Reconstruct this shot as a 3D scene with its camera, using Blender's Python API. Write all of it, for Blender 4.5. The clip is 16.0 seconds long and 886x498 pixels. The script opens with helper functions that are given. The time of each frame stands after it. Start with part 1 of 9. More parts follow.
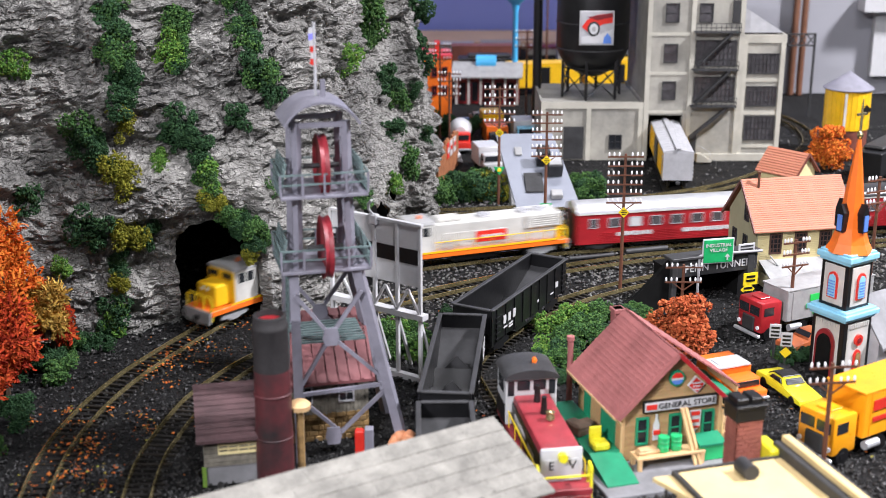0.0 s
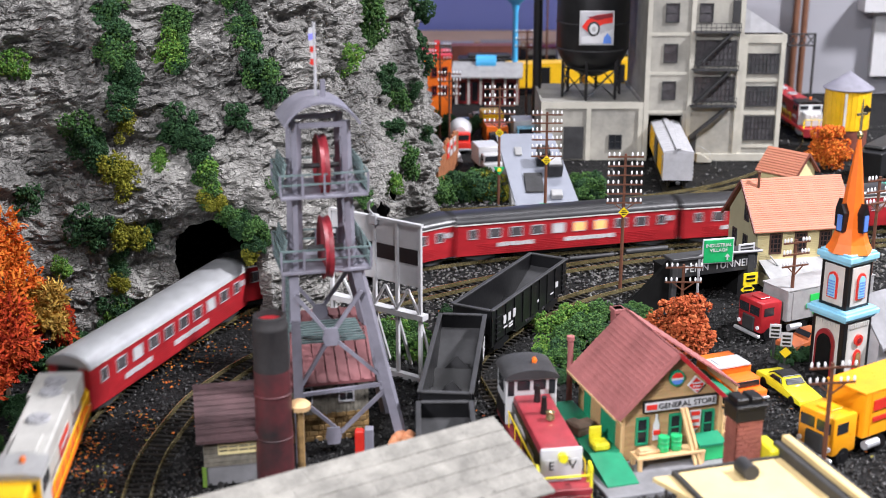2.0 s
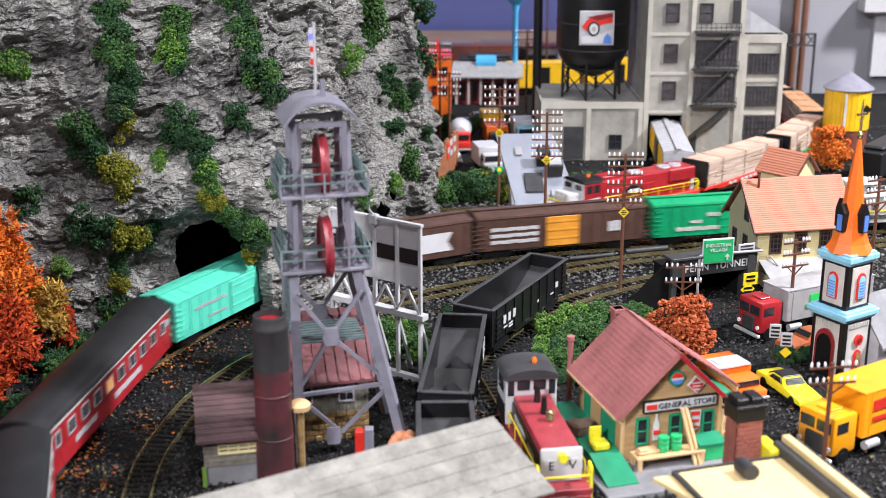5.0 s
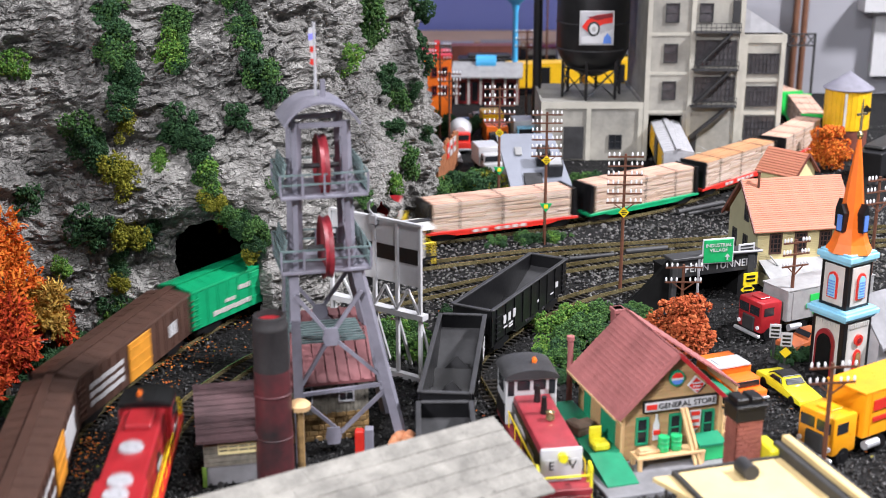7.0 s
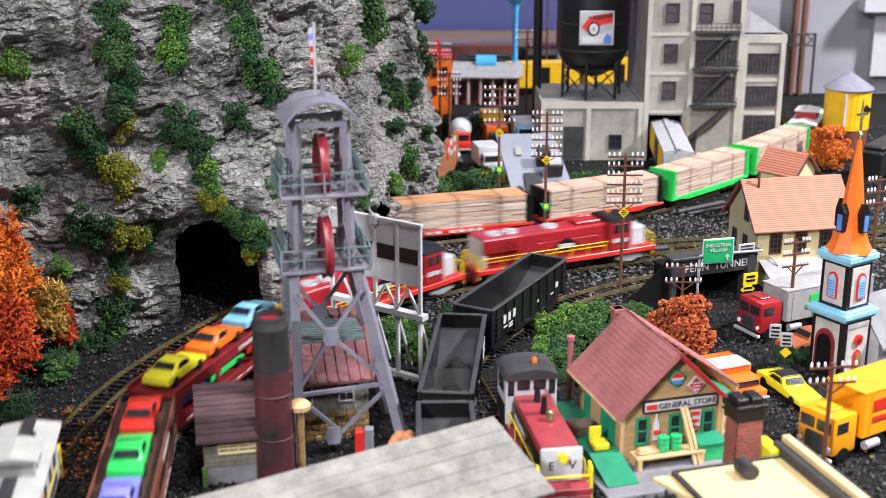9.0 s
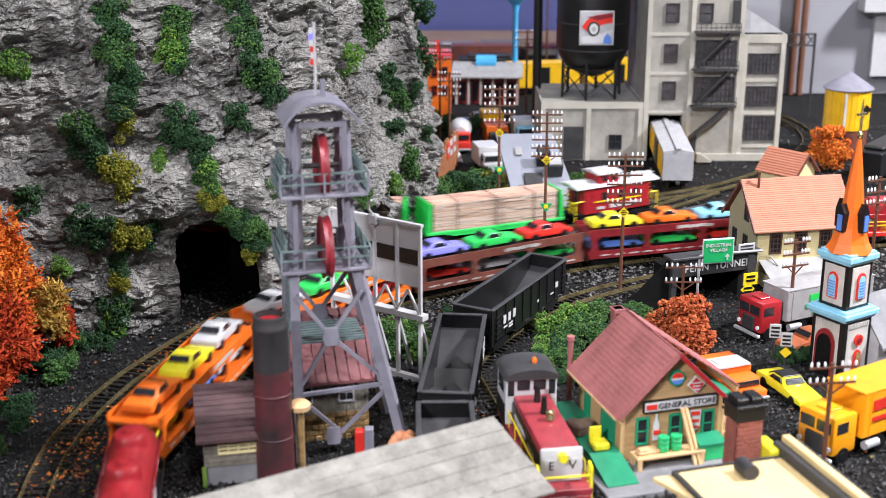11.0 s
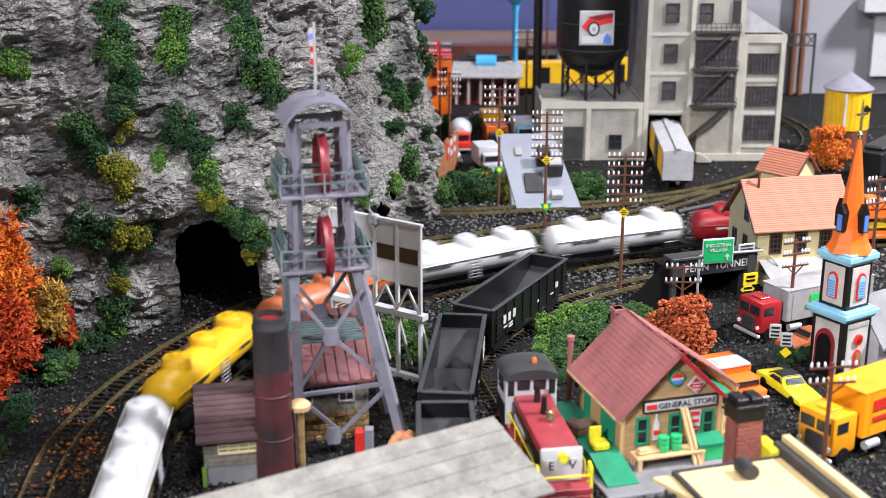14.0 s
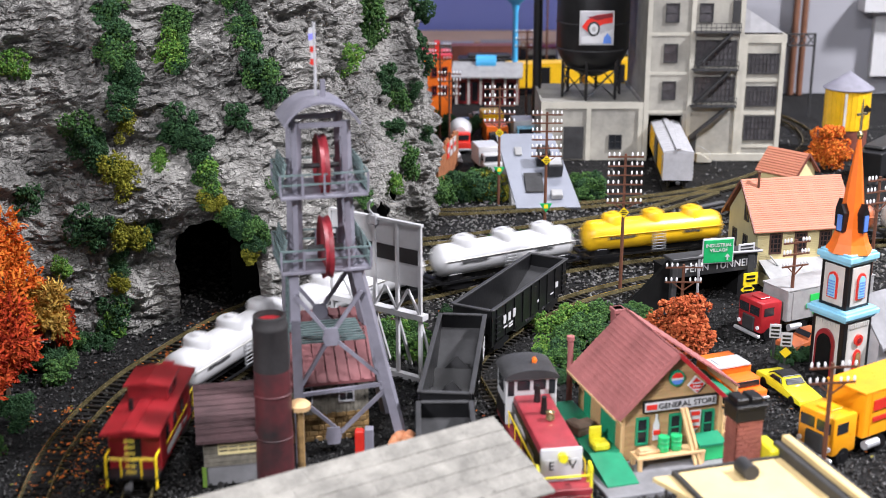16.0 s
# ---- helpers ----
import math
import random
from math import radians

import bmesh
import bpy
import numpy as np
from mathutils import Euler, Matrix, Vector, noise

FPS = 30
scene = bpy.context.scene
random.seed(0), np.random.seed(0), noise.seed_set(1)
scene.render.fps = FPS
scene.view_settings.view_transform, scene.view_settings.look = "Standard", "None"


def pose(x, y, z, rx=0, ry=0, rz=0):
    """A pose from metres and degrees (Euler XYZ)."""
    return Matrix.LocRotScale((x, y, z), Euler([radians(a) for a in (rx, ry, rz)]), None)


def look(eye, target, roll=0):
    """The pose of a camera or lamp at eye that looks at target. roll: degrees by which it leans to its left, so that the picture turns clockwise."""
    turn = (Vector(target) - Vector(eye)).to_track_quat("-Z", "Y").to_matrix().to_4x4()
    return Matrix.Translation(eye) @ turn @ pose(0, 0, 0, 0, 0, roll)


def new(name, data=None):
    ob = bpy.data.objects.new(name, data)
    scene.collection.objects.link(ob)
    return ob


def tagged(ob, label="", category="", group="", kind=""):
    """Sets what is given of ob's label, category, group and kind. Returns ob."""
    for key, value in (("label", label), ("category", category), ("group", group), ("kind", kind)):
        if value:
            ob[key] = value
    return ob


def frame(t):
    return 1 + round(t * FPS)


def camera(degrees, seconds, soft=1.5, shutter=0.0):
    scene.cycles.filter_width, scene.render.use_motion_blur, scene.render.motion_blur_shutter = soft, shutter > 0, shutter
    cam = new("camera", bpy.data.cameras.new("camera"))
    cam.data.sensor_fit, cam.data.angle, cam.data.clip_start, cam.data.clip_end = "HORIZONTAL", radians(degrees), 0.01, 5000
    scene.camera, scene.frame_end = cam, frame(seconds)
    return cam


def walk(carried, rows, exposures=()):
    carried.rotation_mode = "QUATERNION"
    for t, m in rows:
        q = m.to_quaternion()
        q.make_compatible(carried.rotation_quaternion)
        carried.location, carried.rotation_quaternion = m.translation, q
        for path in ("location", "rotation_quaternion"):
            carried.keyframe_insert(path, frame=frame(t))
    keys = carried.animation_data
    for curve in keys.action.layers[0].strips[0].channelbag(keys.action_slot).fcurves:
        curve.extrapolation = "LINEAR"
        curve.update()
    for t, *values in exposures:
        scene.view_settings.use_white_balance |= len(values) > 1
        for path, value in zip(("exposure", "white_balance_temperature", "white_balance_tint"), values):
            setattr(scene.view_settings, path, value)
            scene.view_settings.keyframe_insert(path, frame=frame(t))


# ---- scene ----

# camera: stands still at the edge of the layout, above the track level
EYE = (0.0, 0.0, 0.3706)
cam = camera(38.0, 16.0, soft=0.85, shutter=0.75)
CAM_POSE = look(EYE, (0.0, math.cos(radians(17.5)), 0.3706 - math.sin(radians(17.5))))
walk(cam, [(0.0, CAM_POSE), (16.0, CAM_POSE)])
scene.view_settings.exposure = 0.0
# a small aperture focused on the middle of the yard
cam.data.dof.use_dof = True
cam.data.dof.focus_distance = 1.06
cam.data.dof.aperture_fstop = 10.5

# light: unseen added panels; a strong one right, weaker in front and behind
world = bpy.data.worlds.new("hall")
scene.world = world
world.use_nodes = True
world.node_tree.nodes["Background"].inputs[0].default_value = (0.75, 0.85, 1.0, 1)
world.node_tree.nodes["Background"].inputs[1].default_value = 0.012


def ceiling_lamp(x, y, sx, sy, z, watts):
    d = bpy.data.lights.new("ceiling_lamp", "AREA")
    d.shape, d.size, d.size_y, d.energy, d.color = "RECTANGLE", sx, sy, watts, (0.95, 0.94, 1.0)
    o = new("ceiling_lamp", d)
    o.matrix_basis = pose(x, y, z)


ceiling_lamp(1.90, 0.84, 0.25, 0.30, 1.90, 205)
# overhead fill, added for roof slopes and fronts
ceiling_lamp(0.45, -0.30, 0.5, 0.20, 1.80, 34)
ceiling_lamp(-0.95, -1.05, 0.35, 0.20, 1.35, 120)
# fill added to brighten the backdrop
ceiling_lamp(0.4, 2.0, 1.0, 0.30, 2.0, 13)


# ---- materials ----
def mat(name, col, rough=0.55, metal=0.0, var=0.18, scale=90.0, bump=0.12, bscale=500.0, dist=0.0006, spec=0.5, col2=None, emit=0.0):
    m = bpy.data.materials.new(name)
    m.use_nodes = True
    nt = m.node_tree
    b = nt.nodes["Principled BSDF"]
    b.inputs["Roughness"].default_value = rough
    b.inputs["Metallic"].default_value = metal
    b.inputs["Specular IOR Level"].default_value = spec
    tc = nt.nodes.new("ShaderNodeTexCoord")
    n1 = nt.nodes.new("ShaderNodeTexNoise")
    n1.inputs["Scale"].default_value = scale
    n1.inputs["Detail"].default_value = 6
    n1.inputs["Roughness"].default_value = 0.65
    nt.links.new(tc.outputs["Object"], n1.inputs["Vector"])
    r = nt.nodes.new("ShaderNodeValToRGB")
    lo = col2 or tuple(c * (1 - var) for c in col)
    hi = col if col2 else tuple(min(1, c * (1 + var * 0.6)) for c in col)
    r.color_ramp.elements[0].position, r.color_ramp.elements[1].position = 0.32, 0.68
    r.color_ramp.elements[0].color, r.color_ramp.elements[1].color = (*lo, 1), (*hi, 1)
    nt.links.new(n1.outputs["Fac"], r.inputs["Fac"])
    nt.links.new(r.outputs["Color"], b.inputs["Base Color"])
    n2 = nt.nodes.new("ShaderNodeTexNoise")
    n2.inputs["Scale"].default_value = bscale
    n2.inputs["Detail"].default_value = 4
    nt.links.new(tc.outputs["Object"], n2.inputs["Vector"])
    if bump:
        bp = nt.nodes.new("ShaderNodeBump")
        bp.inputs["Strength"].default_value = bump
        bp.inputs["Distance"].default_value = dist
        nt.links.new(n2.outputs["Fac"], bp.inputs["Height"])
        nt.links.new(bp.outputs["Normal"], b.inputs["Normal"])
    mr = nt.nodes.new("ShaderNodeMapRange")
    mr.inputs["To Min"].default_value, mr.inputs["To Max"].default_value = max(0.03, rough - 0.12), min(1, rough + 0.12)
    nt.links.new(n2.outputs["Fac"], mr.inputs["Value"])
    nt.links.new(mr.outputs["Result"], b.inputs["Roughness"])
    if emit:
        b.inputs["Emission Color"].default_value = (*col, 1)
        b.inputs["Emission Strength"].default_value = emit
    return m


def island_mat(name, cols, rough=0.9, source="island", bump=0.4, bscale=900.0, spec=0.3):
    """A colour for each loose piece, from the ramp cols."""
    m = bpy.data.materials.new(name)
    m.use_nodes = True
    nt = m.node_tree
    b = nt.nodes["Principled BSDF"]
    b.inputs["Roughness"].default_value = rough
    b.inputs["Specular IOR Level"].default_value = spec
    if source == "island":
        g = nt.nodes.new("ShaderNodeNewGeometry").outputs["Random Per Island"]
    else:
        g = nt.nodes.new("ShaderNodeObjectInfo").outputs["Random"]
    r = nt.nodes.new("ShaderNodeValToRGB")
    el = r.color_ramp.elements
    while len(el) < len(cols):
        el.new(0.5)
    for i, c in enumerate(cols):
        el[i].position, el[i].color = i / (len(cols) - 1), (*c, 1)
    nt.links.new(g, r.inputs["Fac"])
    tc = nt.nodes.new("ShaderNodeTexCoord")
    n2 = nt.nodes.new("ShaderNodeTexNoise")
    n2.inputs["Scale"].default_value = bscale
    nt.links.new(tc.outputs["Object"], n2.inputs["Vector"])
    mx = nt.nodes.new("ShaderNodeMix")
    mx.data_type, mx.blend_type = "RGBA", "MULTIPLY"
    mx.inputs["Factor"].default_value = 0.45
    nt.links.new(r.outputs["Color"], mx.inputs["A"])
    nt.links.new(n2.outputs["Color"], mx.inputs["B"])
    nt.links.new(mx.outputs["Result"], b.inputs["Base Color"])
    bp = nt.nodes.new("ShaderNodeBump")
    bp.inputs["Strength"].default_value, bp.inputs["Distance"].default_value = bump, 0.0008
    nt.links.new(n2.outputs["Fac"], bp.inputs["Height"])
    nt.links.new(bp.outputs["Normal"], b.inputs["Normal"])
    return m


def rock_mat():
    m = bpy.data.materials.new("painted_rock")
    m.use_nodes = True
    nt = m.node_tree
    b = nt.nodes["Principled BSDF"]
    b.inputs["Specular IOR Level"].default_value = 0.45
    b.inputs["Roughness"].default_value = 0.30
    tc = nt.nodes.new("ShaderNodeTexCoord")
    mp = nt.nodes.new("ShaderNodeMapping")
    mp.inputs["Rotation"].default_value = (0, radians(24), 0)
    mp.inputs["Scale"].default_value = (1, 1, 2.0)
    nt.links.new(tc.outputs["Object"], mp.inputs["Vector"])
    big = nt.nodes.new("ShaderNodeTexNoise")
    big.inputs["Scale"].default_value, big.inputs["Detail"].default_value = 11, 8
    fine = nt.nodes.new("ShaderNodeTexNoise")
    fine.inputs["Scale"].default_value, fine.inputs["Detail"].default_value = 150, 6
    fine.inputs["Roughness"].default_value = 0.6
    fine.inputs["Distortion"].default_value = 0.5
    vor = nt.nodes.new("ShaderNodeTexVoronoi")
    vor.inputs["Scale"].default_value = 120
    vor.feature = "DISTANCE_TO_EDGE"
    wrp = nt.nodes.new("ShaderNodeTexNoise")
    wrp.inputs["Scale"].default_value, wrp.inputs["Detail"].default_value = 45, 5
    wmx = nt.nodes.new("ShaderNodeMix")
    wmx.data_type, wmx.blend_type = "RGBA", "ADD"
    wmx.inputs["Factor"].default_value = 0.03
    for n in (big, fine, wrp):
        nt.links.new(mp.outputs["Vector"], n.inputs["Vector"])
    nt.links.new(mp.outputs["Vector"], wmx.inputs["A"])
    nt.links.new(wrp.outputs["Color"], wmx.inputs["B"])
    nt.links.new(wmx.outputs["Result"], vor.inputs["Vector"])
    crk = nt.nodes.new("ShaderNodeMapRange")
    crk.inputs["From Max"].default_value = 0.16
    nt.links.new(vor.outputs["Distance"], crk.inputs["Value"])
    r1 = nt.nodes.new("ShaderNodeValToRGB")
    r1.color_ramp.elements[0].position, r1.color_ramp.elements[0].color = 0.3, (0.185, 0.18, 0.17, 1)
    r1.color_ramp.elements[1].position, r1.color_ramp.elements[1].color = 0.72, (0.47, 0.455, 0.425, 1)
    nt.links.new(big.outputs["Fac"], r1.inputs["Fac"])
    # fine noise darkens its bump's low spots: dark wash plus crevice shade in colour
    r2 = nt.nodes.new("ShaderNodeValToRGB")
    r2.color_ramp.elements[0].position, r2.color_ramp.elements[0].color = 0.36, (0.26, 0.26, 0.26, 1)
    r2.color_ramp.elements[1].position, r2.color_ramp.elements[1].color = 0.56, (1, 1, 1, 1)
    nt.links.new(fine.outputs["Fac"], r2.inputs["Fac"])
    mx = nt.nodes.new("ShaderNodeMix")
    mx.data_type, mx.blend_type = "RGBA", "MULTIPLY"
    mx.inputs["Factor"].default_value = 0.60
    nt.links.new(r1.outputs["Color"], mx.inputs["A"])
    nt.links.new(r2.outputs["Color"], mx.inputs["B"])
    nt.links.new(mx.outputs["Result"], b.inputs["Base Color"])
    add = nt.nodes.new("ShaderNodeMath")
    add.operation = "ADD"
    nt.links.new(fine.outputs["Fac"], add.inputs[0])
    hlf = nt.nodes.new("ShaderNodeMath")
    hlf.operation = "MULTIPLY"
    hlf.inputs[1].default_value = 0.30
    nt.links.new(crk.outputs["Result"], hlf.inputs[0])
    nt.links.new(hlf.outputs[0], add.inputs[1])
    bp = nt.nodes.new("ShaderNodeBump")
    bp.inputs["Strength"].default_value, bp.inputs["Distance"].default_value = 1.0, 0.007
    nt.links.new(add.outputs[0], bp.inputs["Height"])
    nt.links.new(bp.outputs["Normal"], b.inputs["Normal"])
    return m


M = dict(
    rock=rock_mat(),
    # near-black that stands for unlit openings; the portal's wing wall has it too
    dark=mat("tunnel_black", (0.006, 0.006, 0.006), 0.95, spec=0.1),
    ground=mat("coal_ground", (0.008, 0.0078, 0.0080), 0.9, var=0.6, scale=160, bump=0.9, bscale=420, dist=0.003, spec=0.25),
    road=mat("asphalt_road", (0.022, 0.022, 0.025), 0.7, var=0.4, scale=60, bump=0.3, bscale=900),
    rail=mat("brass_rail", (0.66, 0.56, 0.30), 0.22, 0.85, var=0.4, scale=60, col2=(0.34, 0.27, 0.12)),
    black=mat("black_plastic", (0.007, 0.007, 0.008), 0.4, var=0.3),
    hopper=mat("black_hopper_paint", (0.008, 0.008, 0.009), 0.38, var=0.5, scale=50),
    greyblack=mat("dusty_black", (0.034, 0.034, 0.036), 0.6, var=0.4, scale=60),
    wheel=mat("wheel_steel", (0.05, 0.048, 0.045), 0.4, 0.6),
    silver=mat("silver_paint", (0.55, 0.56, 0.58), 0.35, 0.5, var=0.15),
    white=mat("white_plastic", (0.51, 0.51, 0.52), 0.4, var=0.08),
    offwhite=mat("offwhite_dusty", (0.52, 0.51, 0.48), 0.5, var=0.22, scale=40),
    grey=mat("grey_paint", (0.33, 0.33, 0.33), 0.5, var=0.2),
    lgrey=mat("light_grey_paint", (0.40, 0.40, 0.42), 0.45, var=0.15),
    darkred=mat("dark_red_paint", (0.27, 0.013, 0.018), 0.38, var=0.25),
    red=mat("red_paint", (0.33, 0.016, 0.022), 0.35, var=0.25),
    fadedred=mat("faded_red_paint", (0.30, 0.035, 0.045), 0.42, var=0.3, scale=60),
    brightred=mat("bright_red", (0.60, 0.03, 0.02), 0.35, var=0.12),
    maroon=mat("maroon_paint", (0.20, 0.015, 0.02), 0.4, var=0.3),
    orange=mat("orange_plastic", (0.80, 0.16, 0.015), 0.38, var=0.12),
    doororange=mat("door_orange", (0.62, 0.26, 0.03), 0.42, var=0.2),
    roofblack=mat("carriage_roof_black", (0.020, 0.020, 0.022), 0.36, var=0.3, scale=60),
    orange2=mat("tank_orange", (0.40, 0.105, 0.035), 0.42, var=0.2),
    yellow=mat("yellow_paint", (0.80, 0.47, 0.015), 0.35, var=0.12),
    lemon=mat("lemon_plastic", (0.75, 0.68, 0.03), 0.3, var=0.1),
    teal=mat("teal_paint", (0.10, 0.62, 0.45), 0.4, var=0.1),
    green=mat("boxcar_green", (0.005, 0.30, 0.12), 0.35, var=0.15),
    brightgreen=mat("bright_green", (0.03, 0.55, 0.10), 0.35, var=0.1),
    dkgreen=mat("store_green", (0.012, 0.23, 0.115), 0.5, var=0.15),
    brown=mat("boxcar_brown", (0.075, 0.038, 0.028), 0.45, var=0.25),
    brownred=mat("oxide_brown", (0.16, 0.05, 0.035), 0.5, var=0.25),
    blue=mat("blue_plastic", (0.10, 0.22, 0.62), 0.35, var=0.1),
    purple=mat("violet_plastic", (0.22, 0.22, 0.72), 0.35, var=0.1),
    sky=mat("light_blue_plastic", (0.25, 0.60, 0.80), 0.35, var=0.1),
    trimblue=mat("pale_blue_trim", (0.25, 0.55, 0.72), 0.5, var=0.12),
    cyan=mat("blue_tower_paint", (0.07, 0.42, 0.75), 0.4, var=0.1),
    glass=mat("dark_glass", (0.02, 0.022, 0.026), 0.12, var=0.2, bump=0.0),
    glassgrey=mat("grey_window", (0.075, 0.07, 0.075), 0.2, var=0.4, bump=0.0, scale=120),
    lit=mat("lit_window", (1.0, 0.45, 0.16), 0.4, emit=0.4),
    lumber=mat("lumber_stack", (0.62, 0.42, 0.26), 0.7, var=0.3, scale=70, col2=(0.42, 0.24, 0.13)),
    lumbertop=mat("lumber_top", (0.58, 0.36, 0.27), 0.7, var=0.25, scale=40),
    lumberdark=mat("orange_lumber_top", (0.50, 0.25, 0.12), 0.7, var=0.25, scale=40),
    wood=mat("weathered_wood", (0.15, 0.10, 0.07), 0.8, var=0.5, scale=120, bump=0.4),
    oldwood=mat("grey_wood", (0.17, 0.155, 0.125), 0.85, var=0.55, scale=150, bump=0.4),
    fence=mat("brown_fence", (0.32, 0.12, 0.05), 0.7, var=0.3),
    pole=mat("brown_pole", (0.13, 0.05, 0.028), 0.55, var=0.25),
    tan=mat("tan_siding", (0.50, 0.32, 0.15), 0.6, var=0.12, scale=50),
    tantrim=mat("tan_trim", (0.58, 0.38, 0.19), 0.55, var=0.1),
    roofred=mat("red_brown_roof", (0.35, 0.125, 0.12), 0.55, var=0.25, scale=45),
    roofpink=mat("salmon_shingle", (0.62, 0.25, 0.16), 0.65, var=0.18, scale=60),
    cream=mat("cream_siding", (0.70, 0.60, 0.32), 0.6, var=0.1, scale=40),
    khaki=mat("khaki_wall", (0.40, 0.38, 0.24), 0.65, var=0.12, scale=40),
    concrete=mat("weathered_concrete", (0.39, 0.37, 0.32), 0.8, var=0.35, scale=26, bump=0.3, col2=(0.20, 0.195, 0.175)),
    concretetrim=mat("pale_concrete", (0.44, 0.42, 0.36), 0.75, var=0.2, scale=30),
    pavement=mat("grey_platform", (0.20, 0.20, 0.21), 0.7, var=0.25, scale=60),
    steel=mat("lavender_steel", (0.20, 0.195, 0.235), 0.45, var=0.25, scale=60),
    grid=mat("green_grey_grating", (0.12, 0.17, 0.17), 0.6, var=0.4),
    pulley=mat("pulley_red", (0.25, 0.02, 0.03), 0.5, var=0.4),
    minered=mat("mine_roof_red", (0.17, 0.058, 0.062), 0.6, var=0.45, scale=40),
    annexroof=mat("annex_roof", (0.085, 0.045, 0.048), 0.7, var=0.5, scale=40),
    stack=mat("sooty_stack", (0.105, 0.018, 0.022), 0.55, var=0.5, scale=38, col2=(0.016, 0.012, 0.013)),
    soot=mat("soot_black", (0.018, 0.016, 0.017), 0.7, var=0.4, scale=60),
    truckyellow=mat("truck_yellow", (0.84, 0.34, 0.010), 0.32, var=0.08),
    stone=mat("ochre_stone", (0.26, 0.16, 0.06), 0.8, var=0.5, scale=160),
    shingle=mat("grey_shingle", (0.235, 0.225, 0.20), 0.85, var=0.4, scale=48, bump=0.9, bscale=120, dist=0.004),
    brick=mat("brick_red", (0.30, 0.095, 0.070), 0.75, var=0.3, scale=80),
    buff=mat("buff_flat_roof", (0.66, 0.50, 0.24), 0.7, var=0.15, scale=24),
    metal=mat("sheet_metal", (0.23, 0.245, 0.29), 0.40, 0.2, var=0.12, scale=20),
    bluewall=mat("blue_backdrop_paint", (0.30, 0.36, 0.88), 0.8, var=0.05, scale=2, bump=0.0),
    plaster=mat("grey_plaster", (0.30, 0.30, 0.33), 0.8, var=0.08, scale=3, bump=0.05),
    tanboard=mat("tan_board", (0.62, 0.42, 0.29), 0.7, var=0.1, scale=12),
    pipe=mat("brown_pipe", (0.16, 0.07, 0.04), 0.5, var=0.2),
    flag=mat("flag_cloth", (0.7, 0.55, 0.6), 0.8),
    flesh=mat("orange_heap", (0.75, 0.32, 0.16), 0.6),
    signyellow=mat("sign_yellow", (0.85, 0.62, 0.02), 0.4),
    signgreen=mat("sign_green", (0.01, 0.36, 0.11), 0.4),
    glassins=mat("glass_insulator", (0.80, 0.80, 0.82), 0.2, var=0.05),
    trunk=mat("trunk", (0.06, 0.035, 0.02), 0.85, var=0.4),
    leafgreen=island_mat("clump_foliage_green", [(0.024, 0.070, 0.022), (0.055, 0.140, 0.036), (0.11, 0.22, 0.052)]),
    leafdark=island_mat("clump_foliage_dark", [(0.013, 0.046, 0.018), (0.028, 0.080, 0.030), (0.050, 0.120, 0.042)]),
    leaflight=island_mat("clump_foliage_light", [(0.05, 0.16, 0.025), (0.11, 0.25, 0.04), (0.20, 0.33, 0.055)]),
    leafyellow=island_mat("clump_foliage_yellow", [(0.14, 0.15, 0.012), (0.22, 0.22, 0.02), (0.30, 0.28, 0.03)]),
    leaforange=island_mat("autumn_orange", [(0.55, 0.075, 0.008), (0.78, 0.17, 0.018), (0.85, 0.30, 0.04)]),
    leafred=island_mat("autumn_red", [(0.30, 0.02, 0.006), (0.52, 0.05, 0.01), (0.62, 0.11, 0.02)]),
    leafgold=island_mat("autumn_gold", [(0.40, 0.22, 0.04), (0.55, 0.33, 0.06), (0.62, 0.42, 0.10)]),
    rust=island_mat("rust_bush", [(0.40, 0.07, 0.022), (0.54, 0.12, 0.038), (0.62, 0.17, 0.058)]),
    litter=island_mat("leaf_litter", [(0.42, 0.09, 0.015), (0.55, 0.17, 0.03), (0.30, 0.07, 0.02), (0.20, 0.20, 0.03)]),
    ballast=island_mat("grey_ballast", [(0.05, 0.049, 0.049), (0.10, 0.097, 0.095), (0.16, 0.155, 0.15), (0.08, 0.078, 0.076), (0.21, 0.20, 0.195)], 0.6, spec=0.4),
    gravel=island_mat("black_gravel", [(0.005, 0.005, 0.0052), (0.012, 0.0117, 0.012), (0.026, 0.0255, 0.025), (0.008, 0.0078, 0.008), (0.045, 0.043, 0.042)], 0.55, spec=0.5),
    tie=island_mat("dark_tie", [(0.007, 0.006, 0.005), (0.013, 0.011, 0.009), (0.022, 0.017, 0.012)], source="object"),
    plank=island_mat("siding_boards", [(0.42, 0.265, 0.12), (0.50, 0.32, 0.15), (0.54, 0.355, 0.17)], 0.6, source="object", bump=0.1),
    palebrick=island_mat("pale_shingle", [(0.54, 0.205, 0.125), (0.57, 0.222, 0.137), (0.60, 0.24, 0.15)], 0.65, source="object", bump=0.1),
    lumberboard=island_mat("lumber_boards", [(0.50, 0.35, 0.25), (0.62, 0.46, 0.36), (0.68, 0.55, 0.46), (0.56, 0.40, 0.30)], 0.7, source="object"),
    barrel=mat("barrel_green", (0.02, 0.42, 0.14), 0.4),
)


# ---- mesh helpers ----
def part(name, bm, material, parent=None, label="", smooth=False):
    me = bpy.data.meshes.new(name)
    bm.normal_update()
    bm.to_mesh(me)
    bm.free()
    me.materials.append(M[material] if isinstance(material, str) else material)
    if smooth:
        me.polygons.foreach_set("use_smooth", [True] * len(me.polygons))
        me.set_sharp_from_angle(angle=radians(38))
    ob = new(name, me)
    ob.parent = parent
    return tagged(ob, label)


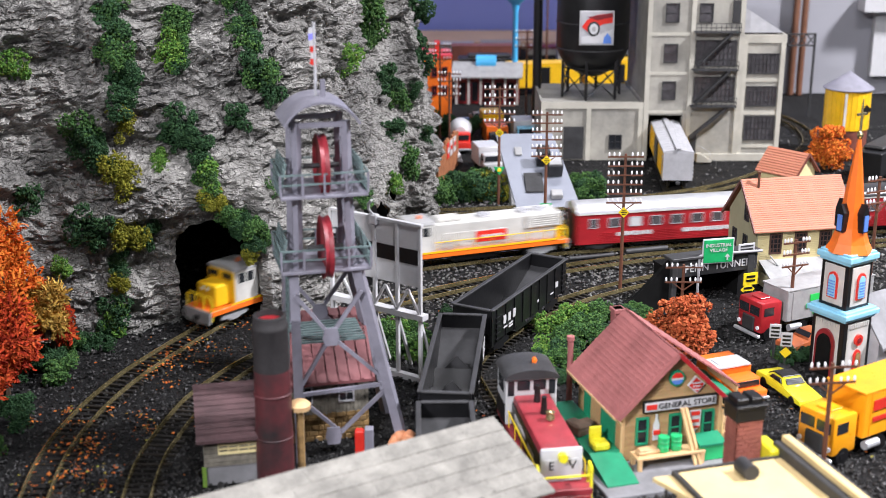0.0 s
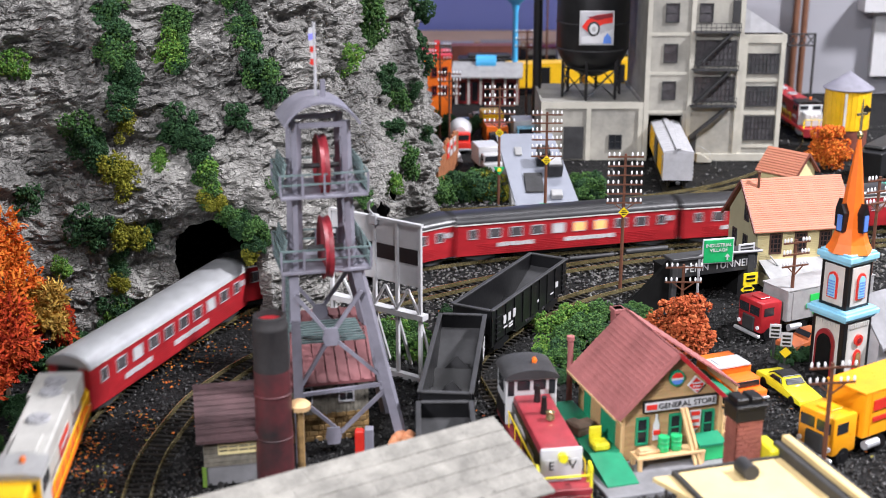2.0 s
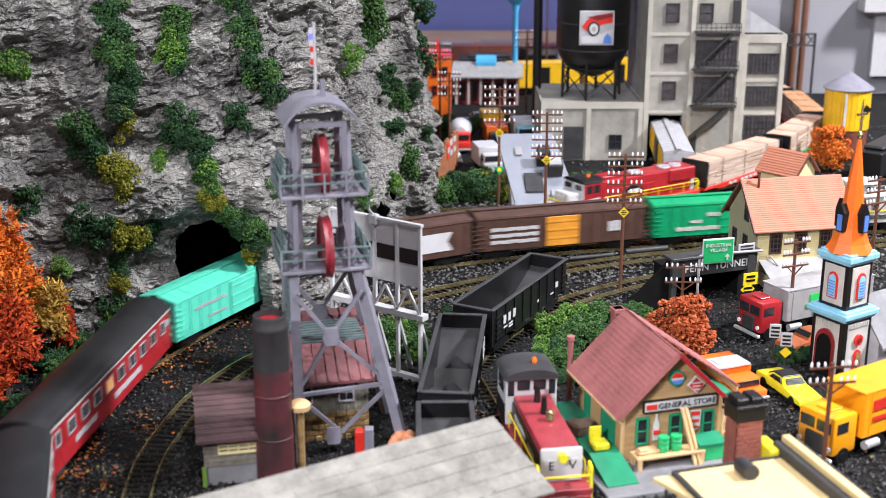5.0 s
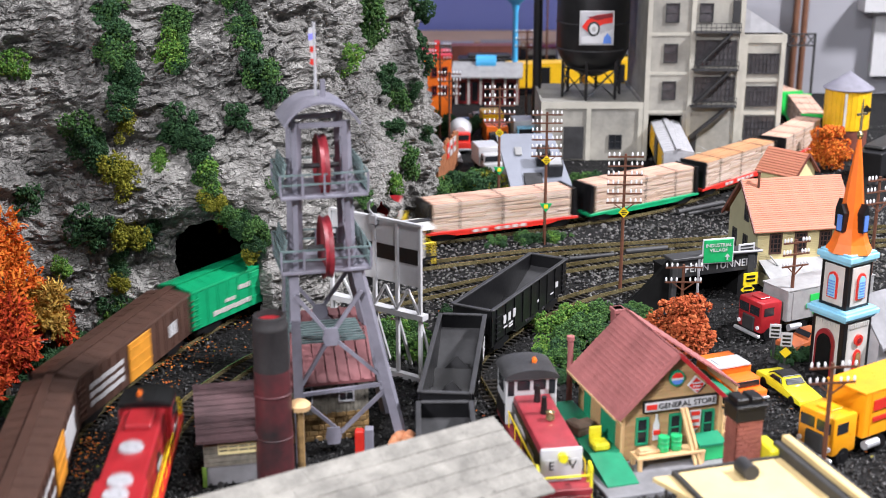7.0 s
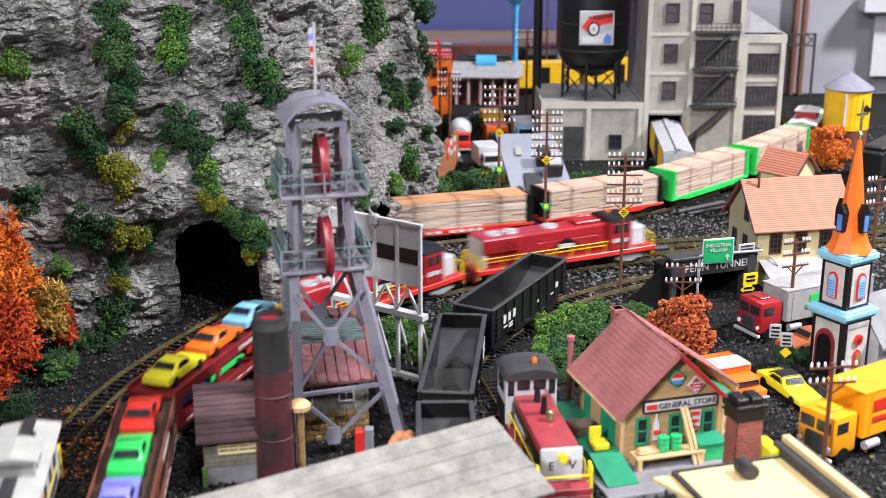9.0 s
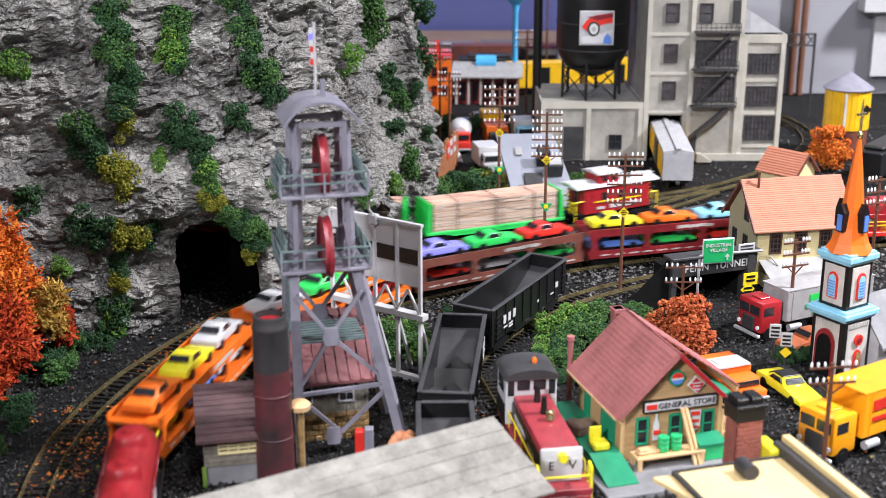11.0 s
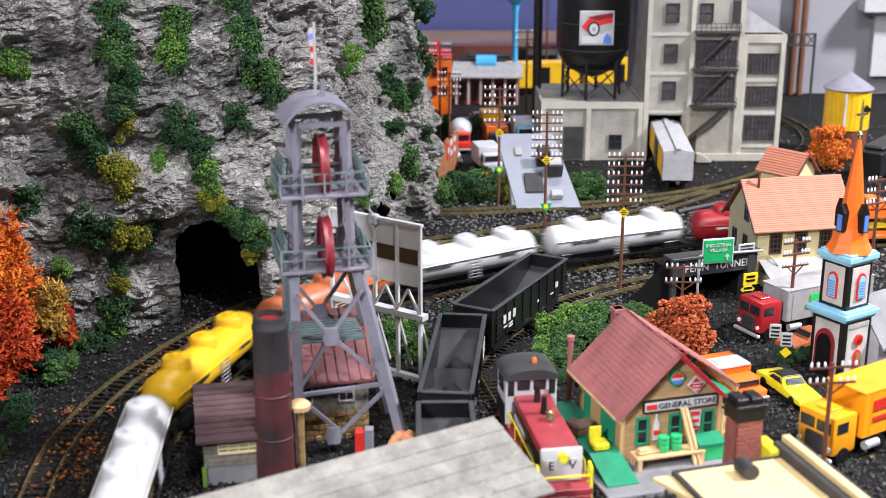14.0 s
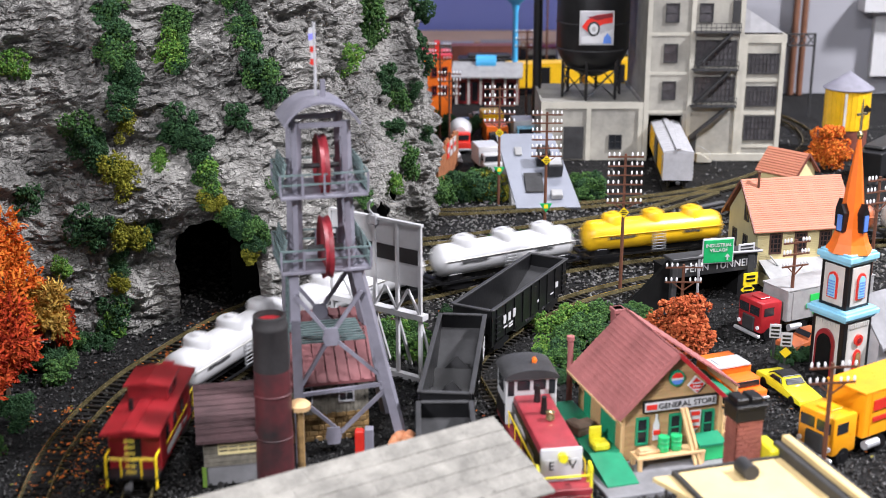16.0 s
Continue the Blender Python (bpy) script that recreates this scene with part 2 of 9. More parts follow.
def thing(name, m, label, category, group=""):
    ob = new(name)
    ob.empty_display_size = 0.01
    ob.matrix_basis = m
    return tagged(ob, label, category, group)


def BM():
    return bmesh.new()


def box(bm, x0, x1, y0, y1, z0, z1, bev=0.0, seg=1, rot=None):
    v = [(x, y, z) for x in (x0, x1) for y in (y0, y1) for z in (z0, z1)]
    f = [(0, 1, 3, 2), (4, 6, 7, 5), (0, 4, 5, 1), (2, 3, 7, 6), (0, 2, 6, 4), (1, 5, 7, 3)]
    b2 = bmesh.new() if bev else bm
    vs = [b2.verts.new(rot @ Vector(p) if rot else p) for p in v]
    for q in f:
        b2.faces.new([vs[i] for i in q])
    if bev:
        bmesh.ops.bevel(b2, geom=list(b2.edges), offset=bev, segments=seg, profile=0.5, affect="EDGES")
        me = bpy.data.meshes.new("tmp")
        b2.to_mesh(me)
        b2.free()
        bm.from_mesh(me)
        bpy.data.meshes.remove(me)
    return bm


def cyl(bm, p0, p1, r0, r1=None, n=12, caps=True):
    r1 = r0 if r1 is None else r1
    p0, p1 = Vector(p0), Vector(p1)
    q = (p1 - p0).to_track_quat("Z", "Y")
    rings = []
    for p, r in ((p0, r0), (p1, r1)):
        rings.append([bm.verts.new(p + q @ Vector((r * math.cos(2 * math.pi * i / n), r * math.sin(2 * math.pi * i / n), 0))) for i in range(n)])
    for i in range(n):
        bm.faces.new((rings[0][i], rings[0][(i + 1) % n], rings[1][(i + 1) % n], rings[1][i]))
    if caps:
        bm.faces.new(rings[0][::-1])
        bm.faces.new(rings[1])
    return bm


def lathe(bm, prof, n=20, axis="z", at=(0, 0, 0)):
    """prof: (radius, height) rows, from one end to the other."""
    rings = []
    for r, h in prof:
        ring = []
        for i in range(n):
            a = 2 * math.pi * i / n
            c, s = r * math.cos(a), r * math.sin(a)
            p = (c, s, h) if axis == "z" else ((h, c, s) if axis == "x" else (s, h, c))
            ring.append(bm.verts.new(Vector(p) + Vector(at)))
        rings.append(ring)
    for a, b in zip(rings, rings[1:]):
        for i in range(n):
            bm.faces.new((a[i], a[(i + 1) % n], b[(i + 1) % n], b[i]))
    bm.faces.new(rings[0][::-1])
    bm.faces.new(rings[-1])
    return bm


def prism(bm, poly, a0, a1, axis="y"):
    """poly in the two other axes (x,z for y; y,z for x; x,y for z), drawn out from a0 to a1."""
    def at(p, a):
        return (p[0], a, p[1]) if axis == "y" else ((a, p[0], p[1]) if axis == "x" else (p[0], p[1], a))
    r0 = [bm.verts.new(at(p, a0)) for p in poly]
    r1 = [bm.verts.new(at(p, a1)) for p in poly]
    n = len(poly)
    for i in range(n):
        bm.faces.new((r0[i], r0[(i + 1) % n], r1[(i + 1) % n], r1[i]))
    bm.faces.new(r0[::-1])
    bm.faces.new(r1)
    bmesh.ops.recalc_face_normals(bm, faces=bm.faces)
    return bm


def beam(bm, p0, p1, w, h=None):
    """A square bar from p0 to p1."""
    h = h or w
    p0, p1 = Vector(p0), Vector(p1)
    q = (p1 - p0).to_track_quat("Z", "Y")
    L = (p1 - p0).length
    rot = Matrix.Translation(p0) @ q.to_matrix().to_4x4()
    return box(bm, -w / 2, w / 2, -h / 2, h / 2, 0, L, rot=rot)


def tube(bm, pts, r, n=6):
    for a, b in zip(pts, pts[1:]):
        cyl(bm, a, b, r, r, n)
    return bm


def words(name, text, size, material, parent, m, label="", depth=0.0003):
    cu = bpy.data.curves.new("text", "FONT")
    cu.body, cu.size, cu.extrude, cu.align_x, cu.align_y = text, size, depth, "CENTER", "CENTER"
    tmp = bpy.data.objects.new("text", cu)
    scene.collection.objects.link(tmp)
    bpy.context.view_layer.update()
    me = bpy.data.meshes.new_from_object(tmp.evaluated_get(bpy.context.evaluated_depsgraph_get()))
    bpy.data.objects.remove(tmp)
    me.materials.clear()
    me.materials.append(M[material])
    ob = new(name, me)
    ob.parent = parent
    ob.matrix_basis = m
    return tagged(ob, label)


def spline(P, n=4000):
    P = np.array(P, float)
    d = np.r_[0, np.cumsum(np.hypot(*np.diff(P, axis=0).T) ** 0.5)]
    m = np.zeros_like(P)
    h0, h1 = (d[1:-1] - d[:-2])[:, None], (d[2:] - d[1:-1])[:, None]
    m[1:-1] = ((P[2:] - P[1:-1]) / h1 * h0 + (P[1:-1] - P[:-2]) / h0 * h1) / (h0 + h1)
    m[0], m[-1] = (P[1] - P[0]) / (d[1] - d[0]), (P[-1] - P[-2]) / (d[-1] - d[-2])
    t = np.linspace(0, d[-1], n)
    i = np.clip(np.searchsorted(d, t, side="right") - 1, 0, len(P) - 2)
    h = (d[i + 1] - d[i])[:, None]
    u = (t - d[i])[:, None] / h
    q = (2 * u**3 - 3 * u**2 + 1) * P[i] + (u**3 - 2 * u**2 + u) * h * m[i] + (3 * u**2 - 2 * u**3) * P[i + 1] + (u**3 - u**2) * h * m[i + 1]
    s = np.r_[0, np.cumsum(np.hypot(*np.diff(q, axis=0).T))]
    return q, s


class Line:
    """A track's centre line, by the distance along it."""

    def __init__(self, pts):
        self.q, self.s = spline(pts)
        self.length = float(self.s[-1])

    def at(self, s):
        s = min(max(s, 0.0), self.length)
        return Vector((float(np.interp(s, self.s, self.q[:, 0])), float(np.interp(s, self.s, self.q[:, 1])), 0.0))

    def dense(self, s0, s1, step):
        n = max(2, int((s1 - s0) / step))
        return [self.at(s0 + (s1 - s0) * i / n) for i in range(n + 1)]


# ---- the setting: table, room, mountain ----
TRACK_ONE = Line([(3.2, 1.40), (1.6, 1.36), (0.8, 1.29), (0.45, 1.235), (0.26, 1.1936), (0.1155, 1.162), (0.0613, 1.1455), (-0.0165, 1.1153), (-0.06, 1.0965), (-0.104, 1.069), (-0.142, 1.034), (-0.168, 0.997), (-0.1865, 0.961), (-0.204, 0.921), (-0.224, 0.869), (-0.236, 0.8257), (-0.2432, 0.78), (-0.2457, 0.7406), (-0.2418, 0.685), (-0.225, 0.59), (-0.185, 0.47), (-0.1, 0.38), (0.05, 0.34), (0.5, 0.33), (4.2, 0.33)])
TRACK_TWO = Line([(4.2, 0.40), (0.5, 0.40), (0.1, 0.41), (-0.04, 0.43), (-0.13, 0.5), (-0.171, 0.6), (-0.181, 0.685), (-0.1829, 0.7328), (-0.1786, 0.7735), (-0.171, 0.8184), (-0.1585, 0.8526), (-0.1408, 0.8894), (-0.0446, 1.0146), (-0.0154, 1.0357), (0.0377, 1.0706), (0.1103, 1.1074), (0.193, 1.142), (0.33, 1.172), (0.45, 1.19), (0.8, 1.245), (1.6, 1.31), (3.4, 1.36)])
TRACK_THREE = Line([(0.41, 4.2), (0.41, 2.5), (0.412, 2.15), (0.425, 1.98), (0.45, 1.86), (0.475, 1.78), (0.484, 1.70), (0.468, 1.61), (0.405, 1.5), (0.318, 1.405), (0.225, 1.351), (0.167, 1.328), (0.1054, 1.3128), (0.0392, 1.2997), (-0.0083, 1.2954), (-0.1, 1.30), (-0.6, 1.38), (-2.6, 1.42)])
TRACK_FOUR = Line([(0.41, 4.2), (0.41, 2.5), (0.412, 2.15), (0.425, 1.98), (0.45, 1.86), (0.475, 1.78), (0.484, 1.7), (0.468, 1.61), (0.405, 1.5), (0.345, 1.429), (0.2828, 1.3649), (0.2241, 1.3075), (0.1849, 1.2814), (0.1236, 1.2502), (0.0651, 1.2242), (0.0088, 1.2002), (-0.0186, 1.1905), (-0.07, 1.193), (-0.16, 1.20), (-0.6, 1.3), (-2.6, 1.38)])
SPUR = Line([(0.30, 1.122), (0.193, 1.080), (0.125, 1.037), (0.085, 0.998), (0.053, 0.954), (0.025, 0.899), (0.012, 0.849), (0.005, 0.799), (0.001, 0.739), (0.0, 0.68), (0.002, 0.58)])
STORE_TRACK = Line([(0.035, 0.86), (0.047, 0.80), (0.0535, 0.755), (0.0605, 0.71), (0.067, 0.668), (0.076, 0.61)])
SIDING = Line([(0.2745, 1.62), (0.268, 1.50), (0.259, 1.385)])


def fbm(x, y, z, o=4):
    return noise.fractal((x, y, z), 1.0, 2.1, o)


def table():
    """The layout's ground: one sheet of black ballast, fine where the camera looks."""
    xs = np.r_[np.linspace(-4, -0.72, 12), np.linspace(-0.7, 0.75, 240), np.linspace(0.8, 5, 14)]
    ys = np.r_[np.linspace(0.12, 0.6, 8), np.linspace(0.62, 1.75, 210), np.linspace(1.78, 4.4, 40)]
    verts, faces = [], []
    for y in ys:
        for x in xs:
            verts.append((x, y, 0.0024 * fbm(x * 38, y * 38, 0.3, 3) + 0.0016 * fbm(x * 7, y * 7, 5.0, 2) - 0.001))
    w = len(xs)
    for j in range(len(ys) - 1):
        for i in range(w - 1):
            a = j * w + i
            faces.append((a, a + 1, a + 1 + w, a + w))
    me = bpy.data.meshes.new("ground")
    me.from_pydata(verts, [], faces)
    me.materials.append(M["ground"])
    tagged(new("ground", me), "black coal-like ballast ground of the model railway table", "ground", kind="structure")
    b = BM()
    box(b, -4, 5, 0.10, 4.4, -0.10, -0.02)
    tagged(part("table_top", b, "wood"), "wooden board under the model railway", "table", kind="structure")


table()


def room():
    def wall(name, mt, label, *a):
        b = BM()
        box(b, *a)
        tagged(part(name, b, mt), label, "wall" if "wall" in name else name, kind="structure")
    wall("wall_north", "plaster", "plain grey plaster wall of the hall", -4.2, 5.2, 4.5, 4.6, -1.0, 2.2)
    wall("wall_south", "plaster", "plain grey plaster wall behind the layout's edge", -4.2, 5.2, -2.6, -2.5, -1.0, 2.2)
    wall("wall_west", "plaster", "plain grey plaster side wall", -4.3, -4.2, -2.6, 4.6, -1.0, 2.2)
    wall("wall_east", "plaster", "plain grey plaster side wall", 5.2, 5.3, -2.6, 4.6, -1.0, 2.2)
    wall("floor", "grey", "grey floor of the hall", -4.3, 5.3, -2.6, 4.6, -1.1, -1.0)
    wall("ceiling", "plaster", "grey ceiling of the hall", -4.3, 5.3, -2.6, 4.6, 2.2, 2.3)
    wall("backdrop", "bluewall", "plain blue painted backdrop board behind the layout", -2.5, 0.30, 2.62, 2.65, 0.0, 0.8)
    wall("backdrop_ledge", "tanboard", "tan board along the foot of the blue backdrop", -1.2, 0.30, 2.44, 2.60, 0.001, 0.012)
    wall("wall_board", "plaster", "grey board wall behind the yard", 0.448, 3.0, 1.98, 2.0, 0.0, 0.9)
    wall("white_panel", "white", "white board leaning at the grey wall", 0.655, 1.6, 1.962, 1.975, 0.03, 0.126)
    wall("panel_ledge", "white", "white ledge above the white board", 0.630, 1.6, 1.94, 1.975, 0.130, 0.150)
    for x in (0.536, 0.549):
        b = BM()
        cyl(b, (x, 1.968, 0.0), (x, 1.968, 0.9), 0.0048, n=14)
        tagged(part("wall_pipe", b, "pipe", smooth=True), "brown vertical pipe at the grey wall", "pipe", kind="structure")


room()

# the mountain's foot, from the near left round to the back right
# the near-left shoulder is out of view, added to shade the left ground
FOOT = [(-0.90, 0.12), (-0.45, 0.14), (-0.34, 0.22), (-0.315, 0.34), (-0.325, 0.46), (-0.36, 0.56), (-0.41, 0.66), (-0.44, 0.74), (-0.445, 0.80), (-0.36, 0.885), (-0.298, 0.93), (-0.25, 0.946), (-0.212, 0.972), (-0.185, 0.982), (-0.152, 0.994), (-0.126, 1.010), (-0.096, 1.036), (-0.068, 1.066), (-0.052, 1.105), (-0.050, 1.16), (-0.052, 1.215), (-0.035, 1.262), (-0.0135, 1.272), (-0.004, 1.30), (-0.008, 1.36), (-0.02, 1.55), (-0.06, 1.80), (-0.3, 2.1)]


def mountain():
    q, s = spline(FOOT, 3000)
    L = float(s[-1])
    nv, top = 330, 0.44
    i0 = float(s[np.argmin((q[:, 0] + 0.44) ** 2 + (q[:, 1] - 0.815) ** 2)])
    i1 = float(s[np.argmin((q[:, 0] + 0.008) ** 2 + (q[:, 1] - 1.40) ** 2)])
    su = np.r_[np.linspace(0, i0, 30)[:-1], np.linspace(i0, i1, 620), np.linspace(i1, L, 60)[1:]]
    nu = len(su)
    px, py = np.interp(su, s, q[:, 0]), np.interp(su, s, q[:, 1])
    tx, ty = np.gradient(px), np.gradient(py)
    ln = np.hypot(tx, ty)
    nx, ny = ty / ln, -tx / ln
    k = np.ones(25) / 25
    nx, ny = np.convolve(np.pad(nx, 12, "edge"), k, "valid"), np.convolve(np.pad(ny, 12, "edge"), k, "valid")
    # openings where the tracks go through: place along the foot, half width, height
    def along(x, y):
        return float(su[np.argmin((px - x) ** 2 + (py - y) ** 2)])
    holes = [(along(-0.183, 0.983), 0.031, 0.088), (along(-0.055, 1.098), 0.030, 0.075), (along(-0.051, 1.190), 0.023, 0.060)]
    verts, keep = [], []
    for j in range(nv):
        v = j / (nv - 1)
        z = top * v
        for i in range(nu):
            x, y = px[i], py[i]
            lean = 0.045 * v + 0.02 * v * v
            # strata: blocks that step in and out, bent by slow noise
            warp = 0.03 * noise.noise((x * 6, y * 6, z * 5))
            strat = noise.noise((x * 5 + 3, y * 5, (z + warp + 0.12 * x) * 42))
            crag = noise.turbulence((x * 11, y * 11, z * 17), 5, True)
            crag2 = noise.turbulence((x * 34 + 7, y * 34, z * 58), 4, True)
            big = noise.noise((x * 5.5 + 9, y * 5.5, z * 6))
            crag3 = noise.turbulence((x * 90 + 3, y * 90, z * 150), 3, True)
            d = 0.016 * big + 0.007 * strat + 0.021 * (crag - 0.5) + 0.012 * (crag2 - 0.5) + 0.0060 * (crag3 - 0.5) - lean
            fine = noise.noise((x * 150, y * 150, z * 260))
            d += 0.0009 * fine
            edge = 0.0
            for c, hw, hh in holes:
                r = max(abs(su[i] - c) / hw, z / hh)
                if z < hh * 1.5 and abs(su[i] - c) < hw * 2.2:
                    edge = max(edge, 1 - abs(r - 1.1) / 0.35)
            d *= 1 - 0.6 * max(0.0, edge)
            # the pillar between the two mouths stands forward
            t = (su[i] - holes[0][0] - 0.024) / (holes[1][0] - holes[0][0] - 0.054)
            if 0 < t < 1 and z < 0.16:
                d += 0.024 * min(1.0, 9 * t, 2.2 * (1 - t)) * min(1.0, (0.16 - z) / 0.08)
            # the rock juts out over the main tunnel mouth
            o = su[i] - holes[0][0]
            if 0.094 < z < 0.145 and -0.085 < o < 0.045:
                side = min(1.0, (o + 0.085) / 0.03, (0.045 - o) / 0.025)
                d += 0.018 * side * min(1.0, 0.3 + (z - 0.094) / 0.020, (0.145 - z) / 0.025)
            verts.append((x + nx[i] * d, y + ny[i] * d, z - 0.004 + 0.004 * noise.noise((x * 60, y * 60, z * 60))))
    faces = []
    for j in range(nv - 1):
        z = top * (j + 0.5) / (nv - 1)
        for i in range(nu - 1):
            u = su[i]
            inside = False
            for c, hw, hh in holes:
                w = 0.10 * hw * noise.noise((u * 70, z * 70, 2.0))
                t = abs(u - c) / (hw + w)
                if t < 1 and z < (hh + 0.10 * hh * noise.noise((u * 60, 4.0, 1.0))) * (1 - 0.28 * t ** 3):
                    inside = True
            if not inside:
                a = j * nu + i
                faces.append((a, a + 1, a + 1 + nu, a + nu))
    # the hidden crown and back close the form
    me = bpy.data.meshes.new("mountain")
    base = len(verts)
    verts.append((-0.6, 1.5, top + 0.03))
    for i in range(nu - 1):
        faces.append(((nv - 1) * nu + i, (nv - 1) * nu + i + 1, base))
    for j in range(nv - 1):
        faces.append((j * nu + nu - 1, j * nu, (j + 1) * nu, (j + 1) * nu + nu - 1))
    faces.append(((nv - 1) * nu + nu - 1, (nv - 1) * nu, base))
    me.from_pydata(verts, [], faces)
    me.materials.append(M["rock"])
    ob = new("mountain", me)
    tagged(ob, "grey painted plaster rock cliff with tunnel mouths and clumps of foliage", "mountain", kind="structure")
    # added linings round the tracks; the tunnels' darkness is put into their black
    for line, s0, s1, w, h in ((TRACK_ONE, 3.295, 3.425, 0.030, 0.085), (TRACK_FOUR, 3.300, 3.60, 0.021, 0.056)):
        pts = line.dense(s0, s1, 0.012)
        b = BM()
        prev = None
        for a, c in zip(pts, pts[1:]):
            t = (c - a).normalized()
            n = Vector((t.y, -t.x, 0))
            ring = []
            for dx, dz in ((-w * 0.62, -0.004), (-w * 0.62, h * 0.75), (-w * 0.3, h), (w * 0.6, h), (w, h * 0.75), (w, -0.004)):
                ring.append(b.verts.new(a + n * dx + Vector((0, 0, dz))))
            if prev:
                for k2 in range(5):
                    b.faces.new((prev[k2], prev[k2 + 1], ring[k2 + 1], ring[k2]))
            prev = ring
        tagged(part("tunnel_lining", b, "dark"), "added black sheet that stands for a rock tunnel's dark inside", "tunnel", kind="structure")
    return px, py, nx, ny, su


CLIFF = mountain()


# ---- tracks ----
def track(name, line, s0, s1, label, ties=True):
    """Two rails on ties; returns the tie places for the pieces at the end of the file."""
    root = tagged(new(name), label, "railway track", kind="structure")
    pts = line.dense(s0, s1, 0.008)
    for side in (-1, 1):
        b = BM()
        prev = None
        for i, p in enumerate(pts):
            t = (pts[min(i + 1, len(pts) - 1)] - pts[max(i - 1, 0)]).normalized()
            n = Vector((t.y, -t.x, 0))
            c = p + n * side * 0.00825
            ring = [b.verts.new(c + n * dx + Vector((0, 0, z))) for dx, z in ((-0.0005, 0.0012), (-0.00032, 0.0046), (0.00032, 0.0046), (0.0005, 0.0012))]
            if prev:
                for k in range(3):
                    b.faces.new((prev[k], prev[k + 1], ring[k + 1], ring[k]))
            prev = ring
        part("rail", b, "rail", root)
    TIES.append((root, line, s0, s1))
    return root


TIES = []
track("track_inner", TRACK_ONE, 2.4, 4.6, "brass-railed model track with dark ties through the rock tunnel")
track("track_outer", TRACK_TWO, 4.0, 5.9, "brass-railed model track with dark ties beside the mine")
track("track_upper", TRACK_THREE, 2.1, 3.24, "brass-railed model track curving below the warehouse")
track("track_branch", TRACK_FOUR, 2.885, 3.36, "brass-railed model track branching towards the rock tunnel")
track("track_spur", SPUR, 0.0, SPUR.length, "brass-railed siding under the black hopper wagons")
track("track_store", STORE_TRACK, 0.0, STORE_TRACK.length, "brass-railed siding beside the general store")
track("track_warehouse", SIDING, 0.0, SIDING.length, "short siding into the warehouse door")


# ---- buildings ----
def panel(name, mt, parent, x0, x1, y0, y1, z0, z1, bev=0.0, label=""):
    b = BM()
    box(b, x0, x1, y0, y1, z0, z1, bev)
    # paler stones towards the back: grey ballast, with brighter light put into its colour
    return part(name, b, mt, parent, label)


def window(parent, mt, x, z, w, h, y, frame=0.0012, pane="glass", bars_v=1, bars_h=1, depth=0.0012, facing=-1):
    """A framed window in a wall along x at y; facing -1 looks towards -y."""
    b = BM()
    y0, y1 = (y - depth, y + 0.0004) if facing < 0 else (y - 0.0004, y + depth)
    for xa, xb, za, zb in ((x, x + frame, z, z + h), (x + w - frame, x + w, z, z + h), (x + frame, x + w - frame, z, z + frame), (x + frame, x + w - frame, z + h - frame, z + h)):
        box(b, xa, xb, y0, y1, za, zb)
    t = frame * 0.5
    for i in range(bars_v):
        c = x + w * (i + 1) / (bars_v + 1)
        box(b, c - t / 2, c + t / 2, y0 + 0.0002, y1, z + frame, z + h - frame)
    for i in range(bars_h):
        c = z + h * (i + 1) / (bars_h + 1)
        box(b, x + frame, x + w - frame, y0 + 0.0003, y1, c - t / 2, c + t / 2)
    win = part("window", b, mt, parent)
    b = BM()
    yc = y + facing * 0.0002
    box(b, x + frame * 0.5, x + w - frame * 0.5, min(yc, yc - facing * 0.0006), max(yc, yc - facing * 0.0006), z + frame * 0.5, z + h - frame * 0.5)
    part("pane", b, pane, win)
    return win


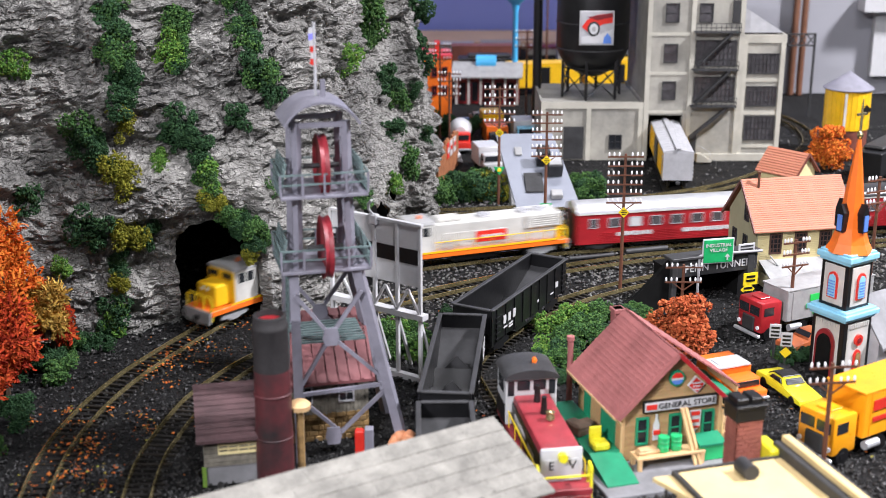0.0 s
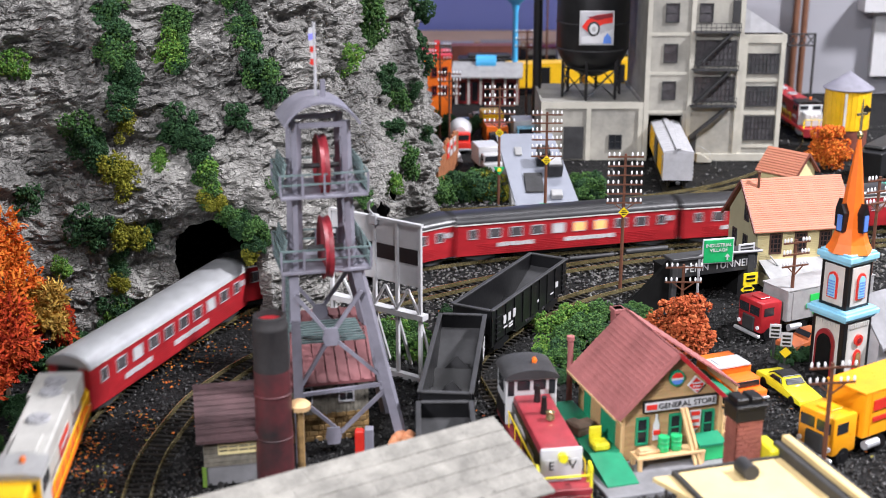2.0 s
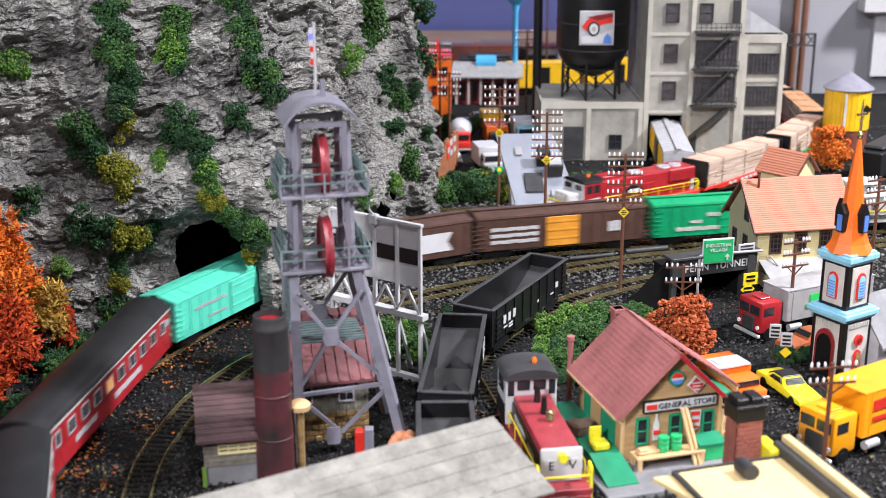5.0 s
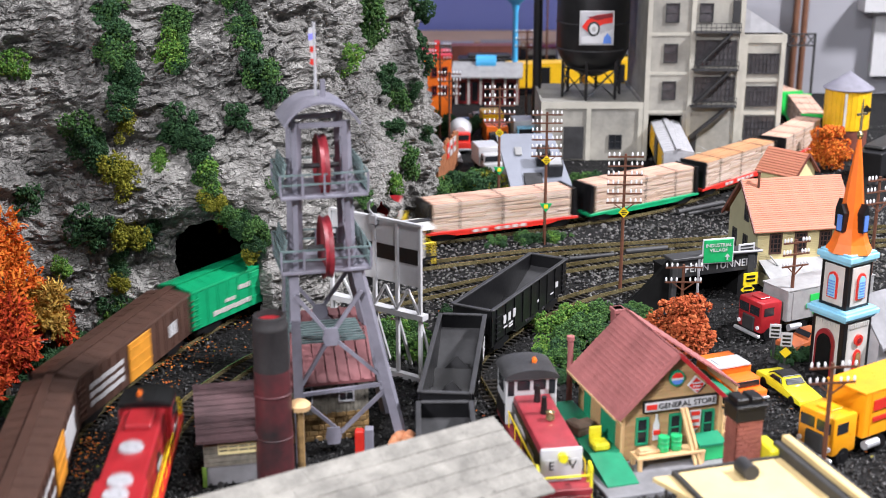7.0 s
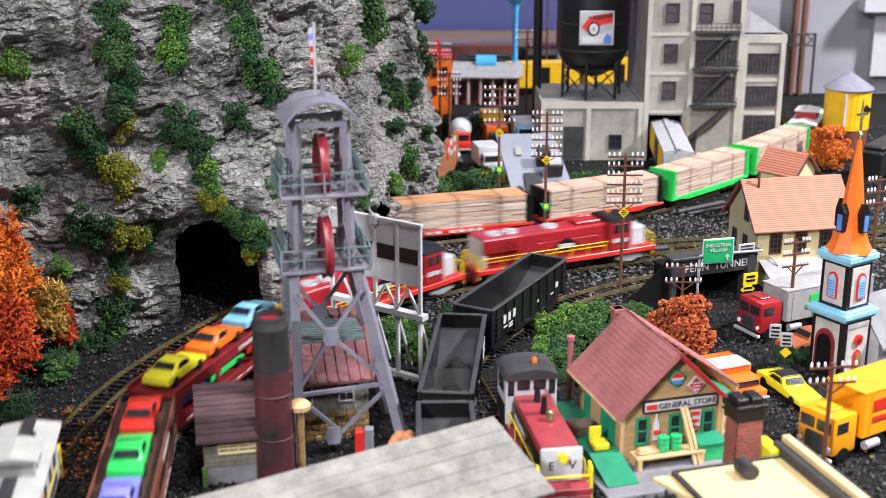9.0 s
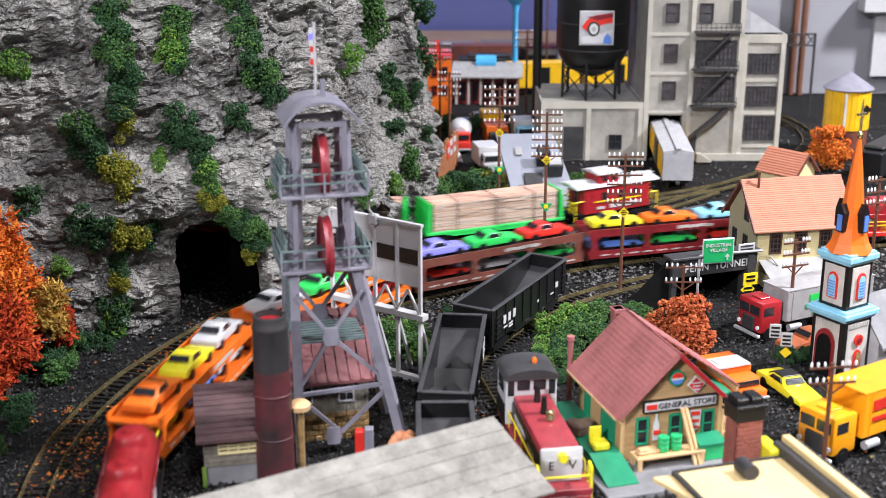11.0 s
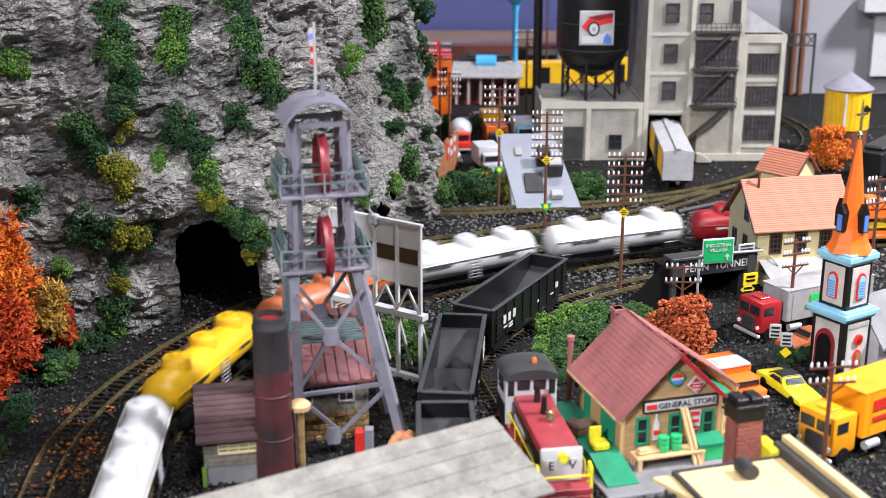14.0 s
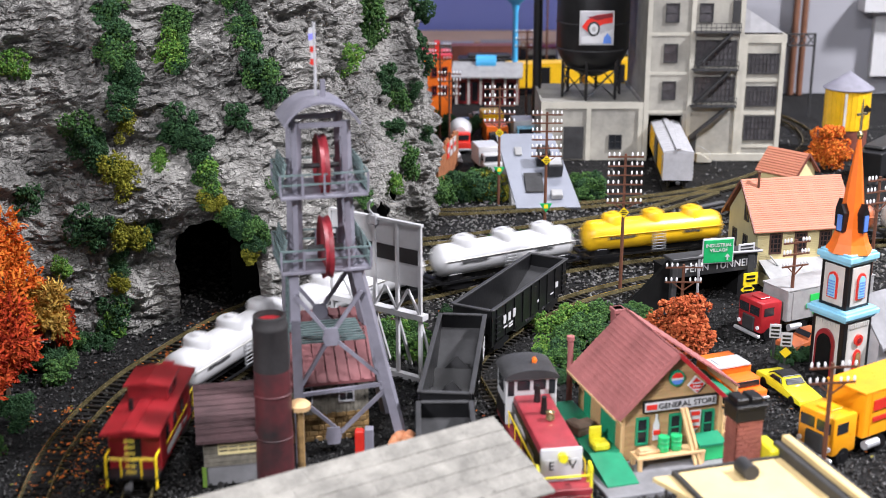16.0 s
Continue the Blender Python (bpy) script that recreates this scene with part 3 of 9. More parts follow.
def general_store():
    e = thing("general_store", pose(0.1107, 0.7251, 0.003, 0, 0, 16.3), "tan clapboard general store with a red-brown gable roof", "building")
    W, D, HE, HR = 0.0665, 0.069, 0.038, 0.0705
    b = BM()
    prism(b, [(0, 0), (W, 0), (W, HE), (W / 2, HR - 0.001), (0, HE)], 0, D, "y")
    part("wall", b, "tan", e)
    # clapboards on the front and on both sides
    step = 0.0023
    z = 0.001
    while z < HR - 0.004:
        x0, x1 = 0.0, W
        if z + step > HE:
            k = (z + step - HE) / (HR - HE) * W / 2
            x0, x1 = k, W - k
        b = BM()
        prism(b, [(-0.0009, z), (0.0, z), (0.0, z + step * 1.02), (-0.0002, z + step * 1.02)], x0, x1, "x")
        part("clapboard", b, "plank", e)
        z += step
    for x, s in ((0.0, -1), (W, 1)):
        for i in range(15):
            z = 0.001 + i * 0.0023
            b = BM()
            box(b, min(x, x + s * 0.0007), max(x, x + s * 0.0007), 0, D, z, z + 0.0021)
            part("clapboard", b, "plank", e)
    for x in (-0.0008, W - 0.0012):
        panel("corner_board", "tantrim", e, x, x + 0.002, -0.0014, 0.001, 0, HE)
    # roof in courses
    n = 16
    sl = math.hypot(W / 2 + 0.006, (HR - HE) * (W / 2 + 0.006) / (W / 2))
    ang = math.atan2(HR - HE, W / 2)
    for s in (-1, 1):
        for i in range(n):
            b = BM()
            a0, a1 = sl * i / n, sl * (i + 1) / n + 0.0008
            pts = []
            for a, up in ((a0, 0.0004), (a1, 0.0004), (a1, 0.0016), (a0, 0.0011)):
                pts.append((W / 2 + s * (a * math.cos(ang) - (-up) * math.sin(ang) * 1), HR - a * math.sin(ang) + up * math.cos(ang)))
            prism(b, pts, -0.006, D + 0.006, "y")
            part("roof_course", b, "roofred", e)
        b = BM()
        beam(b, (W / 2, -0.0068, HR - 0.0002), (W / 2 + s * sl * math.cos(ang), -0.0068, HR - sl * math.sin(ang) - 0.0002), 0.0016, 0.0026)
        part("barge_board", b, "red" if s > 0 else "roofred", e)
        b = BM()
        x = W / 2 + s * (sl * math.cos(ang) + 0.0008)
        zz = HR - sl * math.sin(ang)
        box(b, x - 0.0011, x + 0.0011, -0.006, D + 0.006, zz - 0.0012, zz + 0.0008, 0.0004)
        part("gutter", b, "tantrim", e)
        b = BM()
        tube(b, [(x, -0.005, zz), (s * 0.0012 + (0 if s < 0 else W), -0.0022, zz - 0.006), (s * 0.0012 + (0 if s < 0 else W), -0.0022, 0.001)], 0.0008, 8)
        part("downpipe", b, "tantrim", e)
    for x in (0.0085, 0.0310, 0.0535):
        window(e, "dkgreen", x, 0.0105, 0.0085, 0.0185, -0.0010, 0.0013, "glass", 0, 1, 0.0014)
    sg = panel("store_sign", "black", e, 0.0125, 0.0625, -0.0032, -0.0012, 0.0325, 0.0398)
    panel("sign_face", "white", sg, 0.0132, 0.0618, -0.0036, -0.0031, 0.0332, 0.0391)
    words("sign_lettering", "GENERAL STORE", 0.0052, "greyblack", sg, pose(0.0418, -0.0038, 0.0361, 90), "thin dark lettering")
    panel("sign_bar", "brightred", sg, 0.0142, 0.0212, -0.0039, -0.0035, 0.0345, 0.0378)
    b = BM()
    cyl(b, (0.0345, -0.0008, 0.0530), (0.0345, -0.0026, 0.0530), 0.0052, n=28)
    rd = part("round_sign", b, "dkgreen", e, "", True)
    for i, (c, z0, z1) in enumerate((("brightred", 0.0005, 0.0038), ("white", -0.0009, 0.0005), ("blue", -0.0038, -0.0009))):
        b = BM()
        pts = []
        for k in range(9):
            zz = z0 + (z1 - z0) * k / 8
            pts.append((math.sqrt(max(0, 0.0040 ** 2 - zz * zz)), zz))
        prism(b, [(0.0345 + x, 0.0530 + z) for x, z in pts] + [(0.0345 - x, 0.0530 + z) for x, z in pts[::-1]], -0.0030, -0.0025, "y")
        part("sign_band", b, c, rd)
    b = BM()
    prism(b, [(0.0475, 0.0530), (0.0540, 0.0470), (0.0485, 0.0412), (0.0420, 0.0470)], -0.0024, -0.0010, "y")
    dm = part("diamond_sign", b, "white", e)
    b = BM()
    prism(b, [(0.0475, 0.0520), (0.0530, 0.0470), (0.0485, 0.0422), (0.0430, 0.0470)], -0.0027, -0.0023, "y")
    part("diamond_face", b, "brightred", dm)
    for k in range(3):
        panel("sign_bar", "white", dm, 0.0448 + 0.0006 * k, 0.0512 - 0.0006 * k, -0.0030, -0.0026, 0.0482 - 0.0022 * k, 0.0490 - 0.0022 * k)
    b = BM()
    lathe(b, [(0.0022, 0), (0.0025, 0.002), (0.0025, 0.006), (0.0021, 0.008), (0.0024, 0.010), (0.0010, 0.014), (0.0009, 0.0172), (0.0012, 0.0176)], 12)
    for v in b.verts:
        v.co = Vector((0.0225 + v.co.x, -0.0014 + v.co.y * 0.3, 0.0125 + v.co.z))
    bt = part("bottle_sign", b, "white", e, "", True)
    panel("bottle_label", "brightred", bt, 0.0204, 0.0246, -0.0026, -0.0020, 0.0165, 0.0195)
    b = BM()
    prism(b, [(0.0445, 0.0335 - 0.004), (0.0525, 0.0295), (0.0522, 0.0185), (0.0485, 0.0150), (0.0448, 0.0185)], -0.0022, -0.0010, "y")
    sh = part("shield_sign", b, "white", e)
    for z0, z1 in ((0.0262, 0.0290), (0.0215, 0.0235), (0.0175, 0.0190)):
        panel("sign_bar", "brightred", sh, 0.0456, 0.0514, -0.0025, -0.0021, z0, z1)
    # loading side: green doors, deck and ramp
    panel("side_door", "dkgreen", e, -0.0014, -0.0005, 0.008, 0.030, 0.003, 0.030)
    panel("side_door", "dkgreen", e, -0.0014, -0.0005, 0.048, 0.058, 0.003, 0.030)
    panel("loading_deck", "dkgreen", e, -0.0215, -0.0012, 0.000, 0.078, 0.0, 0.0085, 0.0004)
    b = BM()
    prism(b, [(0.0, 0.0), (0.0, 0.0085), (-0.030, 0.0008), (-0.030, 0.0)], -0.0215, -0.0012, "x")
    part("ramp", b, "dkgreen", e, "green loading ramp")
    # wide low-pitched roof at the back that runs out over the porch
    n, run, drop = 12, W / 2 + 0.032, 0.047
    for i in range(n):
        b = BM()
        a0, a1 = i / n, (i + 1) / n + 0.015
        prism(b, [(W / 2 + run * a, HR + 0.0012 - drop * a + up) for a, up in ((a0, 0.0), (a1, 0.0), (a1, 0.0014), (a0, 0.0008))], 0.034, D + 0.006, "y")
        part("roof_course", b, "roofred", e)
    panel("fascia", "tantrim", e, W + 0.0305, W + 0.0320, 0.034, D + 0.006, HR - drop - 0.003, HR - drop + 0.001)
    # porch with an awning on the other side
    b = BM()
    prism(b, [(W + 0.001, 0.034), (W + 0.020, 0.026), (W + 0.020, 0.0275), (W + 0.001, 0.0355)], 0.012, 0.060, "y")
    part("awning", b, "dkgreen", e, "green sloping awning")
    panel("porch_floor", "tantrim", e, W + 0.001, W + 0.022, 0.008, 0.064, 0.0, 0.006)
    for y in (0.012, 0.036, 0.060):
        panel("porch_post", "tantrim", e, W + 0.0185, W + 0.0200, y - 0.0008, y + 0.0008, 0.006, 0.027)
    for z in (0.010, 0.014):
        panel("porch_rail", "tantrim", e, W + 0.0188, W + 0.0197, 0.013, 0.060, z, z + 0.0012)
    for x, y, h, r in ((0.0302, 0.0800, 0.0650, 0.0036), (-0.001, 0.085, 0.052, 0.0020)):
        b = BM()
        if r > 0.003:
            box(b, x - r, x + r, y - r, y + r, 0.045, h + 0.006, 0.0004)
            box(b, x - r - 0.0008, x + r + 0.0008, y - r - 0.0008, y + r + 0.0008, h + 0.003, h + 0.006, 0.0003)
        else:
            lathe(b, [(r, 0), (r, h - 0.004), (r * 1.3, h - 0.003), (r * 1.3, h)], 12, at=(x, y, 0))
        part("chimney", b, "roofred", e)
    return e


general_store()


def store_things():
    R = pose(0.1107, 0.7251, 0.003, 0, 0, 16.3)
    b = BM()
    box(b, -0.026, 0.095, -0.042, 0.085, -0.006, 0.003, 0.0006, rot=pose(0.1107, 0.7251, 0.0, 0, 0, 16.3))
    tagged(part("pavement", b, "pavement"), "grey slab under the general store", "pavement", kind="structure")
    be = thing("bench", R @ pose(0.004, -0.010, 0), "tan wooden bench in front of the store wall", "bench")
    panel("seat", "tantrim", be, 0, 0.046, -0.006, 0.006, 0.0068, 0.0085, 0.0003)
    for x in (0.002, 0.044):
        for y in (-0.005, 0.005):
            panel("leg", "tantrim", be, x - 0.0012, x + 0.0012, y - 0.0012, y + 0.0012, 0, 0.0068)
    for x in (0.024, 0.0325):
        b = BM()
        lathe(b, [(0.0032, 0), (0.0036, 0.0006), (0.0035, 0.003), (0.0038, 0.0034), (0.0035, 0.0038), (0.0035, 0.0064), (0.0038, 0.0068), (0.0035, 0.0072), (0.0036, 0.0098), (0.0030, 0.0100), (0.0028, 0.0095)], 18)
        o = part("barrel", b, "barrel", None, "", True)
        o.matrix_basis = R @ pose(x, -0.0095, 0.0086)
        tagged(o, "small bright green drum on the store bench", "barrel", "drums on the bench")
    b = BM()
    box(b, 0, 0.015, -0.003, 0.003, 0, 0.0022, 0.0005)
    box(b, 0.001, 0.013, -0.0025, 0.0025, 0.0022, 0.0035, 0.0005)
    o = part("sack", b, "tantrim")
    o.matrix_basis = R @ pose(0.006, -0.010, 0.0086, 0, 0, 5)
    tagged(o, "flat tan sacks lying on the bench", "sack")
    bn = thing("storage_bin", R @ pose(0.0555, -0.0085, 0), "green storage bin with a sloping lid at the store wall", "bin")
    panel("box", "barrel", bn, -0.0085, 0.0085, -0.0055, 0.0055, 0, 0.0105, 0.0005)
    b = BM()
    prism(b, [(-0.0068, 0.0105), (0.0062, 0.0128), (0.0062, 0.0140), (-0.0068, 0.0117)], -0.0092, 0.0092, "x")
    part("lid", b, "dkgreen", bn)
    for x, lean in ((0.040, 0.0), (0.0425, 0.8)):
        b = BM()
        beam(b, (x + 0.003 + lean * 0.001, -0.017, 0.0), (x - 0.002, -0.0042, 0.0335), 0.0022, 0.0014)
        o = part("plank", b, "tantrim")
        o.matrix_basis = R
        tagged(o, "tan plank leaning at the store wall", "plank", "leaning planks")
    ch = thing("yellow_chair", R @ pose(-0.0125, 0.006, 0.0085), "bright yellow plastic chair on the loading deck", "chair")
    panel("seat", "lemon", ch, -0.0055, 0.0055, -0.006, 0.004, 0.0, 0.0052, 0.0012)
    panel("backrest", "lemon", ch, -0.0045, 0.0035, 0.0040, 0.0062, 0.002, 0.0125, 0.0006)
    for x, y, s in ((-0.016, 0.028, 1.0), (-0.010, 0.034, 0.8), (-0.017, 0.038, 0.7)):
        b = BM()
        box(b, -0.0058 * s, 0.0058 * s, -0.005 * s, 0.005 * s, 0, 0.0075 * s, 0.001)
        box(b, -0.0050 * s, 0.0050 * s, -0.0053 * s, 0.0053 * s, 0.0028 * s, 0.0046 * s, 0.0003)
        o = part("crate", b, "wood")
        o.matrix_basis = R @ pose(x, y, 0.0085, 0, 0, 20 * s)
        tagged(o, "dark brown wooden crate on the loading deck", "crate", "crates on the deck")
    yb = thing("yellow_boat", R @ pose(0.0725, -0.010, 0.0), "yellow plastic tub beside the store porch", "tub")
    b = BM()
    box(b, -0.009, 0.009, -0.005, 0.005, 0.0, 0.0065, 0.002, 2)
    part("hull", b, "lemon", yb, "", True)


store_things()


def shingled_slope(e, x0, x1, z_top, y_top, z_eave, y_eave, rows, mt, name="roof_course"):
    for i in range(rows):
        b = BM()
        t0, t1 = i / rows, (i + 1) / rows + 0.012
        ya, za = y_top + (y_eave - y_top) * t0, z_top + (z_eave - z_top) * t0
        yb, zb = y_top + (y_eave - y_top) * t1, z_top + (z_eave - z_top) * t1
        prism(b, [(ya, za), (yb, zb), (yb, zb + 0.0009), (ya, za + 0.0005)], x0, x1, "x")
        part(name, b, mt, e)


def yellow_house():
    e = thing("yellow_house", pose(0.2745, 1.0715, 0, 0, 0, 11.5), "cream yellow house with a salmon shingle roof", "house")
    W, D, HE, HR = 0.084, 0.059, 0.0550, 0.0870
    b = BM()
    prism(b, [(0, 0), (D, 0), (D, HE), (D / 2, HR), (0, HE)], 0, W, "x")
    part("wall", b, "cream", e)
    # gable in khaki, a darker and greyer tone than the cream walls
    b = BM()
    prism(b, [(0, 0), (D, 0), (D, HE), (D / 2, HR), (0, HE)], -0.0012, 0.0, "x")
    part("gable_wall", b, "khaki", e, "khaki gable wall")
    for s, y0, y1 in ((-1, D / 2, -0.006), (1, D / 2, D + 0.006)):
        k = (HR - HE) / (D / 2) * 0.006
        shingled_slope(e, -0.006, W + 0.005, HR + 0.001, y0, HE - k + 0.001, y1, 26, "palebrick")
    for y1, s in ((-0.006, -1), (D + 0.006, 1)):
        b = BM()
        k = (HR - HE) / (D / 2) * 0.006
        beam(b, (-0.0062, D / 2, HR), (-0.0062, y1, HE - k), 0.0014, 0.0024)
        part("barge_board", b, "brownred", e)
    for x in (0.0105, 0.034, 0.0575):
        window(e, "brown", x, 0.0275, 0.0115, 0.0185, -0.0004, 0.0014, "glass", 2, 3, 0.0012)
    for i in range(31):
        z = 0.002 + i * 0.0017
        panel("clapboard", "cream", e, 0.0, W, -0.0004, 0.0002, z, z + 0.0013)
    for y, z in ((0.018, 0.052), (0.018, 0.022), (0.0405, 0.022)):
        b = BM()
        yy = y
        for ya, yb, za, zb in ((yy, yy + 0.0011, z, z + 0.0175), (yy + 0.0074, yy + 0.0085, z, z + 0.0175), (yy + 0.0011, yy + 0.0074, z, z + 0.0011), (yy + 0.0011, yy + 0.0074, z + 0.0164, z + 0.0175), (yy + 0.0040, yy + 0.0046, z + 0.0011, z + 0.0164), (yy + 0.0011, yy + 0.0074, z + 0.0057, z + 0.0062), (yy + 0.0011, yy + 0.0074, z + 0.0113, z + 0.0118)):
            box(b, -0.0023, -0.0010, ya, yb, za, zb)
        w = part("window", b, "greyblack", e)
        panel("pane", "glass", w, -0.0017, -0.0010, yy + 0.0006, yy + 0.0080, z + 0.0006, z + 0.0169)
    b = BM()
    prism(b, [(0.0, 0.021), (-0.030, 0.010), (-0.030, 0.0115), (0.0, 0.0225)], 0.002, W - 0.006, "x")
    part("porch_roof", b, "grey", e, "grey lean-to porch roof")
    for x in (0.012, 0.060):
        b = BM()
        tube(b, [(x, -0.001, 0.026), (x + 0.004, -0.010, 0.0195)], 0.0006)
        part("roof_strut", b, "grey", e)
    b = BM()
    lathe(b, [(0.0011, 0.0), (0.0011, 0.018), (0.002, 0.018), (0.002, 0.0195)], 10, at=(0.008, D / 2 - 0.006, HR - 0.010))
    part("stove_pipe", b, "pole", e)
    panel("porch_wall", "khaki", e, 0.004, W - 0.010, -0.024, -0.0005, 0.0, 0.0125)


yellow_house()


def small_shed():
    e = thing("small_shed", pose(0.349, 1.268, 0, 0, 0, 42), "small cream shed with a salmon gable roof", "shed")
    W, D, HE, HR = 0.034, 0.042, 0.056, 0.0745
    b = BM()
    prism(b, [(-W / 2, 0), (W / 2, 0), (W / 2, HE), (0, HR), (-W / 2, HE)], -D / 2, D / 2, "y")
    part("wall", b, "cream", e)
    for s in (-1, 1):
        for i in range(10):
            t0, t1 = i / 10, (i + 1) / 10 + 0.02
            b = BM()
            prism(b, [(s * (W / 2 + 0.004) * t0, HR + 0.001 - 0.0215 * t0), (s * (W / 2 + 0.004) * t1, HR + 0.001 - 0.0215 * t1), (s * (W / 2 + 0.004) * t1, HR + 0.0022 - 0.0215 * t1), (s * (W / 2 + 0.004) * t0, HR + 0.0014 - 0.0215 * t0)], -D / 2 - 0.003, D / 2 + 0.003, "y")
            part("roof_course", b, "palebrick", e)
        b = BM()
        beam(b, (0, -D / 2 - 0.0034, HR + 0.0006), (s * (W / 2 + 0.004), -D / 2 - 0.0034, HR - 0.0206), 0.0012, 0.0020)
        part("barge_board", b, "brownred", e)


small_shed()


def church():
    e = thing("church", pose(0.2845, 0.8530, 0, 0, 0, 33) @ Matrix.Diagonal((1.02, 1.02, 1.04, 1)), "model church tower with an orange spire and pale blue cornices", "church")
    def stage(nm, h, z0, z1, mt="brown", inset=0.0):
        b = BM()
        box(b, inset, 0.0285 - inset, inset, 0.0285 - inset, z0, z1, 0.0004)
        return part(nm, b, mt, e)
    stage("lower_stage", 0, 0.0, 0.0470, "black")
    stage("upper_stage", 0, 0.0470, 0.0865, "black", 0.0022)
    for z, o, th in ((0.0470, 0.0035, 0.0035), (0.0865, 0.0030, 0.0040)):
        b = BM()
        i = 0.0 if z < 0.05 else 0.0022
        box(b, i - o, 0.0285 - i + o, i - o, 0.0285 - i + o, z, z + th, 0.0004)
        box(b, i - o * 0.5, 0.0285 - i + o * 0.5, i - o * 0.5, 0.0285 - i + o * 0.5, z - 0.0022, z + th + 0.0016, 0.0004)
        part("cornice", b, "trimblue", e)
    # white wall fields on the two seen faces, in the frame of each face
    for face in (0, 1):
        T = Matrix.Identity(4) if face == 0 else pose(0, 0, 0, 0, 0, -90) @ pose(-0.0285, 0, 0)
        def put(nm, bm, mt, parent=e, T=T):
            o = part(nm, bm, mt, parent)
            o.data.transform(T)
            return o
        for z0, z1, i in ((0.003, 0.0425, 0.0036), (0.0545, 0.0825, 0.0055)):
            b = BM()
            y = 0.0 if z0 < 0.05 else 0.0022
            box(b, i, 0.0285 - i, y - 0.0008, y, z0, z1, 0.0003)
            put("wall_panel", b, "offwhite")
        b = BM()
        arch = [(0.0042 * math.cos(a), 0.0042 * math.sin(a) * 1.3) for a in [math.pi * k / 10 for k in range(11)]]
        prism(b, [(0.01425 + x, 0.0725 + z) for x, z in arch] + [(0.01425 - 0.0042, 0.0590), (0.01425 + 0.0042, 0.0590)], 0.0022 - 0.0020, 0.0022 - 0.0007, "y")
        w = put("arched_window", b, "brightred")
        b = BM()
        prism(b, [(0.01425 + x * 0.72, 0.0722 + z * 0.72) for x, z in arch] + [(0.01425 - 0.0031, 0.0600), (0.01425 + 0.0031, 0.0600)], 0.0022 - 0.0026, 0.0022 - 0.0018, "y")
        put("louvre", b, "trimblue", w)
        for k in range(6):
            b = BM()
            box(b, 0.01425 - 0.0028, 0.01425 + 0.0028, 0.0022 - 0.0030, 0.0022 - 0.0025, 0.0612 + k * 0.002, 0.0618 + k * 0.002)
            put("slat", b, "blue", w)
        for k in range(9):
            b = BM()
            box(b, 0.0045 + k * 0.0023, 0.0057 + k * 0.0023, -0.0016, -0.0007, 0.0395, 0.0425)
            put("dentil", b, "offwhite")
        if face == 0:
            b = BM()
            cyl(b, (0.01425, -0.0007, 0.0300), (0.01425, -0.0024, 0.0300), 0.0040, n=24)
            rw = put("round_window", b, "brightred")
            b = BM()
            cyl(b, (0.01425, -0.0022, 0.0300), (0.01425, -0.0030, 0.0300), 0.0019, n=16)
            put("boss", b, "maroon", rw)
            b = BM()
            prism(b, [(0.01425 + x * 0.8, 0.0185 + z * 0.8) for x, z in arch] + [(0.01425 - 0.0034, 0.006), (0.01425 + 0.0034, 0.006)], -0.0022, -0.0007, "y")
            dw = put("small_window", b, "brightred")
            b = BM()
            prism(b, [(0.01425 + x * 0.5, 0.0182 + z * 0.5) for x, z in arch] + [(0.01425 - 0.0021, 0.007), (0.01425 + 0.0021, 0.007)], -0.0028, -0.0020, "y")
            put("pane", b, "stone", dw)
        else:
            b = BM()
            prism(b, [(0.01425 + x * 2.0, 0.0260 + z * 2.0) for x, z in arch] + [(0.01425 - 0.0084, 0.003), (0.01425 + 0.0084, 0.003)], -0.0024, -0.0007, "y")
            dr = put("door_arch", b, "maroon")
            b = BM()
            prism(b, [(0.01425 + x * 1.5, 0.0250 + z * 1.5) for x, z in arch] + [(0.01425 - 0.0063, 0.003), (0.01425 + 0.0063, 0.003)], -0.0031, -0.0022, "y")
            put("dark_doorway", b, "dark", dr)
    c = 0.01425
    b = BM()
    prof = [(0.0165, 0.0912), (0.0130, 0.0975), (0.0095, 0.1080), (0.0070, 0.1260), (0.0042, 0.1480), (0.0012, 0.1690)]
    lathe(b, prof, 8, at=(c, c, 0))
    part("spire", b, "orange", e)
    for k in range(4):
        a = math.radians(45 + 90 * k)
        a = math.radians(-90 + 90 * k)
        px, py = c + 0.0092 * math.cos(a), c + 0.0092 * math.sin(a)
        b = BM()
        T = pose(px, py, 0.106, 0, 0, math.degrees(a) + 90)
        prism(b, [(-0.0030, 0), (0.0030, 0), (0.0030, 0.0130), (0, 0.0195), (-0.0030, 0.0130)], -0.0030, 0.0040, "y")
        b.transform(T)
        d = part("dormer", b, "black", e)
        b = BM()
        prism(b, [(-0.0019, 0.001), (0.0019, 0.001), (0.0019, 0.0120), (-0.0019, 0.0120)], -0.0036, -0.0028, "y")
        b.transform(T)
        part("louvre", b, "blue", d)
    b = BM()
    lathe(b, [(0.0011, 0.168), (0.0022, 0.1705), (0.0022, 0.1720), (0.0010, 0.174), (0.0008, 0.190), (0.0003, 0.1955)], 12, at=(c, c, 0))
    box(b, c - 0.0045, c + 0.0045, c - 0.0006, c + 0.0006, 0.1845, 0.1862)
    part("cross", b, "rail", e)
    # nave behind the tower
    b = BM()
    prism(b, [(-0.008, 0.0), (0.037, 0.0), (0.037, 0.026), (0.0145, 0.052), (-0.008, 0.026)], 0.0288, 0.110, "x")
    part("nave_wall", b, "lgrey", e)
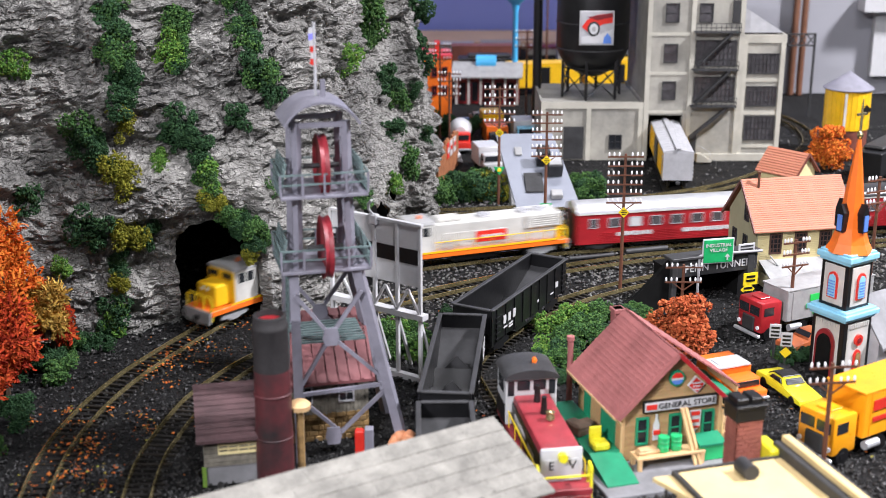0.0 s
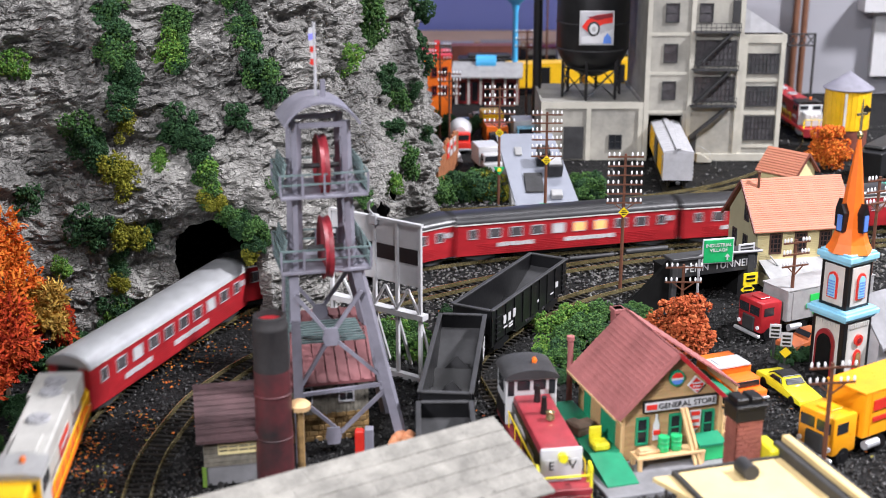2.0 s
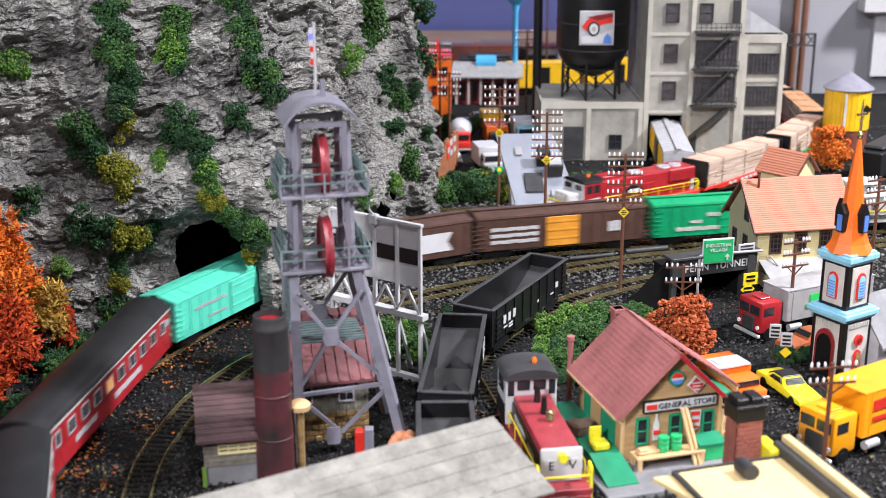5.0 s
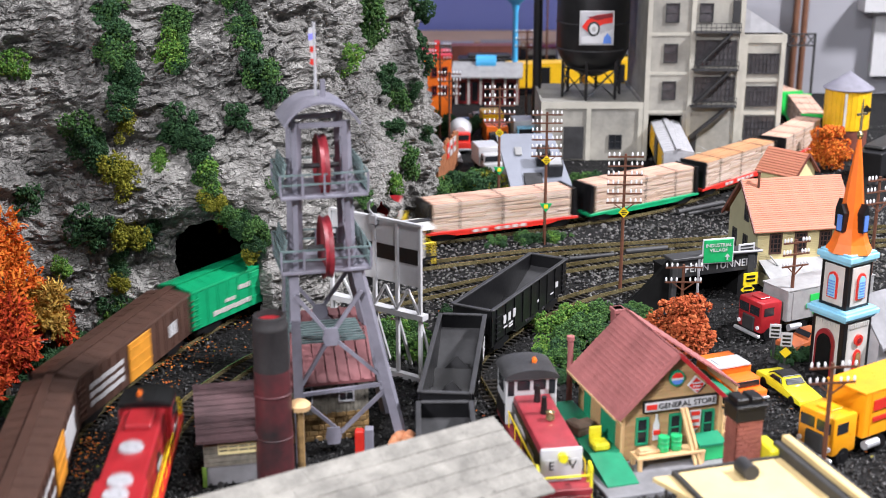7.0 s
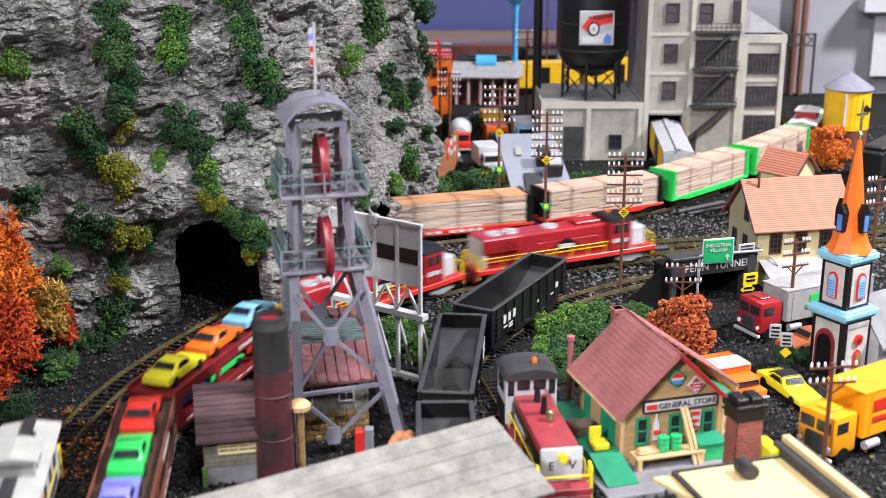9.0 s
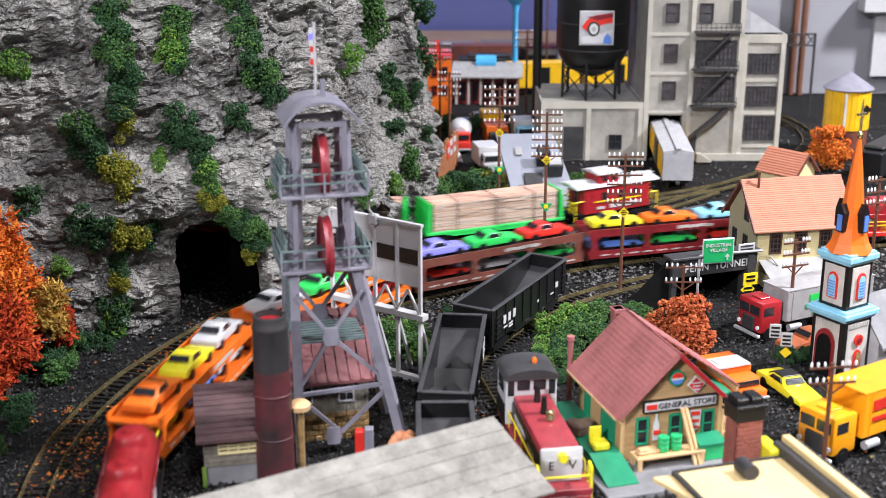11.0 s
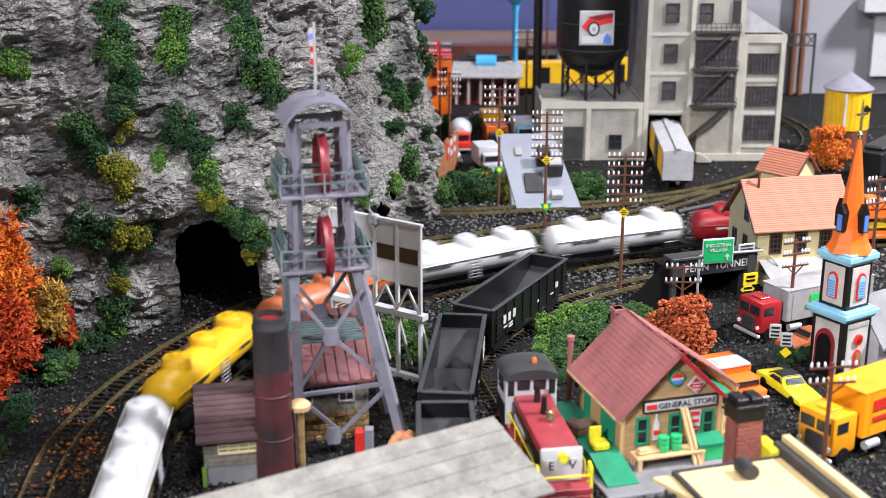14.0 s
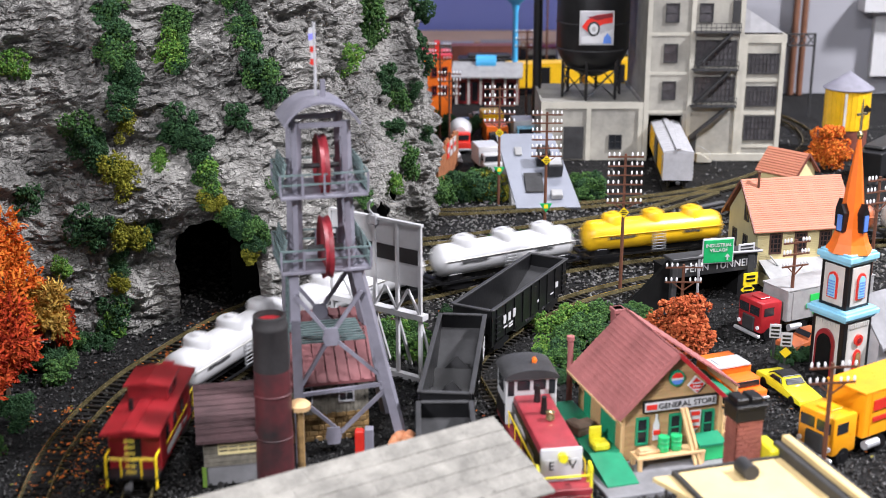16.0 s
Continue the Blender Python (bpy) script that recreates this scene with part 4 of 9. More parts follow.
    for s in (-1, 1):
        b = BM()
        prism(b, [(0.0145, 0.0525), (0.0145 + s * 0.0265, 0.0215), (0.0145 + s * 0.0265, 0.0235), (0.0145, 0.0545)], 0.0289, 0.113, "x")
        part("nave_roof", b, "pavement", e)


church()


def warehouse():
    e = thing("warehouse", pose(0.119, 1.538, 0), "weathered concrete factory warehouse with a fire escape", "warehouse")
    blocks = [("low_wing", 0.0, 0.124, 0.0, 0.150, 0.072), ("main_block", 0.124, 0.240, 0.0, 0.150, 0.250), ("side_wing", 0.240, 0.292, 0.004, 0.150, 0.153)]
    # the door opening goes through the main block's front wall
    for nm, x0, x1, y0, y1, h in blocks:
        if nm == "main_block":
            for a in ((x0, x0 + 0.0065, y0, y0 + 0.012, 0, 0.056), (x0 + 0.0475, x1, y0, y0 + 0.012, 0, 0.056), (x0, x1, y0, y0 + 0.012, 0.056, h), (x0, x0 + 0.004, y0 + 0.012, y1 - 0.004, 0, h), (x1 - 0.004, x1, y0 + 0.012, y1 - 0.004, 0, h), (x0, x1, y1 - 0.004, y1, 0, h)):
                panel("wall", "concrete", e, *a)
            panel("flat_roof", "concrete", e, x0 + 0.004, x1 - 0.004, y0 + 0.012, y1 - 0.004, h - 0.006, h - 0.002)
        else:
            panel(nm, "concrete", e, x0, x1, y0, y1, 0, h - 0.004)
            for a in ((x0, x1, y0, y0 + 0.003), (x0, x0 + 0.003, y0 + 0.003, y1), (x1 - 0.003, x1, y0 + 0.003, y1)):
                panel("parapet", "concrete", e, *a, h - 0.004, h)
    for x0, x1, z0, z1, y in ((0.0, 0.124, 0.064, 0.072, -0.0015), (0.124, 0.240, 0.232, 0.250, -0.0015), (0.24, 0.292, 0.143, 0.153, 0.0025)):
        panel("parapet_band", "concretetrim", e, x0, x1, y, y + 0.0022, z0, z1)
    for x, h, y in ((0.0, 0.064, 0), (0.118, 0.064, 0), (0.055, 0.064, 0), (0.1241, 0.232, 0), (0.1760, 0.232, 0), (0.2340, 0.232, 0), (0.2405, 0.143, 0.004), (0.286, 0.143, 0.004)):
        panel("pilaster", "concretetrim", e, x, x + 0.0055, y - 0.0020, y + 0.001, 0.0, h)
    for z in (0.058, 0.105, 0.152, 0.198):
        panel("string_course", "concretetrim", e, 0.1297, 0.1758, -0.0010, 0.001, z, z + 0.0035)
    for z in (0.015, 0.056, 0.096):
        panel("string_course", "concretetrim", e, 0.2462, 0.2858, 0.0030, 0.005, z, z + 0.004)
    # small square windows, wide factory windows
    for z in (0.075, 0.120, 0.168, 0.208):
        window(e, "greyblack", 0.1450, z, 0.0165, 0.0225, -0.0006, 0.0011, "glassgrey", 0, 1)
    for z in (0.168, 0.208):
        window(e, "greyblack", 0.1850, z, 0.0165, 0.0225, -0.0006, 0.0011, "glassgrey", 0, 1)
    for z, h in ((0.073, 0.030), (0.116, 0.031)):
        window(e, "greyblack", 0.1830, z, 0.0490, h, -0.0006, 0.0010, "glassgrey", 9, 3)
    for z, h in ((0.0245, 0.030), (0.0665, 0.0245), (0.106, 0.0245)):
        window(e, "greyblack", 0.2475, z, 0.0370, h, 0.0034, 0.0010, "glassgrey", 7, 3)
    window(e, "greyblack", 0.083, 0.014, 0.0160, 0.0180, -0.0006, 0.0010, "glass", 1, 1)
    panel("steel_door", "greyblack", e, 0.028, 0.052, -0.0014, 0.0005, 0.002, 0.042)
    panel("side_door", "greyblack", e, 0.1800, 0.1895, -0.0014, 0.0005, 0.010, 0.032)
    panel("attic_door", "greyblack", e, 0.2245, 0.2330, -0.0020, 0.0005, 0.168, 0.194)
    # fire escape: landings, rails, stairs
    for k, z in enumerate((0.068, 0.112, 0.157)):
        fe = panel("landing", "greyblack", e, 0.1790, 0.2330, -0.0150, -0.0012, z, z + 0.0012)
        for zz in (0.006, 0.011):
            panel("rail_bar", "greyblack", fe, 0.1790, 0.2330, -0.0150, -0.0143, z + zz, z + zz + 0.0008)
        for i in range(10):
            x = 0.179 + i * 0.0059
            panel("baluster", "greyblack", fe, x, x + 0.0007, -0.0150, -0.0143, z + 0.0012, z + 0.011)
        b = BM()
        x0, z0 = (0.1830, z - 0.040) if k else (0.1790, 0.030)
        for y in (-0.0135, -0.0065):
            beam(b, (x0, y, z0), (0.2230, y, z), 0.0012, 0.0022)
        for i in range(14):
            t = (i + 0.5) / 14
            box(b, x0 + (0.223 - x0) * t - 0.001, x0 + (0.223 - x0) * t + 0.001, -0.0135, -0.0065, z0 + (z - z0) * t, z0 + (z - z0) * t + 0.0005)
        part("stair", b, "greyblack", e)
    b = BM()
    for i in range(5):
        box(b, 0.1895, 0.2080 - 0.003 * i, -0.012, -0.001, i * 0.002, (i + 1) * 0.002)
    part("door_step", b, "concretetrim", e)
    b = BM()
    tube(b, [(0.206, -0.011, 0.0), (0.206, -0.011, 0.012), (0.193, -0.011, 0.020), (0.190, -0.011, 0.020)], 0.0005)
    part("step_rail", b, "grey", e)
    b = BM()
    prism(b, [(0.2402, 0.153), (0.292, 0.153), (0.2402, 0.185)], 0.020, 0.148, "y")
    part("lean_to_roof", b, "lgrey", e, "pale grey lean-to roof")
    panel("base_course", "concretetrim", e, 0.172, 0.292, -0.0035, 0.002, 0.0, 0.0085)
    panel("inner_floor", "dark", e, 0.13, 0.235, 0.013, 0.14, 0.0002, 0.0015)


warehouse()


def water_silo():
    e = thing("water_tank", pose(0.186, 1.605, 0.068), "black steel water tank on legs on the warehouse wing", "water tank")
    b = BM()
    lathe(b, [(0.012, 0.026), (0.030, 0.036), (0.0395, 0.048), (0.0450, 0.060), (0.0450, 0.165), (0.036, 0.185), (0.004, 0.200)], 40)
    part("tank", b, "hopper", e, "", True)
    for z in (0.060, 0.092, 0.128):
        b = BM()
        lathe(b, [(0.0447, z), (0.0456, z + 0.0006), (0.0456, z + 0.0016), (0.0447, z + 0.0022)], 40)
        part("hoop", b, "greyblack", e, "", True)
    for k in range(6):
        a = 2 * math.pi * k / 6 + 0.25
        p = Vector((0.038 * math.cos(a), 0.038 * math.sin(a), 0))
        b = BM()
        beam(b, p, p + Vector((0, 0, 0.052)), 0.0032)
        lg = part("leg", b, "hopper", e)
        a2 = 2 * math.pi * (k + 1) / 6 + 0.25
        q = Vector((0.038 * math.cos(a2), 0.038 * math.sin(a2), 0))
        b = BM()
        tube(b, [p + Vector((0, 0, 0.002)), q + Vector((0, 0, 0.036))], 0.0008)
        tube(b, [q + Vector((0, 0, 0.002)), p + Vector((0, 0, 0.036))], 0.0008)
        beam(b, p + Vector((0, 0, 0.037)), q + Vector((0, 0, 0.037)), 0.0020)
        part("brace", b, "hopper", e)
    # the picture panel: a red car on white, in plain shapes
    pn = panel("picture_panel", "white", e, -0.0215, 0.0200, -0.0475, -0.0452, 0.070, 0.111)
    panel("picture_border", "lgrey", pn, -0.0200, 0.0185, -0.0480, -0.0474, 0.0715, 0.1095)
    def shape(nm, mt, pts, d=0.0004):
        b = BM()
        prism(b, pts, -0.0480 - d, -0.0478, "y")
        part(nm, b, mt, pn)
    shape("red_bonnet", "brightred", [(-0.019, 0.092), (-0.013, 0.100), (-0.002, 0.106), (0.018, 0.1085), (0.018, 0.097), (0.006, 0.095), (-0.004, 0.089), (-0.012, 0.086)])
    shape("dark_grille", "maroon", [(-0.013, 0.1035), (0.018, 0.109), (0.018, 0.104), (0.0, 0.1000)], 0.0007)
    shape("tyre", "greyblack", [(-0.0045 + 0.0075 * math.cos(2 * math.pi * k / 20), 0.0895 + 0.0090 * math.sin(2 * math.pi * k / 20)) for k in range(20)], 0.0010)
    shape("hub", "white", [(-0.0045 + 0.0052 * math.cos(2 * math.pi * k / 20), 0.0895 + 0.0064 * math.sin(2 * math.pi * k / 20)) for k in range(20)], 0.0013)
    shape("hub_ring", "grey", [(-0.0045 + 0.0024 * math.cos(2 * math.pi * k / 16), 0.0895 + 0.0030 * math.sin(2 * math.pi * k / 16)) for k in range(16)], 0.0016)
    shape("lower_field", "white", [(-0.0195, 0.072), (0.018, 0.072), (0.018, 0.089), (0.006, 0.084), (-0.0195, 0.080)], 0.0006)
    shape("blue_shape", "blue", [(0.007, 0.072), (0.0175, 0.072), (0.0165, 0.080), (0.012, 0.0845), (0.008, 0.079)], 0.0009)


water_silo()


def boxcar_static():
    e = boxcar("yellow boxcar with a silver roof half inside the warehouse door", "yellow", "black", "plain", 0.174, 0.043, "lgrey")
    a, b = SIDING.at(0.07), SIDING.at(0.20)
    d = b - a
    e.matrix_basis = Matrix.Translation(SIDING.at(SIDING.length - 0.082) + Vector((0, 0, 0.0046))) @ pose(0, 0, 0, 0, 0, math.degrees(math.atan2(d.y, d.x)))
    panel("end_wall", "lgrey", e, 0.0825, 0.0836, -0.0165, 0.0165, 0.0095, 0.041)


# ---- mine, signs and smaller buildings ----
def tower_leg(b, p0, p1, w):
    beam(b, p0, p1, w, w)


def headframe():
    e = thing("mine_headframe", pose(-0.076, 0.765, 0, 0, 0, 14), "lavender-grey steel mine headframe with red pulley wheels", "mine tower")
    U, Lw = 0.0148, 0.0215
    ztop, z2, z1 = 0.2130, 0.1700, 0.1230
    corners = [(-1, -1), (1, -1), (1, 1), (-1, 1)]
    for sx, sy in corners:
        b = BM()
        tower_leg(b, (sx * 0.0165, sy * 0.0150, z1), (sx * U, sy * 0.0135, ztop), 0.0042)
        part("upper_leg", b, "steel", e)
        b = BM()
        foot = (sx * (0.021 if sx < 0 else 0.046), sy * 0.030, 0.0)
        tower_leg(b, foot, (sx * 0.0195, sy * 0.0160, z1), 0.0058)
        part("lower_leg", b, "steel", e)
    for z, w in ((z1, 0.0275), (z2, 0.0265)):
        dk = panel("deck", "steel", e, -w, w, -0.0225, 0.0225, z - 0.0022, z, 0.0004)
        for s in (-1, 1):
            for i in range(5):
                x = -w + i * w / 2
                panel("deck_post", "steel", dk, x - 0.0006, x + 0.0006, s * 0.0222 - 0.0006, s * 0.0222 + 0.0006, z, z + 0.013)
            for h in (0.0065, 0.0125):
                panel("deck_rail", "grid", dk, -w, w, s * 0.0222 - 0.0005, s * 0.0222 + 0.0005, z + h, z + h + 0.0010)
                panel("deck_rail", "grid", dk, s * w - 0.0005, s * w + 0.0005, -0.0222, 0.0222, z + h, z + h + 0.0010)
        # gratings at both ends, leaning outward
        for s in (-1, 1):
            b = BM()
            for i in range(7):
                y = -0.020 + i * 0.0066
                beam(b, (s * w, y, z - 0.001), (s * (w - 0.004), y, z + 0.020), 0.0009)
            for i in range(6):
                beam(b, (s * (w - 0.0007 * i), -0.020, z + 0.001 + i * 0.0036), (s * (w - 0.0007 * i), 0.020, z + 0.001 + i * 0.0036), 0.0008)
            part("grating", b, "grid", e)
    # barrel roof
    b = BM()
    n = 10
    pts = []
    for k in range(n + 1):
        a = math.pi * (0.17 + 0.66 * k / n)
        pts.append((0.0270 * math.cos(a), 0.1985 + 0.0275 * math.sin(a)))
    inner = [(x * 0.965, z - 0.0012) for x, z in pts]
    prism(b, pts + inner[::-1], -0.021, 0.021, "y")
    part("roof", b, "steel", e, "", True)
    for s in (-1, 1):
        b = BM()
        tower_leg(b, (-0.0150, s * 0.0135, ztop - 0.002), (0.0150, s * 0.0135, ztop - 0.002), 0.0030)
        part("top_beam", b, "steel", e)
    # pulleys
    for zc, yc in ((0.1840, -0.004), (0.1345, -0.012)):
        b = BM()
        prof = [(0.0050, -0.0010), (0.0165, -0.0012), (0.0185, -0.0026), (0.0195, -0.0026), (0.0182, 0.0), (0.0195, 0.0026), (0.0185, 0.0026), (0.0165, 0.0012), (0.0050, 0.0010)]
        lathe(b, prof, 30, "x", (0.001, yc, zc))
        w = part("pulley_wheel", b, "pulley", e, "dark red pulley wheel", True)
        b = BM()
        cyl(b, (-0.010, yc, zc), (0.012, yc, zc), 0.0016, n=10)
        part("axle", b, "greyblack", w)
    # cross bracing with gusset plates
    for sy in (-1, 1):
        y = sy * 0.0225
        for p, q in (((-0.0200, 0.108), (0.0010, 0.0800)), ((0.0210, 0.108), (0.0010, 0.0800)), ((0.0010, 0.0800), (-0.0195, 0.0460)), ((0.0010, 0.0800), (0.0360, 0.0460)), ((-0.0200, 0.0420), (0.0370, 0.0445)), ((-0.0195, 0.0400), (0.0060, 0.0140)), ((0.0380, 0.0430), (0.0060, 0.0140))):
            b = BM()
            beam(b, (p[0], y, p[1]), (q[0], y, q[1]), 0.0024, 0.0022)
            part("cross_brace", b, "steel", e)
        for z in (0.0800, 0.0130):
            b = BM()
            prism(b, [(-0.0042, z - 0.001), (-0.0030, z + 0.0055), (0.0050, z + 0.0055), (0.0062, z - 0.001), (0.0048, z - 0.0060), (-0.0028, z - 0.0060)], y - 0.0022, y - 0.0008, "y")
            part("gusset", b, "steel", e)
    for z0, zz in ((z1, z2), (z2, ztop)):
        for s in (-1, 1):
            b = BM()
            beam(b, (s * 0.0155, -0.0140, z0 + 0.004), (s * 0.0155, 0.0140, zz - 0.004), 0.0016)
            beam(b, (s * 0.0155, 0.0140, z0 + 0.004), (s * 0.0155, -0.0140, zz - 0.004), 0.0016)
            part("side_brace", b, "steel", e)
    # ladder at the left
    b = BM()
    for y in (-0.012, -0.004):
        beam(b, (-0.0245, y, 0.050), (-0.0225, y, 0.122), 0.0012)
    for i in range(16):
        beam(b, (-0.0245 + 0.00013 * i, -0.012, 0.052 + i * 0.0044), (-0.0245 + 0.00013 * i, -0.004, 0.052 + i * 0.0044), 0.0009)
    part("ladder", b, "grid", e)
    for i in range(9):
        panel("lower_grating_bar", "grid", e, -0.020, 0.024, -0.018 + i * 0.0044, -0.0168 + i * 0.0044, 0.074, 0.0752)
    b = BM()
    tube(b, [(-0.0005, 0.0, 0.222), (-0.0005, 0.0, 0.2700)], 0.0009, 8)
    part("flag_pole", b, "lgrey", e)
    b = BM()
    beam(b, (0.0035, -0.002, 0.222), (0.0035, -0.002, 0.236), 0.0028)
    part("roof_post", b, "steel", e)
    for k in range(6):
        b = BM()
        pts = [(-0.0034 + 0.0006 * math.sin(k), 0.2450 + k * 0.0036), (0.0004, 0.2440 + k * 0.0040), (0.0004, 0.2480 + k * 0.0040), (-0.0034 + 0.0006 * math.sin(k + 1), 0.2486 + k * 0.0036)]
        prism(b, pts, -0.0004, 0.0002, "y")
        part("flag_stripe", b, "white" if k % 2 else ("brightred" if k < 3 else "purple"), e)


headframe()


def mine_buildings():
    e = thing("mine_house", pose(-0.1000, 0.7560, 0, 0, 0, 13), "weathered timber mine house with a red metal roof", "mine building")
    W, D = 0.0530, 0.034
    panel("stone_base", "stone", e, 0, W, 0, D, 0, 0.0200)
    rng = random.Random(8)
    for r in range(5):
        x = 0.0
        while x < W - 0.001:
            w = min(rng.uniform(0.003, 0.0065), W - x)
            panel("stone", "stone", e, x + 0.0002, x + w - 0.0002, -rng.uniform(0.0006, 0.0014), 0.0, r * 0.004 + 0.0002, r * 0.004 + 0.0037, 0.0004)
            x += w
    panel("timber_wall", "oldwood", e, 0, W, 0.0, D, 0.0200, 0.0440)
    for i in range(22):
        x = i * W / 22
        panel("board", "oldwood", e, x + 0.0001, x + W / 22 - 0.0003, -0.0009 - 0.0004 * rng.random(), 0.0, 0.0190 + 0.001 * rng.random(), 0.0440)
    for x in (0.006, 0.033):
        window(e, "lgrey", x, 0.0270, 0.0105, 0.0125, -0.0012, 0.0010, "glass", 1, 1)
    b = BM()
    prism(b, [(-0.010, 0.0430), (D + 0.002, 0.0760), (D + 0.002, 0.0778), (-0.010, 0.0448)], -0.003, W + 0.003, "x")
    part("roof", b, "minered", e)
    for i in range(9):
        b = BM()
        x = i * (W + 0.004) / 8 - 0.002
        prism(b, [(-0.010, 0.0448), (D + 0.002, 0.0778), (D + 0.002, 0.0788), (-0.010, 0.0458)], x - 0.0008, x + 0.0008, "x")
        part("roof_seam", b, "minered", e)
    e2 = thing("mine_annex", pose(-0.1435, 0.6985, 0, 0, 0, 12), "low timber annex with a dark shingle roof beside the stack", "mine building")
    panel("foundation", "pavement", e2, 0.0, 0.046, 0.0, 0.038, 0.0, 0.0125)
    panel("timber_wall", "oldwood", e2, 0.0, 0.046, 0.0005, 0.038, 0.0125, 0.0310)
    for k in range(6):
        panel("board", "oldwood", e2, 0.0, 0.046, -0.0007, 0.0004, 0.0127 + k * 0.003, 0.0153 + k * 0.003)
    vt = panel("vent_window", "cream", e2, 0.0085, 0.0400, -0.0016, -0.0006, 0.0205, 0.0222)
    for k in range(2):
        panel("vent_slat", "cream", vt, 0.0085, 0.0400, -0.0018, -0.0006, 0.0237 + k * 0.0028, 0.0246 + k * 0.0028)
    for k in range(6):
        panel("vent_bar", "cream", vt, 0.0085 + k * 0.006, 0.0092 + k * 0.006, -0.0017, -0.0006, 0.0222, 0.0275)
    panel("corner_post", "leaflight", e2, -0.0014, 0.0012, -0.0016, 0.001, 0.0, 0.0125, 0.0, "pale mossy corner post")
    for k in range(10):
        b = BM()
        t0, t1 = k / 10, (k + 1) / 10 + 0.02
        prism(b, [(-0.006 + 0.050 * t0, 0.0315 + 0.0150 * t0 + 0.001), (-0.006 + 0.050 * t1, 0.0315 + 0.0150 * t1 + 0.001), (-0.006 + 0.050 * t1, 0.0315 + 0.0150 * t1), (-0.006 + 0.050 * t0, 0.0310 + 0.0150 * t0 - 0.0006)], -0.004, 0.048, "x")
        part("roof_course", b, "annexroof", e2)
    st = thing("smoke_stack", pose(-0.1015, 0.706, 0), "sooty dark red smokestack with a black top", "chimney")
    b = BM()
    lathe(b, [(0.0116, 0), (0.0108, 0.074)], 28)
    part("shaft", b, "stack", st, "", True)
    b = BM()
    lathe(b, [(0.0108, 0.074), (0.0104, 0.0985), (0.0108, 0.0995), (0.0108, 0.1015), (0.0101, 0.1025), (0.0098, 0.1075), (0.0082, 0.1080), (0.0080, 0.0950)], 28)
    part("sooty_top", b, "soot", st, "soot-black stack top", True)
    b = BM()
    lathe(b, [(0.0079, 0.100), (0.0079, 0.1045)], 20)
    part("inner_rim", b, "darkred", st, "", True)
    for z in (0.030, 0.058):
        b = BM()
        lathe(b, [(0.0112, z), (0.0116, z + 0.0004), (0.0116, z + 0.0010), (0.0112, z + 0.0014)], 28)
        part("band", b, "stack", st, "", True)
    tk = thing("wooden_post", pose(-0.0865, 0.712, 0), "brown timber post with a pale round cap", "post")
    panel("shaft", "stone", tk, -0.0022, 0.0022, -0.0022, 0.0022, 0, 0.0440, 0.0004)
    b = BM()
    lathe(b, [(0.0030, 0.0435), (0.0065, 0.0450), (0.0068, 0.0480), (0.0045, 0.0500), (0.0010, 0.0505)], 16)
    part("cap", b, "tantrim", tk, "", True)
    rb = thing("red_pump", pose(-0.0520, 0.7330, 0), "small red and grey pump column", "pump")
    panel("column", "brightred", rb, -0.003, 0.003, -0.003, 0.003, 0, 0.0210, 0.0006)
    panel("back_plate", "steel", rb, 0.003, 0.0085, -0.003, 0.003, 0.004, 0.0225, 0.0005)
    # peach-orange shape of unknown kind, built from rounded pieces
    cl = thing("orange_heap", pose(-0.0265, 0.742, 0), "small heap of rounded orange pieces", "tarpaulin")
    for i in range(5):
        b = BM()
        box(b, -0.004, 0.004, -0.0035, 0.0035, 0, 0.010, 0.0024, 3, rot=pose(-0.006 + 0.0036 * i, 0.001 * (i % 2), 0.004 + 0.002 * (i % 3), 20 * i, 30 - 22 * i, 40 * i))
        part("fold", b, "flesh", cl, "", True)


mine_buildings()


